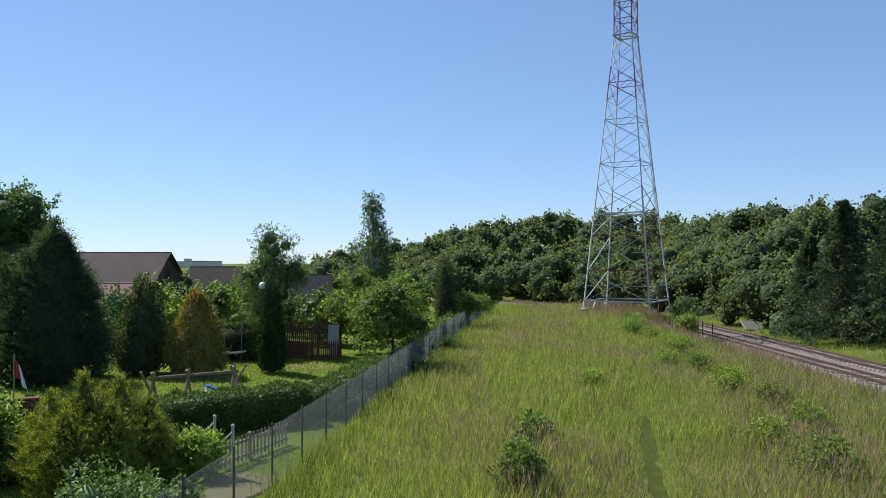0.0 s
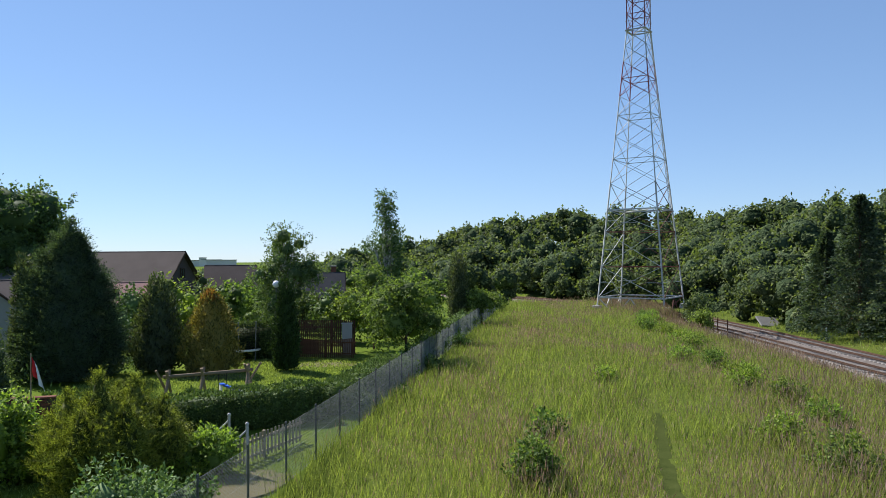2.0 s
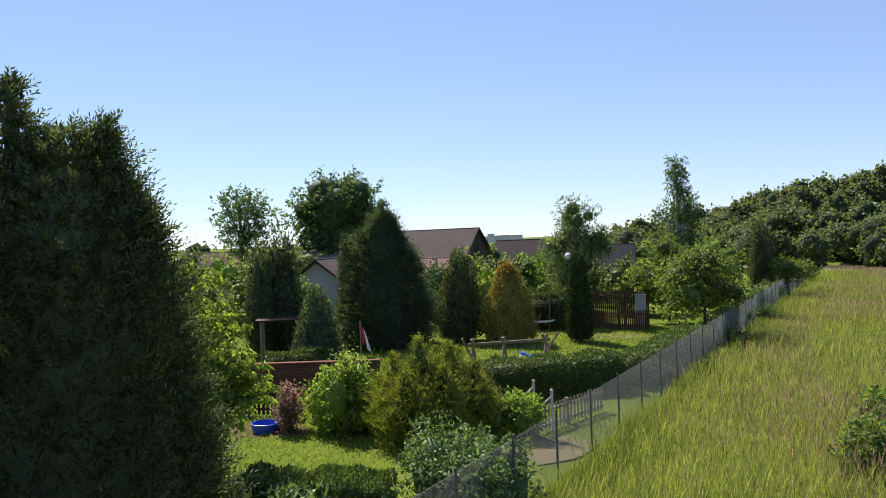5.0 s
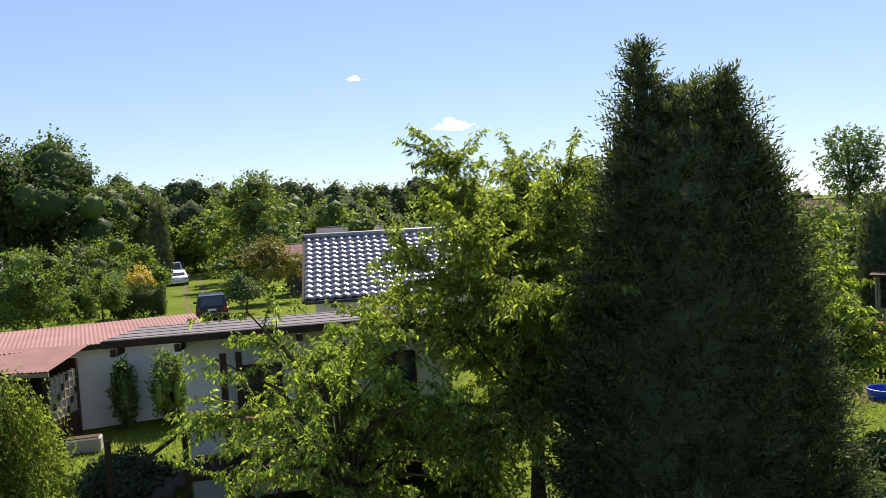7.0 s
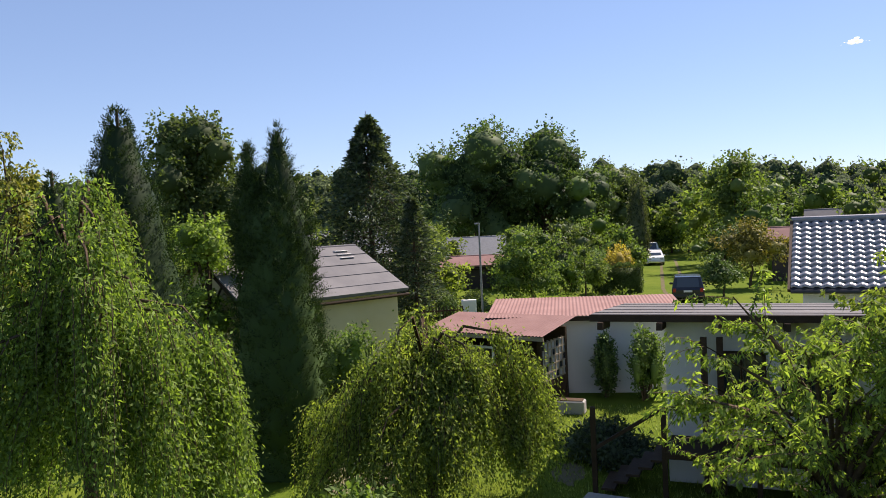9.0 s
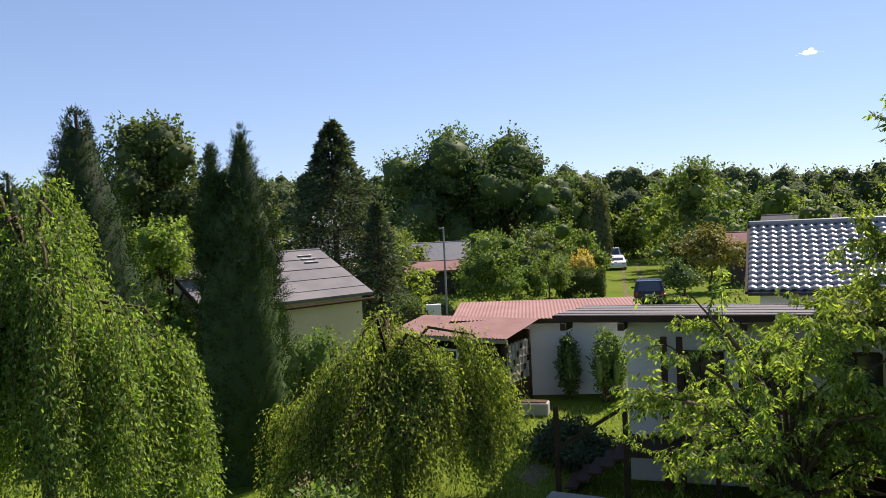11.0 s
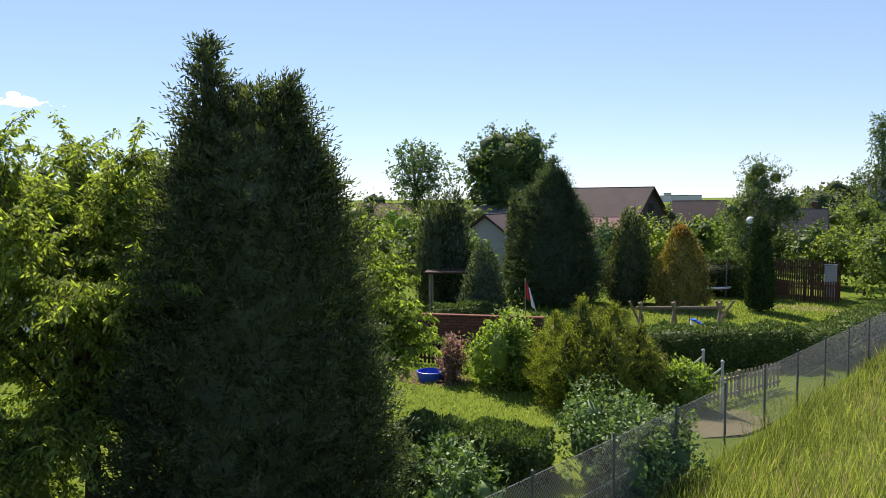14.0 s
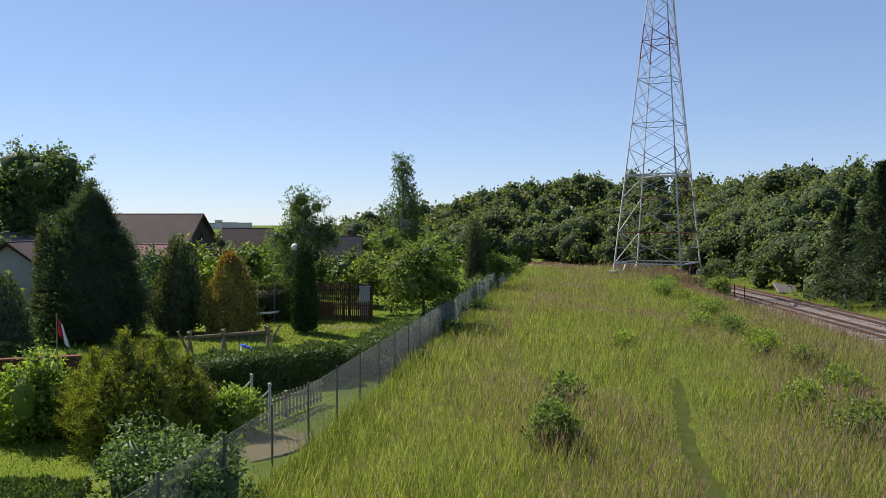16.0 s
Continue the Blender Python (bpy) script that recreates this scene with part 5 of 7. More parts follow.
red_shed()
gable_house(spot(22.5, 76.0), -4.0, 8.6, 6.4, 4.3, 6.75, FELT_BROWN, FELT_BROWN, "brown house with a steep brown roof and a small gable window", ((4.32, 0.0, 4.9, 0.9, 0.9, 90), (-1.5, -3.22, 2.2, 1.0, 1.0, 0)), "brown_house")
gable_house(spot(29.9, 60.0), 96.0, 7.0, 4.2, 3.1, 4.65, GREY_WALL, FELT_BROWN, "pale grey plastered house with a shallow brown roof", ((-3.52, 0.6, 1.6, 0.9, 0.9, -90),), "grey_house")
gable_house(spot(30.0, 82.0), 28.0, 6.0, 6.0, 4.2, 6.2, GREY_WALL, FELT, "distant house with a grey roof among trees", (), "house")
gable_house(spot(16.3, 84.0), 18.0, 4.6, 5.0, 3.4, 5.4, FELT_BROWN, FELT_BROWN, "small house with a reddish brown roof among trees", (), "house")
gable_house(spot(23.2, 62.0), 18.0, 3.6, 4.0, 3.0, 4.3, FELT_BROWN, RED_SHEET, "small shed with a red roof behind conifers", (), "shed")
gable_house(spot(10.3, 70.0), 8.0, 4.6, 5.2, 2.9, 4.75, DARK_WOOD, FELT_DARK, "dark wooden summer house with a dark roof", ((0.9, -2.62, 1.6, 0.9, 0.8, 0),), "summer_house", (1.6, 0.6, 1.0))
gable_house(spot(71.5, 74.0), 72.0, 5.6, 4.6, 3.6, 5.2, GREY_WALL, FELT, "distant grey house with a pale gable", ((-2.82, 0, 3.9, 0.8, 0.8, -90),), "house")
gable_house(spot(73.8, 66.0), 72.0, 5.0, 3.0, 3.3, 4.0, FELT_BROWN, RED_SHEET, "low house with a pinkish red roof", (), "house")
gable_house(spot(96.8, 78.0), 92.0, 5.6, 4.6, 2.3, 3.9, WHITE_WALL, STEEL, "white shed with a pale metal roof", ((0.8, -2.32, 1.3, 1.2, 0.8, 0),), "shed")
gable_house(spot(96.9, 66.0), 98.0, 6.4, 3.0, 2.0, 2.6, FELT_BROWN, RED_SHEET, "low brown shed with a rusty red roof", (), "shed")
gable_house(spot(106.5, 70.0), 100.0, 8.0, 5.0, 3.3, 5.2, GREY_WALL, STEEL, "distant shed with a blue grey metal roof behind trees", (), "shed")
gable_house(spot(38.5, 95.0), 35.0, 7.0, 5.0, 3.3, 5.3, GREY_WALL, RED_SHEET, "distant house with a reddish roof behind fruit trees", (), "house")
# ---- trees and shrubs near the camera ----
plume_conifer((-9.72, 8.245, 0), 48.6, [(0.0, 2.1), (1.3, 2.18), (3.0, 1.95), (4.9, 1.6), (6.2, 1.26), (6.9, 0.88), (7.4, 0.5), (7.7, 0.15)],
              ((-0.62, 0.0, 5.8, 8.4, 0.36), (0.58, 0.0, 5.8, 7.85, 0.36)), 6900, LEAF_THUJA, 11, "tall dark green thuja with two ragged tips", spray=0.155, k=12, reach=(0.3, 0.62), share=0.07)
cherry(spot(58.7, 14.4), 3.4, 8.1, 0.4, 1750, LEAF_CHERRY, 12, "cherry tree with long drooping bright green leaves", leaf=0.122, per=11)
cherry(spot(73.5, 12.8), 2.7, 5.2, 0.6, 330, LEAF_CHERRY, 13, "low spreading cherry tree with drooping bright leaves", (0.3, -0.3), leaf=0.118, per=10)
cherry(spot(41.0, 19.0), 2.0, 6.1, 2.5, 420, LEAF_CHERRY, 14, "bright green cherry tree behind the tall thuja")
bush(spot(62.5, 17.0), 2.0, 1.4, 1.7, 5000, 0.12, LEAF_MID, 39, "shaded shrub behind the cherry tree", "bush", nclump=11, core=0.6)
bush(spot(70.0, 13.4), 1.4, 1.0, 1.3, 3500, 0.13, LEAF_HEDGE, 37, "dark shaded shrub beside the house", "bush", nclump=9, core=0.6)
plume_conifer(spot(112.0, 19.2), 112.0, [(0.0, 1.15), (2.0, 1.2), (4.0, 1.08), (5.4, 0.95), (6.4, 0.75), (7.0, 0.3)],
              ((-0.52, 0.0, 5.0, 8.0, 0.52), (0.18, 0.0, 4.6, 8.5, 0.84)), 3900, LEAF_THUJA_GREEN, 15, "pair of tall columnar green thujas grown together", spray=0.10, k=9, reach=(0.2, 0.36), share=0.24, spread=0.3, core=0.82)
weeping(spot(101.5, 15.2), 3.6, 2.25, 3400, 0.085, LEAF_WEEP, 16, "weeping tree with hanging light green leafy strands", 0.05)
weeping(spot(125.3, 13.4), 6.3, 1.95, 2200, 0.09, LEAF_WEEP, 17, "tall weeping tree with long hanging green strands", 0.0)
bush(spot(121.0, 11.6), 1.5, 1.0, 1.5, 3200, 0.12, LEAF_MID, 351, "low green shrub under the tall weeping tree", "bush", nclump=10, core=0.6)
bush(spot(113.5, 12.2), 0.9, 0.7, 0.9, 1800, 0.11, LEAF_SPRUCE, 352, "low blue green shrub in front of the thujas", "bush", nclump=8, core=0.6)
plume_conifer(spot(122.0, 24.0), 0.0, [(0.0, 2.0), (3.0, 1.9), (5.5, 1.5), (7.5, 0.95), (9.0, 0.4), (9.6, 0.05)], (), 4200, LEAF_THUJA_GREEN, 18, "tall pointed green garden thuja", spray=0.13, k=7, reach=(0.22, 0.42), spread=0.35, core=0.8)
plume_conifer(spot(126.2, 25.5), 0.0, [(0.0, 1.1), (2.5, 1.1), (5.0, 0.8), (6.8, 0.4), (7.9, 0.03)], (), 2200, LEAF_THUJA_GREEN, 19, "slim pointed green thuja in a garden", spray=0.13, k=7, reach=(0.2, 0.4), spread=0.35, core=0.8)
broadleaf(spot(128.6, 27.0), 2.0, 10.4, 1.3, 5200, 0.14, LEAF_YEW, 20, "slender larch with drooping yellowish twigs", name="larch", nclump=14, core=0, droop=1.2)
broadleaf(spot(116.9, 54.0), 3.0, 15.2, 4.3, 19000, 0.26, LEAF_OAK, 21, "large rounded oak behind the gardens", name="oak_tree", nclump=28, width=0.75, core=0.64)
broadleaf(spot(116.6, 31.0), 0.6, 8.4, 1.9, 7000, 0.17, LEAF_BRIGHT, 22, "light green young maple", name="maple_tree", nclump=13)
bush(spot(116.8, 27.0), 1.05, 1.05, 2.9, 6000, 0.10, LEAF_THUJA_GREEN, 23, "rounded dark clipped yew", "yew_bush", nclump=8)
bush(spot(107.0, 26.0), 1.6, 1.3, 3.1, 5500, 0.12, LEAF_MID, 24, "leafy fruit bush beside the yellow house", "fruit_bush", nclump=10)
bush((-19.4, 0.2, 0), 1.35, 1.2, 1.05, 7000, 0.11, LEAF_SPRUCE, 25, "low spreading juniper on the lawn", "juniper", up=0.1, nclump=12)
bush(spot(85.2, 24.8), 1.0, 0.6, 2.6, 5200, 0.10, LEAF_MID, 26, "climbing shrub hanging over the shed wall", "climber", nclump=9, low=0.6)
bush(spot(87.9, 25.2), 0.6, 0.45, 2.5, 3600, 0.10, LEAF_HEDGE, 27, "dark ivy climbing the white shed wall", "ivy", nclump=7)
plume_conifer(spot(23.4, 22.6), 23.4, [(0.0, 1.5), (0.7, 1.9), (1.4, 1.85), (2.0, 1.2), (2.4, 0.4)],
              ((-1.1, 0.2, 0.9, 2.55, 0.62), (-0.3, -0.3, 1.2, 3.05, 0.62), (0.6, 0.1, 1.1, 2.85, 0.66), (1.3, -0.2, 0.6, 2.3, 0.60), (-0.7, -1.0, 0.6, 2.2, 0.58), (0.4, -1.1, 0.7, 2.35, 0.55), (0.2, 1.0, 0.9, 2.6, 0.6)),
              1900, LEAF_YEW, 28, "large yellow green yew bush", name="yew_bush", spray=0.12, k=9, reach=(0.2, 0.42), share=0.17, category="bush", spread=0.4, stem=0.1)
bush(spot(29.8, 24.4), 1.25, 1.1, 2.75, 8000, 0.14, LEAF_BRIGHT, 29, "bright green deciduous bush", "bush", nclump=12)
bush(spot(21.4, 16.3), 1.75, 1.5, 2.15, 11000, 0.11, LEAF_ELDER, 30, "pale grey green elder bush by the mesh fence", "elder_bush", nclump=16, core=0.55)
bush(spot(17.6, 22.8), 1.25, 0.9, 1.5, 4800, 0.12, LEAF_BRIGHT, 31, "small bright green bush by the fence", "bush", nclump=9)
bush(spot(33.6, 14.6), 1.2, 1.0, 1.5, 4200, 0.13, LEAF_ELDER, 32, "low green bush below the embankment", "bush", nclump=9, core=0.5)
bush(spot(33.4, 25.0), 0.7, 0.6, 1.8, 2200, 0.12, LEAF_RUSSET, 33, "russet leaved shrub beside the picket fence", "bush", nclump=8, core=0.4)
bush(spot(108.0, 12.2), 1.3, 1.0, 2.15, 4200, 0.13, LEAF_MID, 34, "leafy green shrub below the weeping tree", "bush", nclump=10, core=0.5)
bush(spot(117.0, 14.8), 0.8, 0.6, 0.8, 2200, 0.10, LEAF_SPRUCE, 35, "low blue green shrub by the thuja", "bush", nclump=7)

# ---- trees of the gardens beyond ----
plume_conifer(spot(26.4, 44.0), 25.5, [(0.0, 2.4), (1.5, 2.5), (3.5, 2.0), (5.4, 1.3), (6.8, 0.7), (7.4, 0.25)],
              ((0.0, 0.0, 5.8, 8.1, 0.7), (-1.2, 0.2, 4.2, 6.6, 0.8), (1.1, -0.3, 3.6, 6.0, 0.9)), 4300, LEAF_SPRUCE, 40, "broad rounded dark blue green conifer", name="spruce", spray=0.24, k=7, reach=(0.4, 0.8), spread=0.8)
column(spot(29.1, 44.5), 6.3, 0.5, 3500, 0.24, LEAF_THUJA, 41, "slim dark green cypress column", belly=0.3, point=0.4, ragged=0.03, gather=3, dense=0.86)
column(spot(34.3, 42.0), 6.4, 1.15, 6500, 0.26, LEAF_THUJA, 42, "pair of dark columnar cypresses", ((0.4, 0.3, 1.0), (-0.5, -0.3, 0.95)), belly=0.3, point=0.35, ragged=0.03, gather=3, dense=0.86)
column(spot(31.4, 36.0), 3.9, 1.0, 4500, 0.2, LEAF_SPRUCE, 43, "small blue green conical conifer", belly=0.25, point=0.6)
column(spot(21.0, 44.5), 5.2, 1.25, 5000, 0.26, LEAF_THUJA, 44, "dark green conical thuja", belly=0.25, point=0.6)
gold = column(spot(17.5, 43.0), 4.35, 1.45, 7500, 0.2, LEAF_GOLD, 45, "golden thuja with orange tips beside the swing", belly=0.3, point=0.62)
top = column(spot(17.5, 43.0), 0.8, 0.36, 900, 0.14, LEAF_ORANGE, 46, "orange tip", belly=0.3, point=0.62)
for o in list(top.children):
    if o.name.startswith("crown"):
        o.parent, o.location, o.name = gold, (0, 0, 3.65), "tip"
        tagged(o, "orange tip sprays")
    else:
        bpy.data.objects.remove(o)
bpy.data.objects.remove(top)
column((-9.3, 41.7, 0), 4.9, 0.6, 6000, 0.2, LEAF_THUJA_GREEN, 47, "dark columnar cypress on the lawn", belly=0.3, point=0.4, ragged=0.03, gather=3, dense=0.86)
broadleaf(spot(12.5, 52.0), 0.9, 10.3, 2.6, 17000, 0.14, LEAF_BIRCH, 48, "birch with a light airy crown", name="birch", bark=BARK_BIRCH, top=0.25, nclump=24, core=0.4, droop=0.9)
broadleaf(spot(5.2, 60.0), 1.5, 12.9, 1.8, 15000, 0.15, LEAF_BIRCH, 49, "tall slim birch with a narrow top", name="birch", bark=BARK_BIRCH, nclump=34, core=0.2, droop=0.8, top=0.1)
broadleaf(spot(3.7, 45.0), 0.3, 5.6, 2.9, 12000, 0.18, LEAF_MID, 51, "spreading fruit tree beside the mesh fence", name="fruit_tree", nclump=18)
broadleaf(spot(6.0, 52.0), 0.6, 6.2, 2.2, 6000, 0.18, LEAF_MID, 52, "green fruit tree behind the mesh fence", name="fruit_tree", nclump=12)
column(spot(-0.2, 72.0), 6.3, 0.95, 3200, 0.3, LEAF_THUJA, 53, "dark columnar cypress near the end of the fence", belly=0.3, point=0.35, ragged=0.03, gather=3, dense=0.86)
broadleaf(spot(-1.9, 72.0), 0.3, 4.0, 1.9, 4500, 0.2, LEAF_MID, 54, "bushy tree at the end of the fence", name="tree", nclump=11)
broadleaf(spot(29.5, 84.0), 2.0, 14.9, 6.5, 22000, 0.32, LEAF_OAK, 55, "large dense dark oak", name="oak_tree", nclump=30, width=0.75, core=0.64)
broadleaf(spot(36.6, 84.0), 3.6, 12.9, 4.2, 6500, 0.34, LEAF_BIRCH, 56, "rounded thin-leaved tree against the sky", name="tree", nclump=15, core=0)
spruce(spot(104.6, 50.0), 13.2, 6.6, 21000, 0.34, LEAF_SPRUCE, 57, "tall spreading fir beside the felt-roofed house", droop=0.3)
spruce(spot(101.5, 47.0), 7.6, 2.2, 5000, 0.3, LEAF_SPRUCE, 58, "smaller dark green fir", droop=0.3)
broadleaf(spot(96.6, 92.0), 1.0, 19.4, 8.0, 26000, 0.34, LEAF_OAK, 59, "huge dark oak behind the gardens", name="oak_tree", nclump=34, width=0.75, core=0.64, group="row of oaks")
broadleaf(spot(91.6, 96.0), 1.0, 17.6, 8.0, 24000, 0.34, LEAF_OAK, 60, "huge dark oak behind the gardens", name="oak_tree", nclump=34, width=0.75, core=0.64, group="row of oaks")
broadleaf(spot(87.6, 104.0), 1.0, 13.2, 6.0, 13000, 0.34, LEAF_OAK, 61, "dark oak at the end of the row", name="oak_tree", nclump=24, width=0.75, core=0.64, group="row of oaks")
broadleaf(spot(92.8, 51.0), 0.4, 5.7, 2.9, 9000, 0.2, LEAF_MID, 62, "wide light green fruit tree", name="fruit_tree", nclump=16)
broadleaf(spot(88.9, 55.0), 0.3, 3.8, 1.6, 3500, 0.2, LEAF_MID, 63, "small green fruit tree by the lane", name="fruit_tree", nclump=9)
broadleaf(spot(78.4, 78.0), 1.0, 12.6, 4.0, 7000, 0.34, LEAF_MID, 64, "tall leafy garden tree", name="tree", nclump=18)
broadleaf(spot(77.5, 60.0), 0.5, 5.4, 2.6, 5500, 0.22, LEAF_GOLD, 65, "yellow green shrubby tree by the lane", name="tree", nclump=13)
broadleaf(spot(79.3, 54.0), 0.2, 3.4, 1.5, 3500, 0.18, LEAF_HEDGE, 66, "dark bush beside the parked car", name="bush", category="bush", nclump=10)
column(spot(84.9, 86.0), 9.6, 1.05, 3000, 0.34, LEAF_THUJA, 67, "dark columnar cypress by the lane", belly=0.3, point=0.4, ragged=0.03, gather=3, dense=0.86)
bush(spot(84.3, 108.0), 1.8, 1.5, 4.2, 2600, 0.24, LEAF_RUSSET, 68, "pinkish red leaved shrub at the end of the lane", "shrub", nclump=10)
bush(spot(86.4, 66.0), 2.0, 1.4, 3.6, 3600, 0.2, LEAF_YELLOW, 69, "yellow leaved shrub above the hedge", "shrub", nclump=11)
bush(spot(88.0, 68.0), 2.2, 1.6, 3.0, 3600, 0.2, LEAF_ELDER, 70, "pale flowering shrub behind the hedge", "shrub", nclump=11)
hedge(spot(88.3, 58.0), spot(84.8, 58.0), 2.0, 1.4, 9000, 0.13, LEAF_HEDGE, 71, "tall dark clipped hedge beside the lane")
bush(spot(99.3, 46.5), 1.0, 1.0, 1.6, 3000, 0.13, LEAF_HEDGE, 72, "round clipped box bush", "box_bush", "round box bushes", nclump=6)
bush(spot(97.3, 48.5), 1.2, 1.1, 1.5, 3000, 0.13, LEAF_HEDGE, 73, "round clipped box bush", "box_bush", "round box bushes", nclump=6)
hedge((-10.6, 25.6), (-5.2, 29.4), 1.35, 1.3, 13000, 0.11, LEAF_HEDGE, 74, "clipped green hedge in front of the swing lawn")
hedge((-4.9, 29.6), (-3.3, 38.6), 1.2, 1.0, 9000, 0.11, LEAF_HEDGE, 79, "clipped green hedge along the mesh fence")
hedge(spot(36.6, 17.3), spot(26.6, 16.2), 0.95, 1.2, 9000, 0.11, LEAF_HEDGE, 75, "low clipped hedge in front of a small lawn")
hedge(spot(17.2, 49.5), spot(11.6, 48.0), 2.2, 0.9, 11000, 0.14, LEAF_HEDGE, 76, "tall clipped hedge behind the trampoline")
hedge(spot(34.8, 33.6), spot(30.6, 35.0), 1.25, 0.9, 4500, 0.12, LEAF_HEDGE, 77, "low clipped hedge behind the brick wall")

# fillers of the allotments: orchard trees that stand between the houses
ORCHARD = [(39.5, 40, 4.6, 2.0), (41.5, 52, 5.6, 2.6), (36.4, 55, 5.2, 2.4), (37.6, 70, 6.0, 3.0), (32.2, 66, 5.6, 2.6), (33.0, 52, 4.2, 1.8), (27.0, 58, 5.0, 2.2),
           (22.8, 54, 4.8, 2.0), (20.0, 58, 5.2, 2.4), (18.2, 62, 5.2, 2.2), (16.0, 55, 4.8, 2.3), (14.4, 60, 5.0, 2.2), (9.2, 58, 4.2, 2.0), (7.6, 56, 4.2, 1.9),
           (11.0, 64, 4.4, 1.8), (7.6, 76, 5.4, 2.6), (2.6, 78, 5.0, 2.6), (13.0, 82, 5.8, 2.8), (20.5, 92, 6.2, 3.0), (25.0, 90, 6.4, 3.0), (44.0, 70, 6.2, 3.0),
           (48.0, 60, 6.0, 3.0), (54.0, 66, 6.5, 3.2), (60.0, 62, 6.2, 3.0), (66.0, 66, 6.6, 3.2), (69.5, 88, 9.5, 4.0), (73.0, 92, 9.8, 4.2), (75.5, 96, 10.5, 4.4),
           (80.4, 98, 10.0, 4.2), (90.4, 72, 5.8, 2.8), (93.6, 74, 5.4, 2.6), (99.6, 70, 6.4, 2.8), (101.0, 84, 9.0, 3.6), (109.0, 56, 7.6, 3.0), (112.5, 46, 8.0, 3.0),
           (120.0, 42, 7.4, 3.0), (124.5, 46, 8.8, 3.4), (130.5, 34, 7.0, 2.6), (133.0, 44, 9.5, 3.6), (109.5, 64, 10.5, 3.6), (120.5, 66, 10.0, 4.0), (86.0, 78, 4.6, 2.0), (62.0, 82, 7.6, 3.6), (64.5, 96, 8.8, 4.2), (67.5, 76, 6.6, 3.2), (70.8, 72, 6.2, 3.0), (76.2, 74, 7.2, 3.2), (79.2, 68, 5.0, 2.6), (79.6, 84, 8.6, 3.6), (81.4, 104, 9.6, 4.2),
           (88.6, 88, 6.6, 3.2), (90.0, 60, 3.6, 2.0), (94.6, 62, 4.4, 2.2), (100.0, 58, 5.2, 2.4), (107.0, 80, 9.5, 4.0), (114.0, 70, 10.0, 4.2), (127.5, 58, 10.5, 4.2), (56.0, 92, 7.8, 3.8), (46.0, 92, 7.2, 3.6), (41.0, 86, 6.8, 3.4)]
for i, (az, d, h, r) in enumerate(ORCHARD):
    broadleaf(spot(az, d), -0.6, h * 1.08, r * 1.15, 2200, 0.17 + d * 0.0022, (LEAF_MID, LEAF_MID, LEAF_HEDGE, LEAF_WEEP, LEAF_WOODS)[i % 5], 100 + i, ("green fruit tree in the allotments", "leafy garden tree among the plots")[i % 2], name="garden_tree", group="allotment trees", nclump=11)

broadleaf(spot(85.4, 112.0), -0.5, 8.6, 4.6, 9000, 0.34, LEAF_MID, 180, "leafy tree closing the end of the lane", name="tree", nclump=18)
broadleaf(spot(82.6, 108.0), -0.5, 8.0, 4.2, 8000, 0.34, LEAF_WEEP, 181, "light green tree at the end of the lane", name="tree", nclump=16)
# shrubs grown along the foot of the mesh fence
for i, (y, r, h) in enumerate(((31.0, 0.7, 0.8), (39.5, 0.9, 1.3), (44.0, 1.1, 1.6), (50.0, 1.2, 1.7), (55.5, 1.1, 1.5), (61.0, 1.3, 1.8), (67.0, 1.4, 2.0), (74.0, 1.5, 2.2), (82.0, 1.8, 2.4), (90.0, 1.8, 2.6))):
    bush((fence_x(y) - 0.9, y, 0), r, r * 1.4, h, 1900, 0.15, (LEAF_HEDGE, LEAF_MID, LEAF_ELDER)[i % 3], 360 + i, "leafy shrub grown into the mesh fence", "wild_shrub", "shrubs along the mesh fence", nclump=9, core=0.5)
for i, (y, r, h) in enumerate(((33.5, 0.4, 0.5), (42.0, 0.7, 0.9), (53.0, 0.8, 1.0))):
    bush((fence_x(y) + 0.5, y, 0), r, r * 1.4, h, 900, 0.13, LEAF_HEDGE, 375 + i, "low dark shrub on the meadow side of the fence", "wild_shrub", "shrubs along the mesh fence", nclump=7, core=0.4)
# shrubs on the meadow
bush((2.0, 20.0, 0), 0.8, 0.75, 1.6, 2600, 0.12, LEAF_MID, 80, "wild green shrub in the tall grass", "wild_shrub", nclump=10, core=0)
bush((2.9, 24.6, 0), 0.8, 0.6, 1.35, 900, 0.14, LEAF_MID, 81, "loose wild shrub in the tall grass", "wild_shrub", nclump=8, core=0)
bush((7.0, 36.0, 0), 0.8, 0.7, 1.2, 900, 0.13, LEAF_BRIGHT, 82, "small bright shrub in the meadow", "wild_shrub", nclump=8, core=0)
bush((10.4, 16.6, 0), 1.0, 0.8, 1.1, 1500, 0.13, LEAF_MID, 83, "low shrub at the edge of the meadow", "wild_shrub", nclump=8, core=0)
rng_s = np.random.default_rng(8)
for i in range(17):
    y = 21 + i * 3.6
    x = 11.6 + 0.125 * (y - 20) * 0.95 + rng_s.normal() * 0.7
    bush((x, y, float(height(np.array([x]), np.array([y]))[0])), rng_s.uniform(0.8, 1.5), rng_s.uniform(0.8, 1.4), rng_s.uniform(0.8, 1.7), 1500, 0.12, (LEAF_MID, LEAF_BRIGHT, LEAF_WEEP)[i % 3], 300 + i, "wild shrub along the edge of the meadow", "wild_shrub", "shrubs along the slope", nclump=13, core=0.0)
broadleaf((27.6, 88.0, float(height(np.array([27.6]), np.array([88.0]))[0])), 0.2, 5.6, 2.3, 6000, 0.22, LEAF_WOODS, 320, "dark bushy tree at the foot of the tower", name="tree", nclump=13)
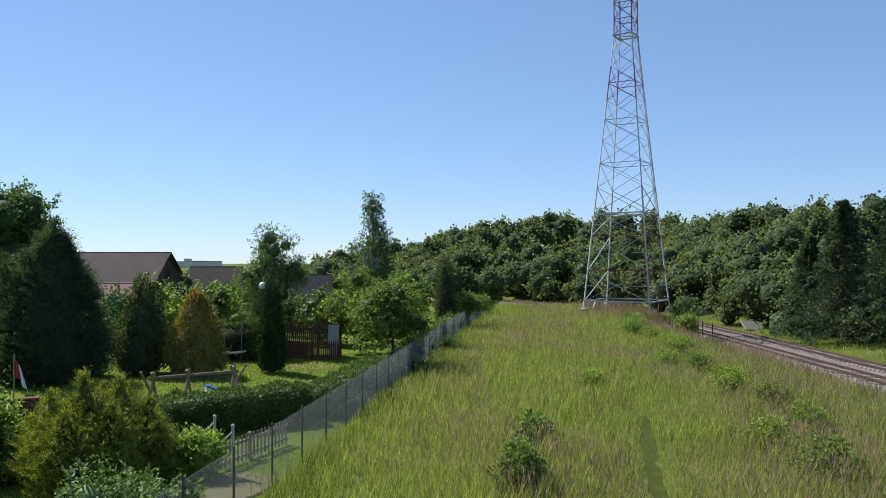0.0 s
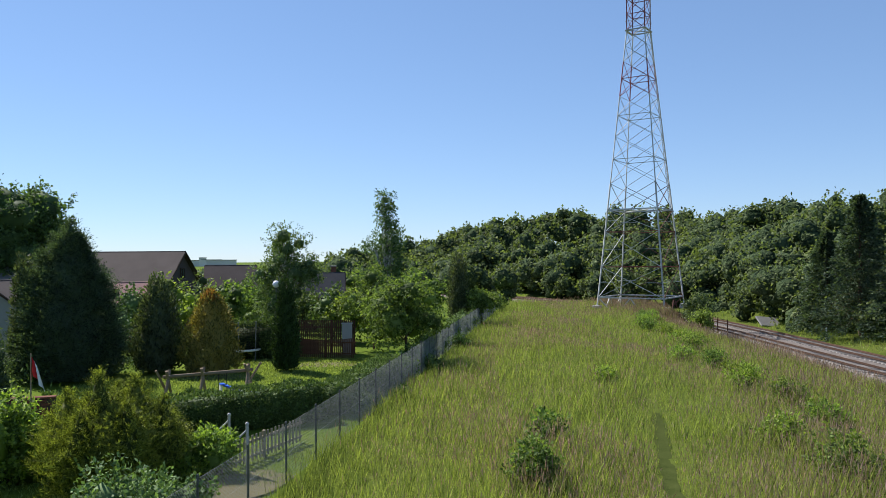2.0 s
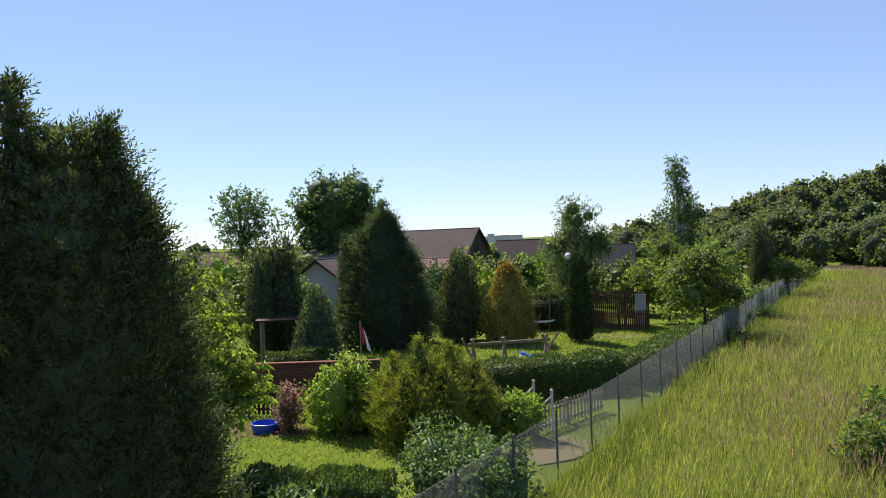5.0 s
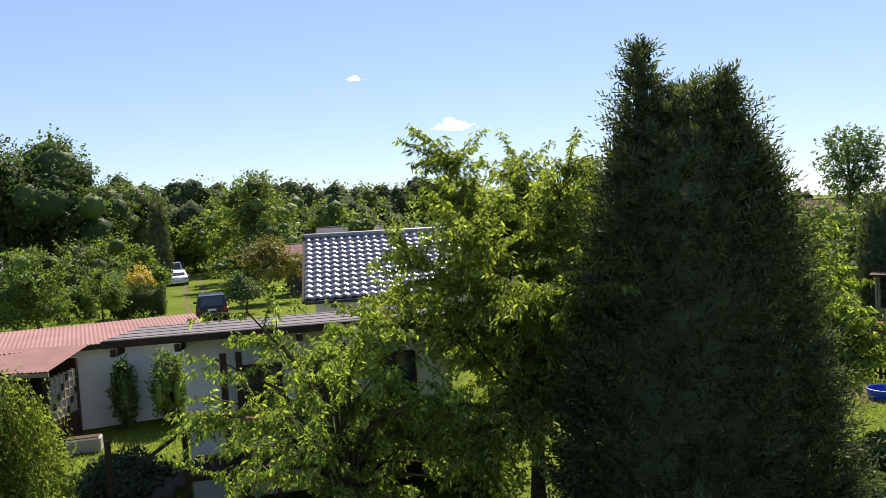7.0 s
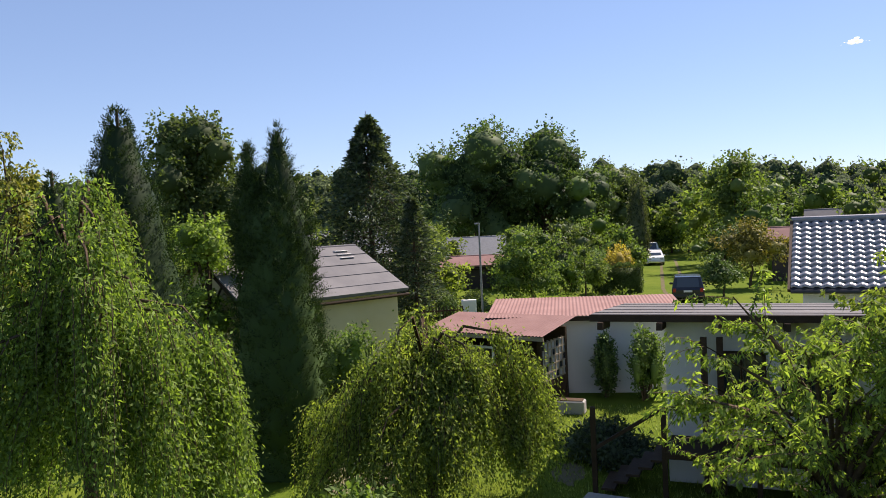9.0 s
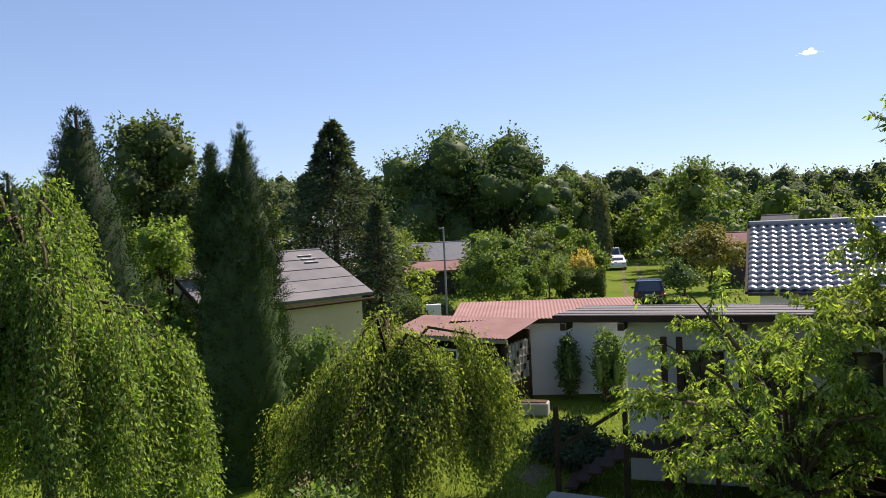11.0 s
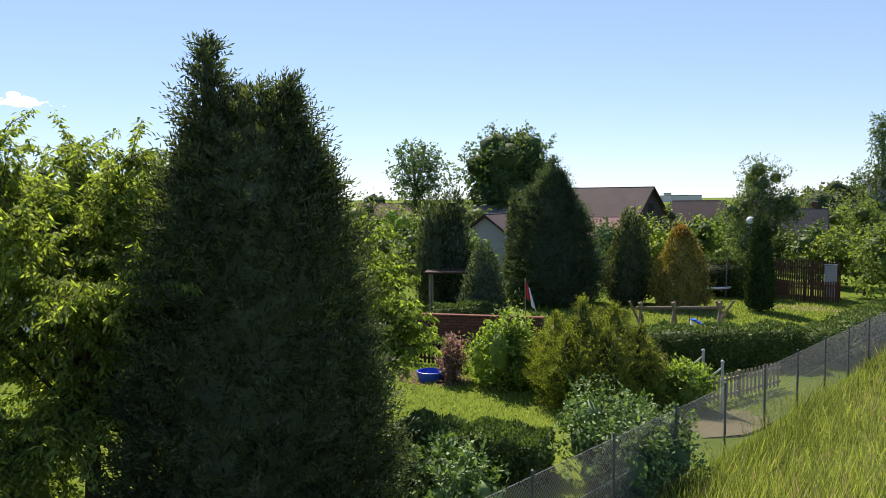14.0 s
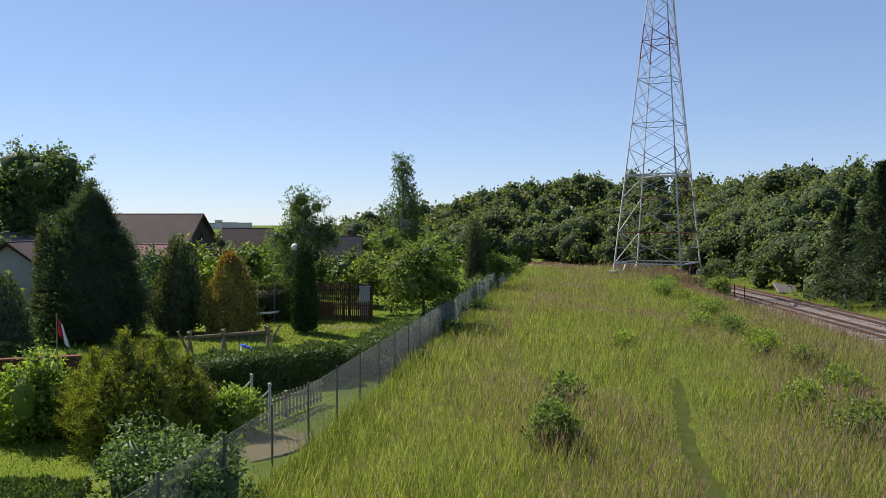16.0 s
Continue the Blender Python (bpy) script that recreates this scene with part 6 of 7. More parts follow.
broadleaf((24.2, 77.0, float(height(np.array([24.2]), np.array([77.0]))[0])), 0.0, 3.6, 1.5, 3600, 0.17, LEAF_WEEP, 321, "bright green sapling by the path", name="sapling", nclump=9)


# ---- far woods ----
def canopy_mat(name, dark, light):
    """Closed leafy canopy far off: leaf clumps as relief, the shade between them as dark colour."""
    m, n, l, b = base_mat(name)
    tc = n.new("ShaderNodeTexCoord")
    fine, mid = n.new("ShaderNodeTexNoise"), n.new("ShaderNodeTexNoise")
    for x, sc, d in ((fine, 2.4, 6), (mid, 0.4, 3)):
        x.inputs["Scale"].default_value, x.inputs["Detail"].default_value = sc, d
        l.new(tc.outputs["Object"], x.inputs["Vector"])
    add = n.new("ShaderNodeMath")
    add.operation = "MULTIPLY_ADD"
    add.inputs[1].default_value = 0.6
    half = n.new("ShaderNodeMath")
    half.operation = "MULTIPLY"
    half.inputs[1].default_value = 0.4
    l.new(mid.outputs["Fac"], half.inputs[0])
    l.new(fine.outputs["Fac"], add.inputs[0])
    l.new(half.outputs[0], add.inputs[2])
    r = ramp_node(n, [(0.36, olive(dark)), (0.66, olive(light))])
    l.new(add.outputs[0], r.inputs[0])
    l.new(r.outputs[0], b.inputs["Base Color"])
    b.inputs["Roughness"].default_value, b.inputs["Specular IOR Level"].default_value = 0.9, 0.05
    bp = n.new("ShaderNodeBump")
    bp.inputs["Strength"].default_value, bp.inputs["Distance"].default_value = 1.0, 0.75
    l.new(fine.outputs["Fac"], bp.inputs["Height"])
    l.new(bp.outputs[0], b.inputs["Normal"])
    return m


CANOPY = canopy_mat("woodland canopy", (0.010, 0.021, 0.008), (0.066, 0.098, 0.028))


def far_woods(name, trees, per, leaf, mat, seed, label):
    """Wooded slopes: crowns (x, y, top, radius, height) of many leaf clumps in one object."""
    rng = np.random.default_rng(seed)
    P, D, S, CV, CF, o = [], [], [], [], [], 0
    for x, y, top_z, r, h in trees:
        cl = []
        for i in range(7):
            d = sphere_dirs(rng, 1)[0]
            q = 0.55 * rng.random() ** 0.4
            sz = rng.uniform(0.40, 0.60)
            cl.append((x + d[0] * q * r, y + d[1] * q * r, top_z - h * 0.5 + d[2] * q * h * 0.5, sz * r, sz * r, sz * h * 0.5))
        near = math.hypot(x, y) / 200.0
        m = int(per * (1.0 / near) ** 1.1)
        p, d = clump_points(rng, cl, m, 0.78, 0.5)
        up = d[:, 2] > -0.3
        p, d = p[up], d[up]
        P.append(p)
        D.append(d)
        S.append(np.full(len(p), leaf * near))
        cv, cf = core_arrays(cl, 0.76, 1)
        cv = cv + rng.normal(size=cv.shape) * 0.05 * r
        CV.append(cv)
        CF.append(cf + o)
        o += len(cv)
    P, D = np.concatenate(P), np.concatenate(D)
    S = np.concatenate(S)
    v, f = leaves(P, rng.normal(size=D.shape) * 0.8 + D * 0.4, S, S * 0.75, rng, 0.2, D + np.array([0, 0, 0.3]) + rng.normal(size=D.shape) * 0.5)
    n = len(v)
    CF = np.concatenate(CF)
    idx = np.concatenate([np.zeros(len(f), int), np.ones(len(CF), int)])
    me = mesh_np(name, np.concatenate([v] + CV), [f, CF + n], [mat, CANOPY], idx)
    me.polygons.foreach_set("use_smooth", idx.astype(bool))
    ob = new(name, me)
    return tagged(ob, label, "woods", kind="stuff")


def skyline(az):
    """How high the wooded hill stands against the sky, in metres over the eye at 230 m."""
    return float(np.interp(-az, [-6, 0, 5, 10, 18, 22, 27, 31, 36, 50], [3.0, 10.8, 15.2, 15.4, 15.6, 17.2, 18.8, 17.2, 16.8, 16.5]))


rw = np.random.default_rng(21)
_la = sorted((math.degrees(math.atan2(x, y)), math.hypot(x, y)) for x, y in LINE_NP[:, :2] if y > 60)
LINE_AZ, LINE_D = [a for a, d in _la], [d for a, d in _la]
TREES = []
for row in (0, 1, 2, 3, 4, 5, 6, 7, 7):
    D0 = 158 + row * 14
    az = 9.0
    while az > -50:
        share = (row + 0.6) / 7.6
        crown = rw.uniform(4.8, 7.8)
        top_z = EYE + (-1.5 + (skyline(az) + 1.5) * share) * D0 / 230 + rw.normal() * 1.3
        if top_z > EYE - 3 - row:
            dd = D0 + rw.normal() * 5
            if az < -9:
                dd = D0 * (1 - 0.36 * float(np.clip((-az - 9) / 14, 0, 1))) + rw.normal() * 4
                top_z = EYE + (top_z - EYE) * dd / D0
            p = spot(az, dd)
            if np.min(np.hypot(LINE_NP[:, 0] - p.x, LINE_NP[:, 1] - p.y)) > 7:
                TREES.append((p.x, p.y, top_z, crown * rw.uniform(0.75, 1.1), rw.uniform(10, 15)))
        az -= math.degrees(crown * 1.25 / D0)
# low edge of the woods, down to the track
for row in range(4):
    az = 6.0
    while az > -40:
        line_d = float(np.interp(-az, LINE_AZ, LINE_D))
        dd = line_d + 9 + 12 * float(np.clip((-az - 19) / 5, 0, 1)) + row * 8 + rw.normal() * 2
        r0 = rw.uniform(2.4, 4.2)
        p = spot(az, dd)
        if np.min(np.hypot(LINE_NP[:, 0] - p.x, LINE_NP[:, 1] - p.y)) > 6 + r0 * 0.5:
            g = float(height(np.array([p.x]), np.array([p.y]))[0])
            hh = rw.uniform(3.6, 5.4) + row * 1.5
            TREES.append((p.x, p.y, g + hh, r0, hh * 1.15))
        az -= math.degrees(r0 * 1.25 / dd)
far_woods("hill_woods", TREES, 570, 0.86, LEAF_WOODS, 22, "dense deciduous woods on the hillside behind the railway")
TREES = []
for row in range(3):
    D0 = 118 + row * 22
    az = 140.0
    while az > 6:
        h = float(np.interp(az, [6, 14, 20, 50, 62, 80, 95, 110, 125, 140], [-0.5, -0.8, -1.2, -0.3, 5.5, 8.0, 8.5, 10.0, 10.0, 10.0]))
        crown = rw.uniform(3.2, 5.6)
        p = spot(az, D0 + rw.normal() * 5)
        TREES.append((p.x, p.y, EYE + h * (0.75 + 0.25 * row) + rw.normal() * 0.9, crown, rw.uniform(8, 12)))
        az -= math.degrees(crown * 0.85 / D0)
far_woods("distant_woods", TREES, 190, 0.8, LEAF_WOODS, 23, "distant belt of mixed trees behind the allotments")
for i, (az, d, h, r) in enumerate(((-27.6, 94, 15.8, 5.6), (-30.6, 90, 15.2, 5.4), (-25.6, 100, 12.0, 4.6))):
    p = spot(az, d)
    spruce((p.x, p.y, -2.6), h, r, 15000, 0.42, LEAF_SPRUCE, 330 + i, "tall spruce beyond the railway", group="spruces beyond the railway")
broadleaf((45.5, 98.0, -2.7), 0.2, 8.6, 4.6, 11000, 0.26, LEAF_ELDER, 335, "wide pale willow beyond the railway", name="willow", nclump=18)


# ---- meadow grass ----
PATH = [(4.6, 12.0), (5.5, 19.7), (8.0, 31.0), (11.8, 46.5), (14.5, 60.2), (17.0, 75.0)]


def path_gap(x, y):
    px = np.interp(y, [p[1] for p in PATH], [p[0] for p in PATH])
    return np.abs(x - px)


def blades(name, mat, n, region, h, w, seed, label, lean=0.35, keep=None, head=False):
    rng = np.random.default_rng(seed)
    x0, x1, y0, y1 = region
    # denser near by: y by a power law
    u = rng.random(n)
    y = y0 * (y1 / y0) ** (u ** 1.15)
    x = x0 + (x1 - x0) * rng.random(n)
    ok = (x > fence_x(y) + 0.15) & (x < 23 + 0.02 * y) & (path_gap(x, y) > 0.22 * np.clip((34 - y) / 12, 0, 1))
    if keep is not None:
        ok &= keep(x, y, rng)
    x, y = x[ok], y[ok]
    z = height(x, y)
    m = len(x)
    big = np.sqrt(y / y0)                               # coarser tufts far off
    gap = path_gap(x, y)
    tall = h * rng.uniform(0.55, 1.25, m) * (0.8 + 0.35 * np.sin(x * 0.8 + np.sin(y * 0.5)) * np.sin(y * 0.31 + 1)) * np.clip((gap - 0.1) / 0.5, 0.25 + 0.5 * np.clip((y - 22) / 20, 0, 1), 1.0)
    a = rng.uniform(0, 2 * math.pi, m)
    ln = tall * lean * rng.uniform(0.2, 1.5, m)
    dx, dy = np.cos(a) * ln + 0.04 * tall, np.sin(a) * ln
    s = rng.uniform(0, 2 * math.pi, m)
    wx, wy = np.cos(s) * w * 0.5 * big, np.sin(s) * w * 0.5 * big
    if head:
        b = np.stack([x + dx * 0.6, y + dy * 0.6, z + tall * 0.8], 1)
        t = np.stack([x + dx, y + dy, z + tall * 1.15], 1)
        mid = (b + t) / 2
        side = np.stack([wx, wy, 0 * wx], 1)
        v = np.stack([b, mid + side, t, mid - side], 1).reshape(-1, 3)
        st_b = np.stack([x, y, z], 1)
        sd = np.stack([wx, wy, 0 * wx], 1) * 0.22
        v2 = np.stack([st_b - sd, st_b + sd, b + sd * 0.6, b - sd * 0.6], 1).reshape(-1, 3)
        v = np.concatenate([v, v2])
        f = np.arange(8 * m).reshape(-1, 4)
    else:
        base = np.stack([x, y, z - 0.02], 1)
        side = np.stack([wx, wy, 0 * wx], 1)
        mid = np.stack([x + dx * 0.50, y + dy * 0.50, z + tall * 0.54], 1)
        t = np.stack([x + dx, y + dy, z + tall], 1)
        v = np.stack([base - side, base + side, mid + side * 0.8, t], 1).reshape(-1, 3)
        f = np.arange(4 * m).reshape(-1, 4)
    ob = new(name, mesh_np(name, v, f, mat))
    return tagged(ob, label, "grass", kind="stuff")


blades("meadow_grass", GRASS, 180000, (-7, 28, 13.0, 125.0), 0.64, 0.013, 31, "tall uncut meadow grass")


def heads_keep(x, y, rng):
    return (rng.random(len(x)) < np.clip((x - fence_x(y) - 0.5) / 4.0, 0.1, 1)) & (rng.random(len(x)) < 0.25 + 0.75 * (np.sin(x * 0.35 - 0.6) * np.sin(y * 0.12 + 0.4) > -0.1))


blades("grass_seed_heads", GRASS_HEAD, 75000, (-6, 25, 13.0, 125.0), 0.80, 0.014, 32, "brownish seed heads of the meadow grass", 0.3, heads_keep, True)


# ---- things in the gardens ----
def picket_fence(a, b, h, pitch, w, mat, label, group="", rails=(0.25, 0.8), arch=0.0, name="picket_fence"):
    a, b = Vector((*a[:2], 0)), Vector((*b[:2], 0))
    L = (b - a).length
    ang = math.degrees(math.atan2(b.y - a.y, b.x - a.x))
    t = thing(name, a, label, "fence", group, ang)
    bm = bmesh.new()
    box(bm, 0, 0, h / 2, w, 0.022, h, None, 0.004)
    top_v = [v for v in bm.verts if v.co.z > h * 0.9]
    for v in top_v:
        v.co.z -= abs(v.co.x) * 0.8
    me = bpy.data.meshes.new("picket")
    bm.to_mesh(me)
    bm.free()
    me.materials.append(mat)
    n = int(L / pitch)
    for i in range(n):
        o = part_mesh("picket", me, t)
        k = i / max(1, n - 1)
        o.matrix_local = Matrix.Translation((i * pitch + pitch / 2, 0, 0.06)) @ Matrix.Diagonal((1, 1, 1 - arch * 4 * k * (1 - k), 1))
    for r in rails:
        part("rail", boxed(L, 0.04, 0.08, L / 2, 0.03, h * r), mat, t)
    for i in range(int(L / 2.2) + 1):
        part("post", boxed(0.1, 0.1, h + 0.05, min(i * 2.2, L), 0.08, h / 2, 0.01), mat, t)
    return t


picket_fence((-10.2, 47.2), (-6.1, 46.6), 1.25, 0.13, 0.085, RED_WOOD, "dark red brown picket fence in front of the gate", arch=0.1)
picket_fence((-10.2, 49.4), (-6.4, 49.0), 2.15, 0.13, 0.085, RED_WOOD, "tall dark red brown picket fence by the road")
picket_fence((-6.6, 21.4), (-5.1, 25.4), 0.8, 0.2, 0.09, PALE_WOOD, "pale weathered picket fence beside the mesh fence")
picket_fence(spot(38.4, 28.4), spot(33.2, 27.0), 0.95, 0.17, 0.1, DARK_WOOD, "dark wooden picket fence beside the paddling pool")
picket_fence(spot(101.0, 43.4), spot(98.0, 43.6), 1.0, 0.2, 0.05, DARK_WOOD, "low dark metal garden fence by the house")


def brick_wall():
    a, b = spot(38.2, 32.4), spot(27.0, 31.0)
    L = (b - a).length
    ang = math.degrees(math.atan2(b.y - a.y, b.x - a.x))
    t = thing("brick_wall", a, "low red brown brick garden wall with stepped end", "wall", "", ang)
    part("mortar", boxed(L, 0.2, 1.12, L / 2, 0, 0.56), MORTAR, t)
    part("coping", boxed(L + 0.06, 0.32, 0.07, L / 2, 0, 1.17, 0.015), BRICK, t)
    bm = bmesh.new()
    box(bm, 0, 0, 0, 0.37, 0.04, 0.105, None, 0.008)
    me = bpy.data.meshes.new("brick")
    bm.to_mesh(me)
    bm.free()
    me.materials.append(BRICK)
    for r in range(9):
        n = int(L / 0.39)
        for i in range(n):
            o = part_mesh("brick", me, t)
            o.matrix_local = pose(0.2 + i * 0.39 + (0.19 if r % 2 else 0.0), -0.105, 0.08 + r * 0.122)


brick_wall()


def paddling_pool():
    t = thing("paddling_pool", (-14.95, 20.3, 0), "small round blue plastic paddling pool with a pale rim", "paddling pool")
    bm = bmesh.new()
    prof = [(0.40, 0.0), (0.44, 0.14), (0.47, 0.28), (0.43, 0.28), (0.38, 0.04), (0.0, 0.03)]
    n = 28
    rings = [[bm.verts.new((r * math.cos(2 * math.pi * i / n), r * math.sin(2 * math.pi * i / n), z)) for i in range(n)] for r, z in prof[:-1]]
    for A, B in zip(rings, rings[1:]):
        for i in range(n):
            bm.faces.new((A[i], A[(i + 1) % n], B[(i + 1) % n], B[i]))
    bm.faces.new(rings[-1])
    part("basin", bm, BLUE_PLASTIC, t)
    bm = bmesh.new()
    for i in range(n):
        a0, a1 = 2 * math.pi * i / n, 2 * math.pi * (i + 1) / n
        bar(bm, (0.45 * math.cos(a0), 0.45 * math.sin(a0), 0.285), (0.45 * math.cos(a1), 0.45 * math.sin(a1), 0.285), 0.022, 6)
    part("rim", bm, BLUE_PLASTIC, t)


paddling_pool()
patch("bare_soil", (-15.0, 20.5), 1.4, 1.0, SOIL, 1, "bare garden soil round the paddling pool", "soil")
patch("bare_soil", (-7.4, 44.2), 2.1, 1.1, SAND, 2, "worn sandy patch in front of the gate", "soil")
patch("bare_soil", (-12.6, 39.6), 1.8, 0.9, SAND, 3, "worn sandy ground under the swing", "soil")
patch("bare_soil", (-5.6, 20.6), 1.0, 1.5, SAND, 4, "bare pale ground beside the mesh fence", "soil", -8)
patch("bare_soil", (-17.9, -5.6), 1.2, 1.0, SAND, 5, "bare reddish ground below the thuja", "soil")
patch("bare_soil", (-18.3, -0.7), 0.8, 0.35, SAND, 6, "worn patch in the lawn", "soil")


def globe_lamp(loc, h, r, label):
    t = thing("garden_lamp", loc, label, "lamp", "globe lamps")
    bm = bmesh.new()
    bar(bm, (0, 0, 0), (0, 0, h - r), 0.04, 8, 0.03)
    part("pole", bm, POST_STEEL, t)
    bm = bmesh.new()
    bmesh.ops.create_uvsphere(bm, u_segments=20, v_segments=12, radius=r, matrix=Matrix.Translation((0, 0, h)))
    for f in bm.faces:
        f.smooth = True
    part("globe", bm, GLOBE, t, "round white glass globe")
    bm = bmesh.new()
    bmesh.ops.create_cone(bm, cap_ends=True, segments=10, radius1=0.07, radius2=0.09, depth=0.08, matrix=Matrix.Translation((0, 0, h - r)))
    part("collar", bm, POST_STEEL, t)


globe_lamp(spot(13.0, 43.2), 4.72, 0.2, "globe lamp on a tall pole behind a cypress")
globe_lamp(spot(36.3, 27.3), 1.25, 0.11, "small globe lamp beside the picket fence")


def swing():
    a, b = Vector((-11.9, 31.5, 0)), Vector((-9.1, 33.4, 0))
    L = (b - a).length
    t = thing("garden_swing", a, "weathered log swing frame on the lawn", "swing", "", math.degrees(math.atan2(b.y - a.y, b.x - a.x)))
    H = 1.25
    bm = bmesh.new()
    bar(bm, (-0.2, 0, H), (L + 0.2, 0, H), 0.07, 8)
    part("beam", bm, LOG_WOOD, t)
    for x in (0.0, L * 0.42, L):
        for s in (-1, 1):
            bm = bmesh.new()
            bar(bm, (x + s * 0.32, s * 0.5, 0), (x - s * 0.10, -s * 0.16, H + 0.25), 0.065, 8)
            part("leg", bm, LOG_WOOD, t)
    for x0, x1 in ((L - 0.25, L + 0.55), (L + 0.5, L - 0.2), (0.3, -0.5)):
        bm = bmesh.new()
        bar(bm, (x0, 0.45, 0), (x1, -0.1, H + 0.3), 0.05, 8)
        part("leg", bm, LOG_WOOD, t)
    for x in (L * 0.62, L * 0.72):
        bm = bmesh.new()
        bar(bm, (x, 0, H), (x, 0, 0.38), 0.012, 5)
        part("rope", bm, DARK_WOOD, t)
    part("seat", boxed(0.5, 0.2, 0.04, L * 0.67, 0, 0.36, 0.01), DARK_WOOD, t)
    ch = thing("plastic_slide", (-9.5, 33.0, 0), "small blue and white plastic slide beside the swing", "slide", rz=30)
    bm = bmesh.new()
    for i in range(8):
        u = i / 8
        box(bm, -0.6 + 1.2 * u, 0, 0.75 - 0.65 * u, 0.2, 0.45, 0.04, None)
    part("chute", bm, BLUE_PLASTIC, ch)
    part("ladder", boxed(0.06, 0.38, 0.75, -0.66, 0, 0.375, 0.02), WHITE_PLASTIC, ch)
    part("board", boxed(0.9, 0.5, 0.05, 0.55, -0.1, 0.42, 0.01), WHITE_PLASTIC, ch)
    part("support", boxed(0.08, 0.4, 0.42, 0.6, -0.1, 0.21, 0.01), WHITE_PLASTIC, ch)


swing()


def trampoline():
    t = thing("trampoline", (-13.0, 46.6, 0), "round trampoline with a dark safety net", "trampoline")
    R = 1.0
    n = 24
    bm = bmesh.new()
    bmesh.ops.create_circle(bm, cap_ends=True, segments=n, radius=R * 0.85, matrix=Matrix.Translation((0, 0, 0.62)))
    part("mat", bm, NET_BLACK, t)
    bm = bmesh.new()
    for i in range(n):
        a0, a1 = 2 * math.pi * i / n, 2 * math.pi * (i + 1) / n
        bar(bm, (R * math.cos(a0), R * math.sin(a0), 0.62), (R * math.cos(a1), R * math.sin(a1), 0.62), 0.07, 6)
    part("rim", bm, WHITE_PLASTIC, t)
    for i in range(6):
        a = 2 * math.pi * (i + 0.5) / 6
        bm = bmesh.new()
        bar(bm, (R * math.cos(a), R * math.sin(a), 0), (R * 1.08 * math.cos(a), R * 1.08 * math.sin(a), 2.35), 0.03, 6)
        part("pole", bm, STEEL, t)
    bm = bmesh.new()
    for i in range(60):
        a = 2 * math.pi * i / 60
        bar(bm, (R * math.cos(a), R * math.sin(a), 0.65), (R * math.cos(a), R * math.sin(a), 2.2), 0.008, 3)
    for j in range(16):
        for i in range(n):
            a0, a1 = 2 * math.pi * i / n, 2 * math.pi * (i + 1) / n
            z = 0.7 + j * 0.1
            bar(bm, (R * math.cos(a0), R * math.sin(a0), z), (R * math.cos(a1), R * math.sin(a1), z), 0.008, 3)
    part("net", bm, NET_BLACK, t)


trampoline()
eb = thing("meter_cabinet", (-6.95, 48.7, 0), "pale grey meter cabinet beside the wooden gate", "cabinet")
part("body", boxed(0.62, 0.32, 1.25, 0, 0, 1.35, 0.02), GREY_WALL, eb)
part("plinth", boxed(0.56, 0.28, 0.75, 0, 0, 0.37, 0.01), CONCRETE, eb)
part("door", boxed(0.54, 0.02, 1.1, 0, -0.17, 1.36, 0.005), GREY_WALL, eb)
part("roof", boxed(0.7, 0.4, 0.05, 0, 0, 2.0, 0.01), GREY_WALL, eb)
eb2 = thing("meter_cabinet", spot(97.6, 46.0), "small white meter cabinet by the path", "cabinet", rz=97)
part("body", boxed(0.9, 0.4, 1.0, 0, 0, 0.6, 0.02), WHITE_WALL, eb2)
part("door", boxed(0.8, 0.02, 0.85, 0, -0.21, 0.6, 0.005), WHITE_WALL, eb2)


def pipe_brace(loc, rz):
    t = thing("clothes_post", loc, "pale steel corner post with a slanting brace", "post", "braced posts", rz)
    bm = bmesh.new()
    bar(bm, (0, 0, 0), (0, 0, 1.4), 0.04, 8)
    part("post", bm, TOWER_WHITE, t)
    bm = bmesh.new()
    bar(bm, (0, 0, 1.25), (-0.85, 0, 0.45), 0.025, 8)
    part("brace", bm, TOWER_WHITE, t)
    bm = bmesh.new()
    bmesh.ops.create_uvsphere(bm, u_segments=8, v_segments=6, radius=0.055, matrix=Matrix.Translation((0, 0, 1.41)))
    part("cap", bm, TOWER_WHITE, t)


pipe_brace((-5.9, 21.6, 0), 15)
pipe_brace((-6.8, 22.9, 0), 15)


def flag():
    t = thing("flag", (-13.3, 23.8, 0), "red and white cloth flag hanging limp on a pole", "flag")
    bm = bmesh.new()
    bar(bm, (0, 0, 0), (0, 0, 3.15), 0.02, 6)
    part("pole", bm, PALE_WOOD, t)
    # limp cloth: red fold above the white one, both hanging to a point
    for nm, u0, u1, mt in (("red_half", 0.0, 0.55, FLAG_RED), ("white_half", 0.5, 1.0, FLAG_WHITE)):
        V, F = [], []
        for i in range(9):
            u = u0 + (u1 - u0) * i / 8
            for j in range(9):
                w = j / 8
                x = 0.02 + 0.42 * u * (0.35 + 0.65 * w)
                z = 3.05 - 0.85 * w * (0.55 + 0.45 * u) - 0.25 * u
                V.append((x, 0.05 * math.sin(u * 14 + w * 2) * (0.3 + w), z))
        for i in range(8):
            for j in range(8):
                a = i * 9 + j
                F.append((a, a + 9, a + 10, a + 1))
        part_mesh(nm, mesh_np(nm, np.array(V), np.array(F), mt, smooth=True), t)


flag()


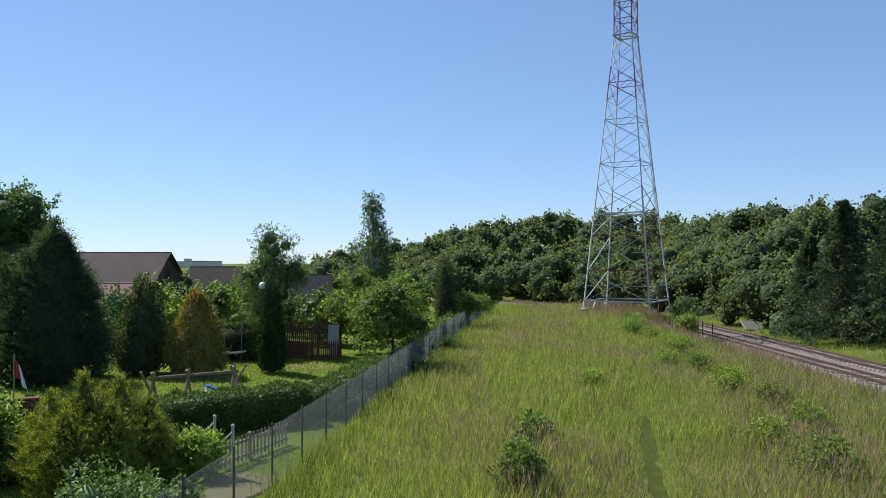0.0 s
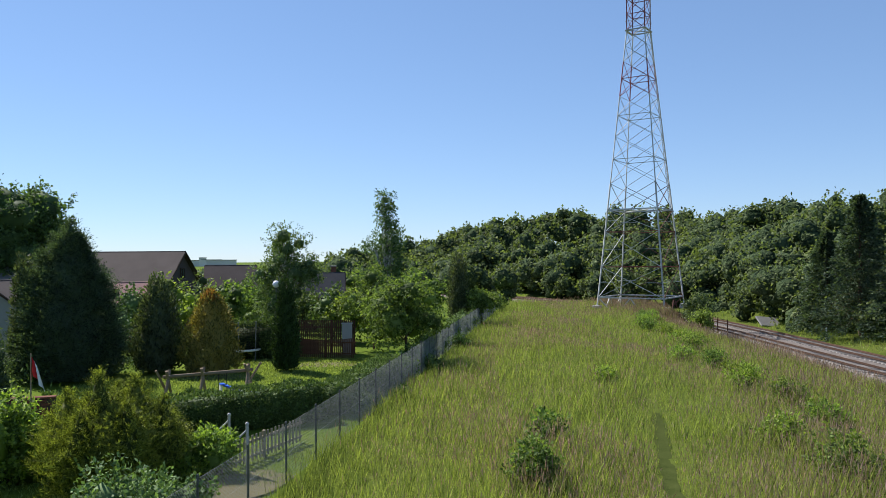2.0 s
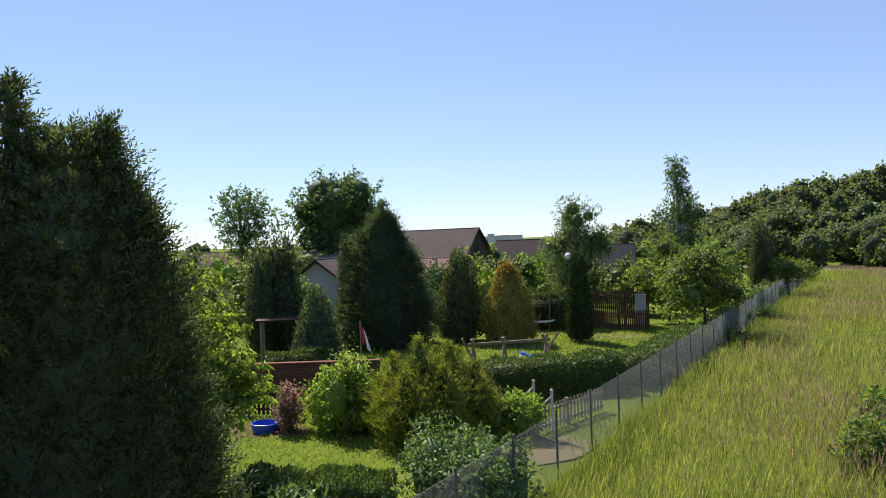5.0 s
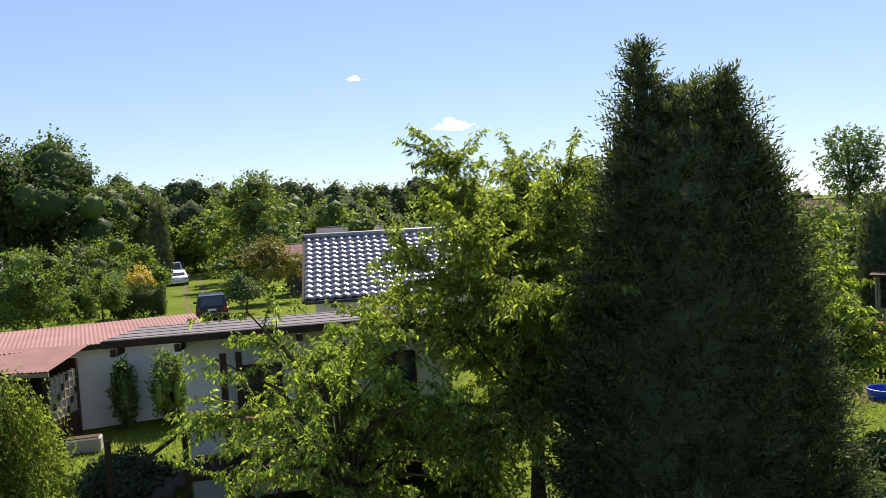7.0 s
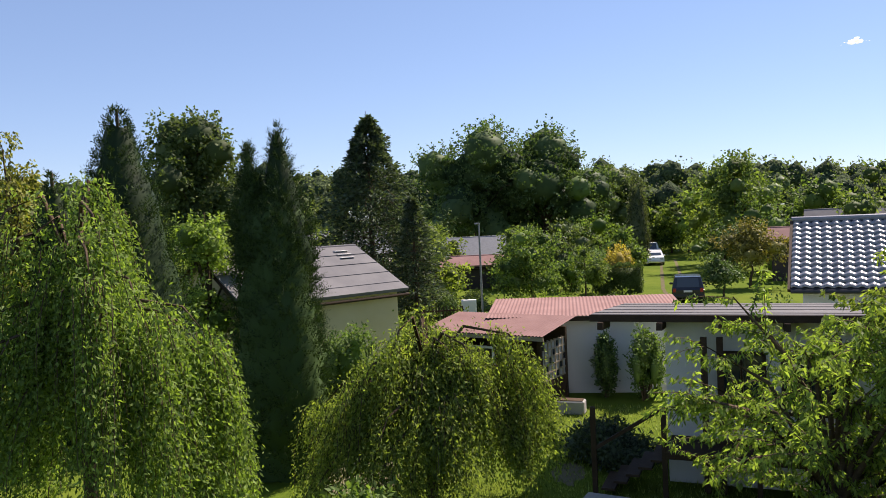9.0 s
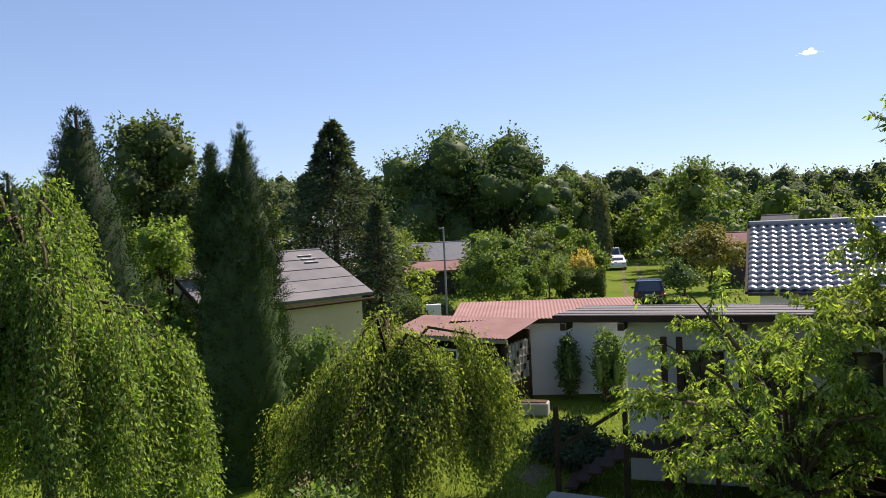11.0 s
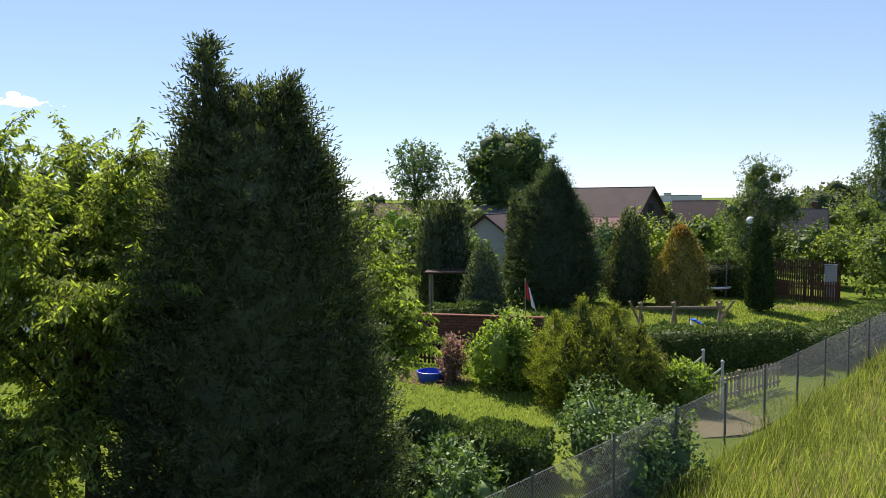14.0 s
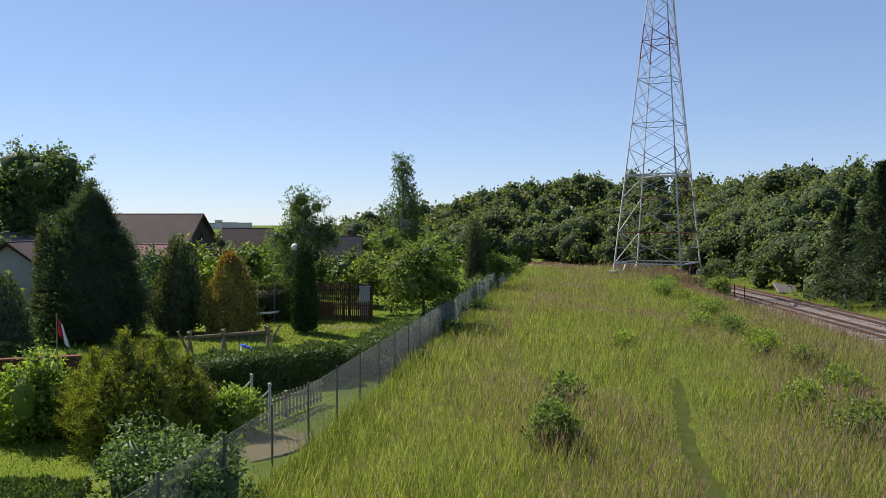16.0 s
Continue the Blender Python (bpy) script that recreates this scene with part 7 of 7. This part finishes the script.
def lamp_post():
    t = thing("street_lamp", spot(96.6, 47.0), "slim grey street lamp post in the allotments", "street lamp")
    bm = bmesh.new()
    bar(bm, (0, 0, 0), (0, 0, 5.6), 0.08, 8, 0.05)
    part("pole", bm, STEEL, t)
    part("head", boxed(0.16, 0.34, 0.1, 0, -0.12, 5.64, 0.03), STEEL, t)


lamp_post()


def garden_shelter():
    t = thing("garden_shelter", spot(34.0, 39.5), "small dark-roofed wooden shelter under the cypresses", "shelter", rz=30)
    for x in (-0.9, 0.9):
        for y in (-0.7, 0.7):
            part("post", boxed(0.1, 0.1, 2.2, x, y, 1.1, 0.01), PALE_WOOD, t)
    part("roof", boxed(2.3, 1.9, 0.08, 0, 0, 2.25, 0.01), DARK_WOOD, t)
    tb = thing("garden_table", spot(33.0, 36.2), "pale garden table with a bench", "table", rz=25)
    part("tabletop", boxed(1.5, 0.7, 0.05, 0, 0, 0.72, 0.01), WHITE_PLASTIC, tb)
    for x in (-0.6, 0.6):
        for y in (-0.25, 0.25):
            part("leg", boxed(0.06, 0.06, 0.7, x, y, 0.35, 0.01), PALE_WOOD, tb)


garden_shelter()


# ---- parked cars ----
def car(loc, rz, paint, label, tall=1.5, length=4.3, width=1.78, estate=True):
    """A car that looks along +y; its rear faces -y."""
    t = thing("car", loc, label, "car", "parked cars", rz)
    h = length / 2
    side = [(-h, 0.35), (-h, 0.85), (-h + 0.12, 1.0), (-h + (0.3 if estate else 0.75), tall - 0.03), (-h + 0.8, tall), (0.35, tall - 0.02), (1.15, 1.0), (h - 0.1, 0.85), (h, 0.6), (h - 0.03, 0.32)]
    bm = bmesh.new()
    secs = []
    for k, (x, inset) in enumerate(((-width / 2, 0.09), (-width / 2 + 0.06, 0.0), (width / 2 - 0.06, 0.0), (width / 2, 0.09))):
        ring = []
        for y, z in side:
            zz = z - (inset if z > 0.9 else 0)
            xx = x
            if z > 1.05:
                xx = x * 0.84
            ring.append(bm.verts.new((xx, y * (0.985 if inset else 1.0), zz)))
        secs.append(ring)
    for A, B in zip(secs, secs[1:]):
        for i in range(len(side)):
            j = (i + 1) % len(side)
            bm.faces.new((A[i], A[j], B[j], B[i]))
    bm.faces.new(secs[0])
    bm.faces.new(list(reversed(secs[-1])))
    bmesh.ops.recalc_face_normals(bm, faces=bm.faces)
    for f in bm.faces:
        f.smooth = False
    part("body", bm, paint, t)
    gw = width * 0.70
    bm = bmesh.new()
    y0, y1 = -h + 0.13, -h + (0.3 if estate else 0.75)
    v = [bm.verts.new(p) for p in ((-gw / 2, y0 - 0.01, 1.03), (gw / 2, y0 - 0.01, 1.03), (gw / 2 * 0.92, y1 - 0.02, tall - 0.09), (-gw / 2 * 0.92, y1 - 0.02, tall - 0.09))]
    bm.faces.new(v)
    part("rear_window", bm, GLASS, t)
    bm = bmesh.new()
    v = [bm.verts.new(p) for p in ((gw / 2, 1.13, 1.03), (-gw / 2, 1.13, 1.03), (-gw / 2 * 0.92, 0.40, tall - 0.06), (gw / 2 * 0.92, 0.40, tall - 0.06))]
    bm.faces.new(v)
    part("windscreen", bm, GLASS, t)
    for s in (-1, 1):
        bm = bmesh.new()
        x = s * (width / 2 * 0.86 + 0.012)
        v = [bm.verts.new(p) for p in ((x * 1.07, -h + 0.45, 1.0), (x * 1.07, 0.95, 1.0), (x * 0.985, 0.35, tall - 0.13), (x * 0.985, -h + 0.6, tall - 0.13))]
        bm.faces.new(v if s > 0 else list(reversed(v)))
        part("side_window", bm, GLASS, t)
        part("mirror", boxed(0.2, 0.12, 0.14, s * (width / 2 + 0.08), 0.85, 1.0, 0.03), paint, t)
        part("tail_light", boxed(0.2, 0.05, 0.26, s * (width / 2 - 0.16), -h + 0.02, 0.84, 0.02), RED_LENS, t)
        part("headlight", boxed(0.34, 0.06, 0.16, s * (width / 2 - 0.28), h - 0.03, 0.7, 0.02), PALE_GLASS, t)
        for y in (-h + 0.8, h - 0.85):
            bm = bmesh.new()
            bmesh.ops.create_cone(bm, cap_ends=True, segments=20, radius1=0.32, radius2=0.32, depth=0.2, matrix=Matrix.Translation((s * (width / 2 - 0.08), y, 0.32)) @ Matrix.Rotation(radians(90), 4, "Y"))
            wh = part("wheel", bm, RUBBER, t)
            bm = bmesh.new()
            bmesh.ops.create_cone(bm, cap_ends=True, segments=14, radius1=0.2, radius2=0.17, depth=0.22, matrix=Matrix.Translation((s * (width / 2 - 0.07), y, 0.32)) @ Matrix.Rotation(radians(90), 4, "Y"))
            part("rim", bm, STEEL, wh)
    part("number_plate", boxed(0.52, 0.02, 0.12, 0, -h - 0.012, 0.78), WHITE_PLASTIC, t)
    part("number_plate", boxed(0.52, 0.02, 0.12, 0, h + 0.012, 0.5), WHITE_PLASTIC, t)
    part("bumper", boxed(width - 0.1, 0.1, 0.22, 0, -h - 0.01, 0.46, 0.04), paint, t)
    part("bumper", boxed(width - 0.1, 0.1, 0.22, 0, h + 0.01, 0.44, 0.04), paint, t)
    return t


car(spot(81.7, 52.5), 82.0, CAR_DARK, "dark blue estate car parked on the grass lane", 1.68, 4.5, 1.95)
car(spot(83.8, 87.0), -94.0, CAR_WHITE, "white car parked on the grass lane", 1.5)
car(spot(84.0, 101.0), -94.0, CAR_WHITE, "white van-like car parked behind another", 1.8)
LANE = [tuple(spot(81.2, 44.0)[:2]), tuple(spot(82.6, 60.0)[:2]), tuple(spot(82.9, 95.0)[:2])]
for side_off in (-0.8, 0.8):
    strip("lane_track", [(x, y + side_off) for x, y in LANE], 0.3, SAND, "worn wheel track in the grass lane", "track", 9)

# ---- far town ----
for i, (az, w, h) in enumerate(((18.4, 8, 9.5), (17.8, 22, 7.2), (16.9, 26, 6.9), (19.1, 14, 6.6))):
    p = spot(az, 900)
    b = thing("distant_block", (p.x, p.y, 0), "pale block of a distant town on the horizon", "building", "distant town", az)
    part("wall", boxed(w, 14, h, 0, 0, h / 2), FAR_WALL, b)
    part("roof", boxed(w + 0.6, 14.6, 0.6, 0, 0, h + 0.3), FELT, b)


# ---- clouds ----
def cloud(az, el, w, h, seed):
    rng = np.random.default_rng(seed)
    D = 2600.0
    bm = bmesh.new()
    for i in range(46):
        x = rng.normal() * w * 0.22
        z = abs(rng.normal()) * h * 0.28 * max(0.1, 1 - abs(x) / (w * 0.6))
        r = h * rng.uniform(0.10, 0.24) * max(0.25, 1 - abs(x) / (w * 0.55))
        bmesh.ops.create_icosphere(bm, subdivisions=2, radius=r, matrix=Matrix.Translation((x, rng.normal() * w * 0.12, z)) @ Matrix.Diagonal((1.7, 1.2, 0.7, 1)))
    for f in bm.faces:
        f.smooth = True
    p = spot(az, D, EYE + D * math.tan(radians(el)))
    ob = part("cloud", bm, CLOUD, None)
    ob.matrix_world = pose(p.x, p.y, p.z, 0, 0, az)
    tagged(ob, "small white fair-weather cloud far off", "cloud", kind="structure")


cloud(63.3, 6.3, 210, 62, 1)
cloud(70.5, 10.1, 70, 26, 2)


# ---- low growth of the plots ----
HOUSES = [(-32.1, -11.7, 5.6), (-18.95, 4.3, 4.2), (-33.2, 13.6, 6.4), (-28.2, 1.0, 4.4), (-25.7, -2.5, 3.0), (-27.7, 71, 6.0), (-30.4, 52, 4.6)]


def undergrowth(name, n, az0, az1, d0, d1, mat, seed, label, size=(0.25, 0.95), leaf=0.17, per=44):
    """Beds of low plants scattered over the plots, clear of the lane and the houses."""
    rng = np.random.default_rng(seed)
    az = np.radians(rng.uniform(az0, az1, n))
    d = np.sqrt(rng.uniform(d0 * d0, d1 * d1, n))
    x, y = -np.sin(az) * d, np.cos(az) * d
    ok = np.ones(n, bool)
    for hx, hy, hr in HOUSES:
        ok &= np.hypot(x - hx, y - hy) > hr
    lane = np.abs(y - (6.6 + (-x - 46.0) * 0.105))
    ok &= (lane > 3.0) | (x > -40)
    ok &= x < fence_x(y) - 1.5
    ok &= ~((np.abs(x + 8) < 7) & (y > 26) & (y < 52))
    ok &= np.sin(x * 0.55 + 1.3 * np.sin(y * 0.21)) + np.sin(y * 0.47 + seed) > -0.7
    x, y = x[ok], y[ok]
    m = len(x)
    s = rng.uniform(*size, m) * np.clip(np.hypot(x, y) / 40, 0.7, 1.5)
    h = s * rng.uniform(0.6, 1.5, m)
    k = np.repeat(np.arange(m), per)
    v = sphere_dirs(rng, m * per)
    v[:, 2] = np.abs(v[:, 2])
    r = 0.45 + 0.55 * rng.random(m * per)
    p = np.stack([x[k] + v[:, 0] * r * s[k], y[k] + v[:, 1] * r * s[k], height(x, y)[k] + v[:, 2] * r * h[k]], 1)
    lv, lf = leaves(p, v + rng.normal(size=v.shape) * 0.6 + np.array([0, 0, 0.4]), leaf, leaf * 0.5, rng)
    tagged(new(name, mesh_np(name, lv, lf, mat)), label, "plants", kind="stuff")


undergrowth("garden_plants", 900, 58, 135, 24, 110, LEAF_MID, 41, "low garden plants and beds of the allotments", leaf=0.24)
undergrowth("garden_plants", 420, 58, 135, 24, 110, LEAF_HEDGE, 42, "dark low garden plants of the allotments", leaf=0.24)
undergrowth("garden_plants", 260, 10, 46, 47, 100, LEAF_MID, 43, "low plants between the garden trees", leaf=0.26)
undergrowth("garden_plants", 240, 22, 44, 34, 60, LEAF_HEDGE, 44, "shaded low plants under the conifers", leaf=0.2)
undergrowth("garden_plants", 150, 52, 78, 11, 24, LEAF_HEDGE, 45, "shaded low plants under the cherry trees", (0.3, 0.9), 0.13, 90)
undergrowth("garden_plants", 60, 100, 128, 13, 30, LEAF_MID, 46, "low plants under the weeping trees", (0.2, 0.6), 0.11, 80)


def lawn_blades(n, spots, seed):
    """Short grass on the lawns: (x, y, radius) of each."""
    rng = np.random.default_rng(seed)
    w = np.array([s[2] ** 2 for s in spots])
    k = rng.choice(len(spots), n, p=w / w.sum())
    S = np.array(spots)[k]
    a, q = rng.uniform(0, 2 * math.pi, n), np.sqrt(rng.random(n))
    x, y = S[:, 0] + np.cos(a) * q * S[:, 2], S[:, 1] + np.sin(a) * q * S[:, 2]
    ok = x < fence_x(y) - 0.1
    x, y = x[ok], y[ok]
    m = len(x)
    h = rng.uniform(0.05, 0.13, m)
    b = rng.uniform(0, 2 * math.pi, m)
    wd = 0.012 * np.clip(np.hypot(x, y) / 18, 1, 3)
    sx, sy = np.cos(b) * wd, np.sin(b) * wd
    lx, ly = rng.normal(size=m) * 0.04, rng.normal(size=m) * 0.04
    v = np.stack([np.stack([x - sx, y - sy, 0 * x], 1), np.stack([x + sx, y + sy, 0 * x], 1), np.stack([x + lx, y + ly, h], 1)], 1).reshape(-1, 3)
    tagged(new("lawn_grass", mesh_np("lawn_grass", v, np.arange(3 * m).reshape(-1, 3), GRASS)), "short mown grass of the garden lawns", "grass", kind="stuff")


lawn_blades(45000, [(-8.5, 42.5, 5.5), (-12.5, 20.5, 4.5), (-17.5, -0.5, 4.0), (-21.5, 0.5, 3.0), (-5.9, 22.5, 2.2), (-14.5, 36.0, 4.0), (-15.5, 24.0, 3.0), (-16.0, -4.0, 3.0)], 51)
# the path's groove shade is put into the strip's dark colour
strip("trodden_path", PATH[:3], 0.46, PATH_SHADED, "narrow trodden path through the meadow grass", "path", 10, 0.012)


def slope_grass(name, n, x0, wide, y0, y1, tall, mat, seed, label):
    """Grass on the slopes by the railway."""
    rng = np.random.default_rng(seed)
    y = rng.uniform(y0, y1, n)
    x = x0 + rng.random(n) ** 0.7 * wide
    z = height(x, y)
    h = tall * rng.uniform(0.37, 1.0, n)
    b = rng.uniform(0, 2 * math.pi, n)
    wd = 0.018 * np.clip(y / 40, 1, 2.4)
    lx, ly = rng.normal(size=n) * 0.2, rng.normal(size=n) * 0.2
    v = np.stack([np.stack([x - np.cos(b) * wd, y - np.sin(b) * wd, z - 0.02], 1), np.stack([x + np.cos(b) * wd, y + np.sin(b) * wd, z - 0.02], 1), np.stack([x + lx, y + ly, z + h], 1)], 1).reshape(-1, 3)
    tagged(new(name, mesh_np(name, v, np.arange(3 * n).reshape(-1, 3), mat)), label, "grass", kind="stuff")


slope_grass("dry_grass", 26000, 18.5, 9.0, 28, 135, 0.95, DRY_GRASS, 61, "dry brownish grass on the slope down to the railway")
slope_grass("field_grass", 30000, 38.9, 30.0, 58, 125, 0.6, GRASS, 62, "uncut yellow green grass beyond the railway")
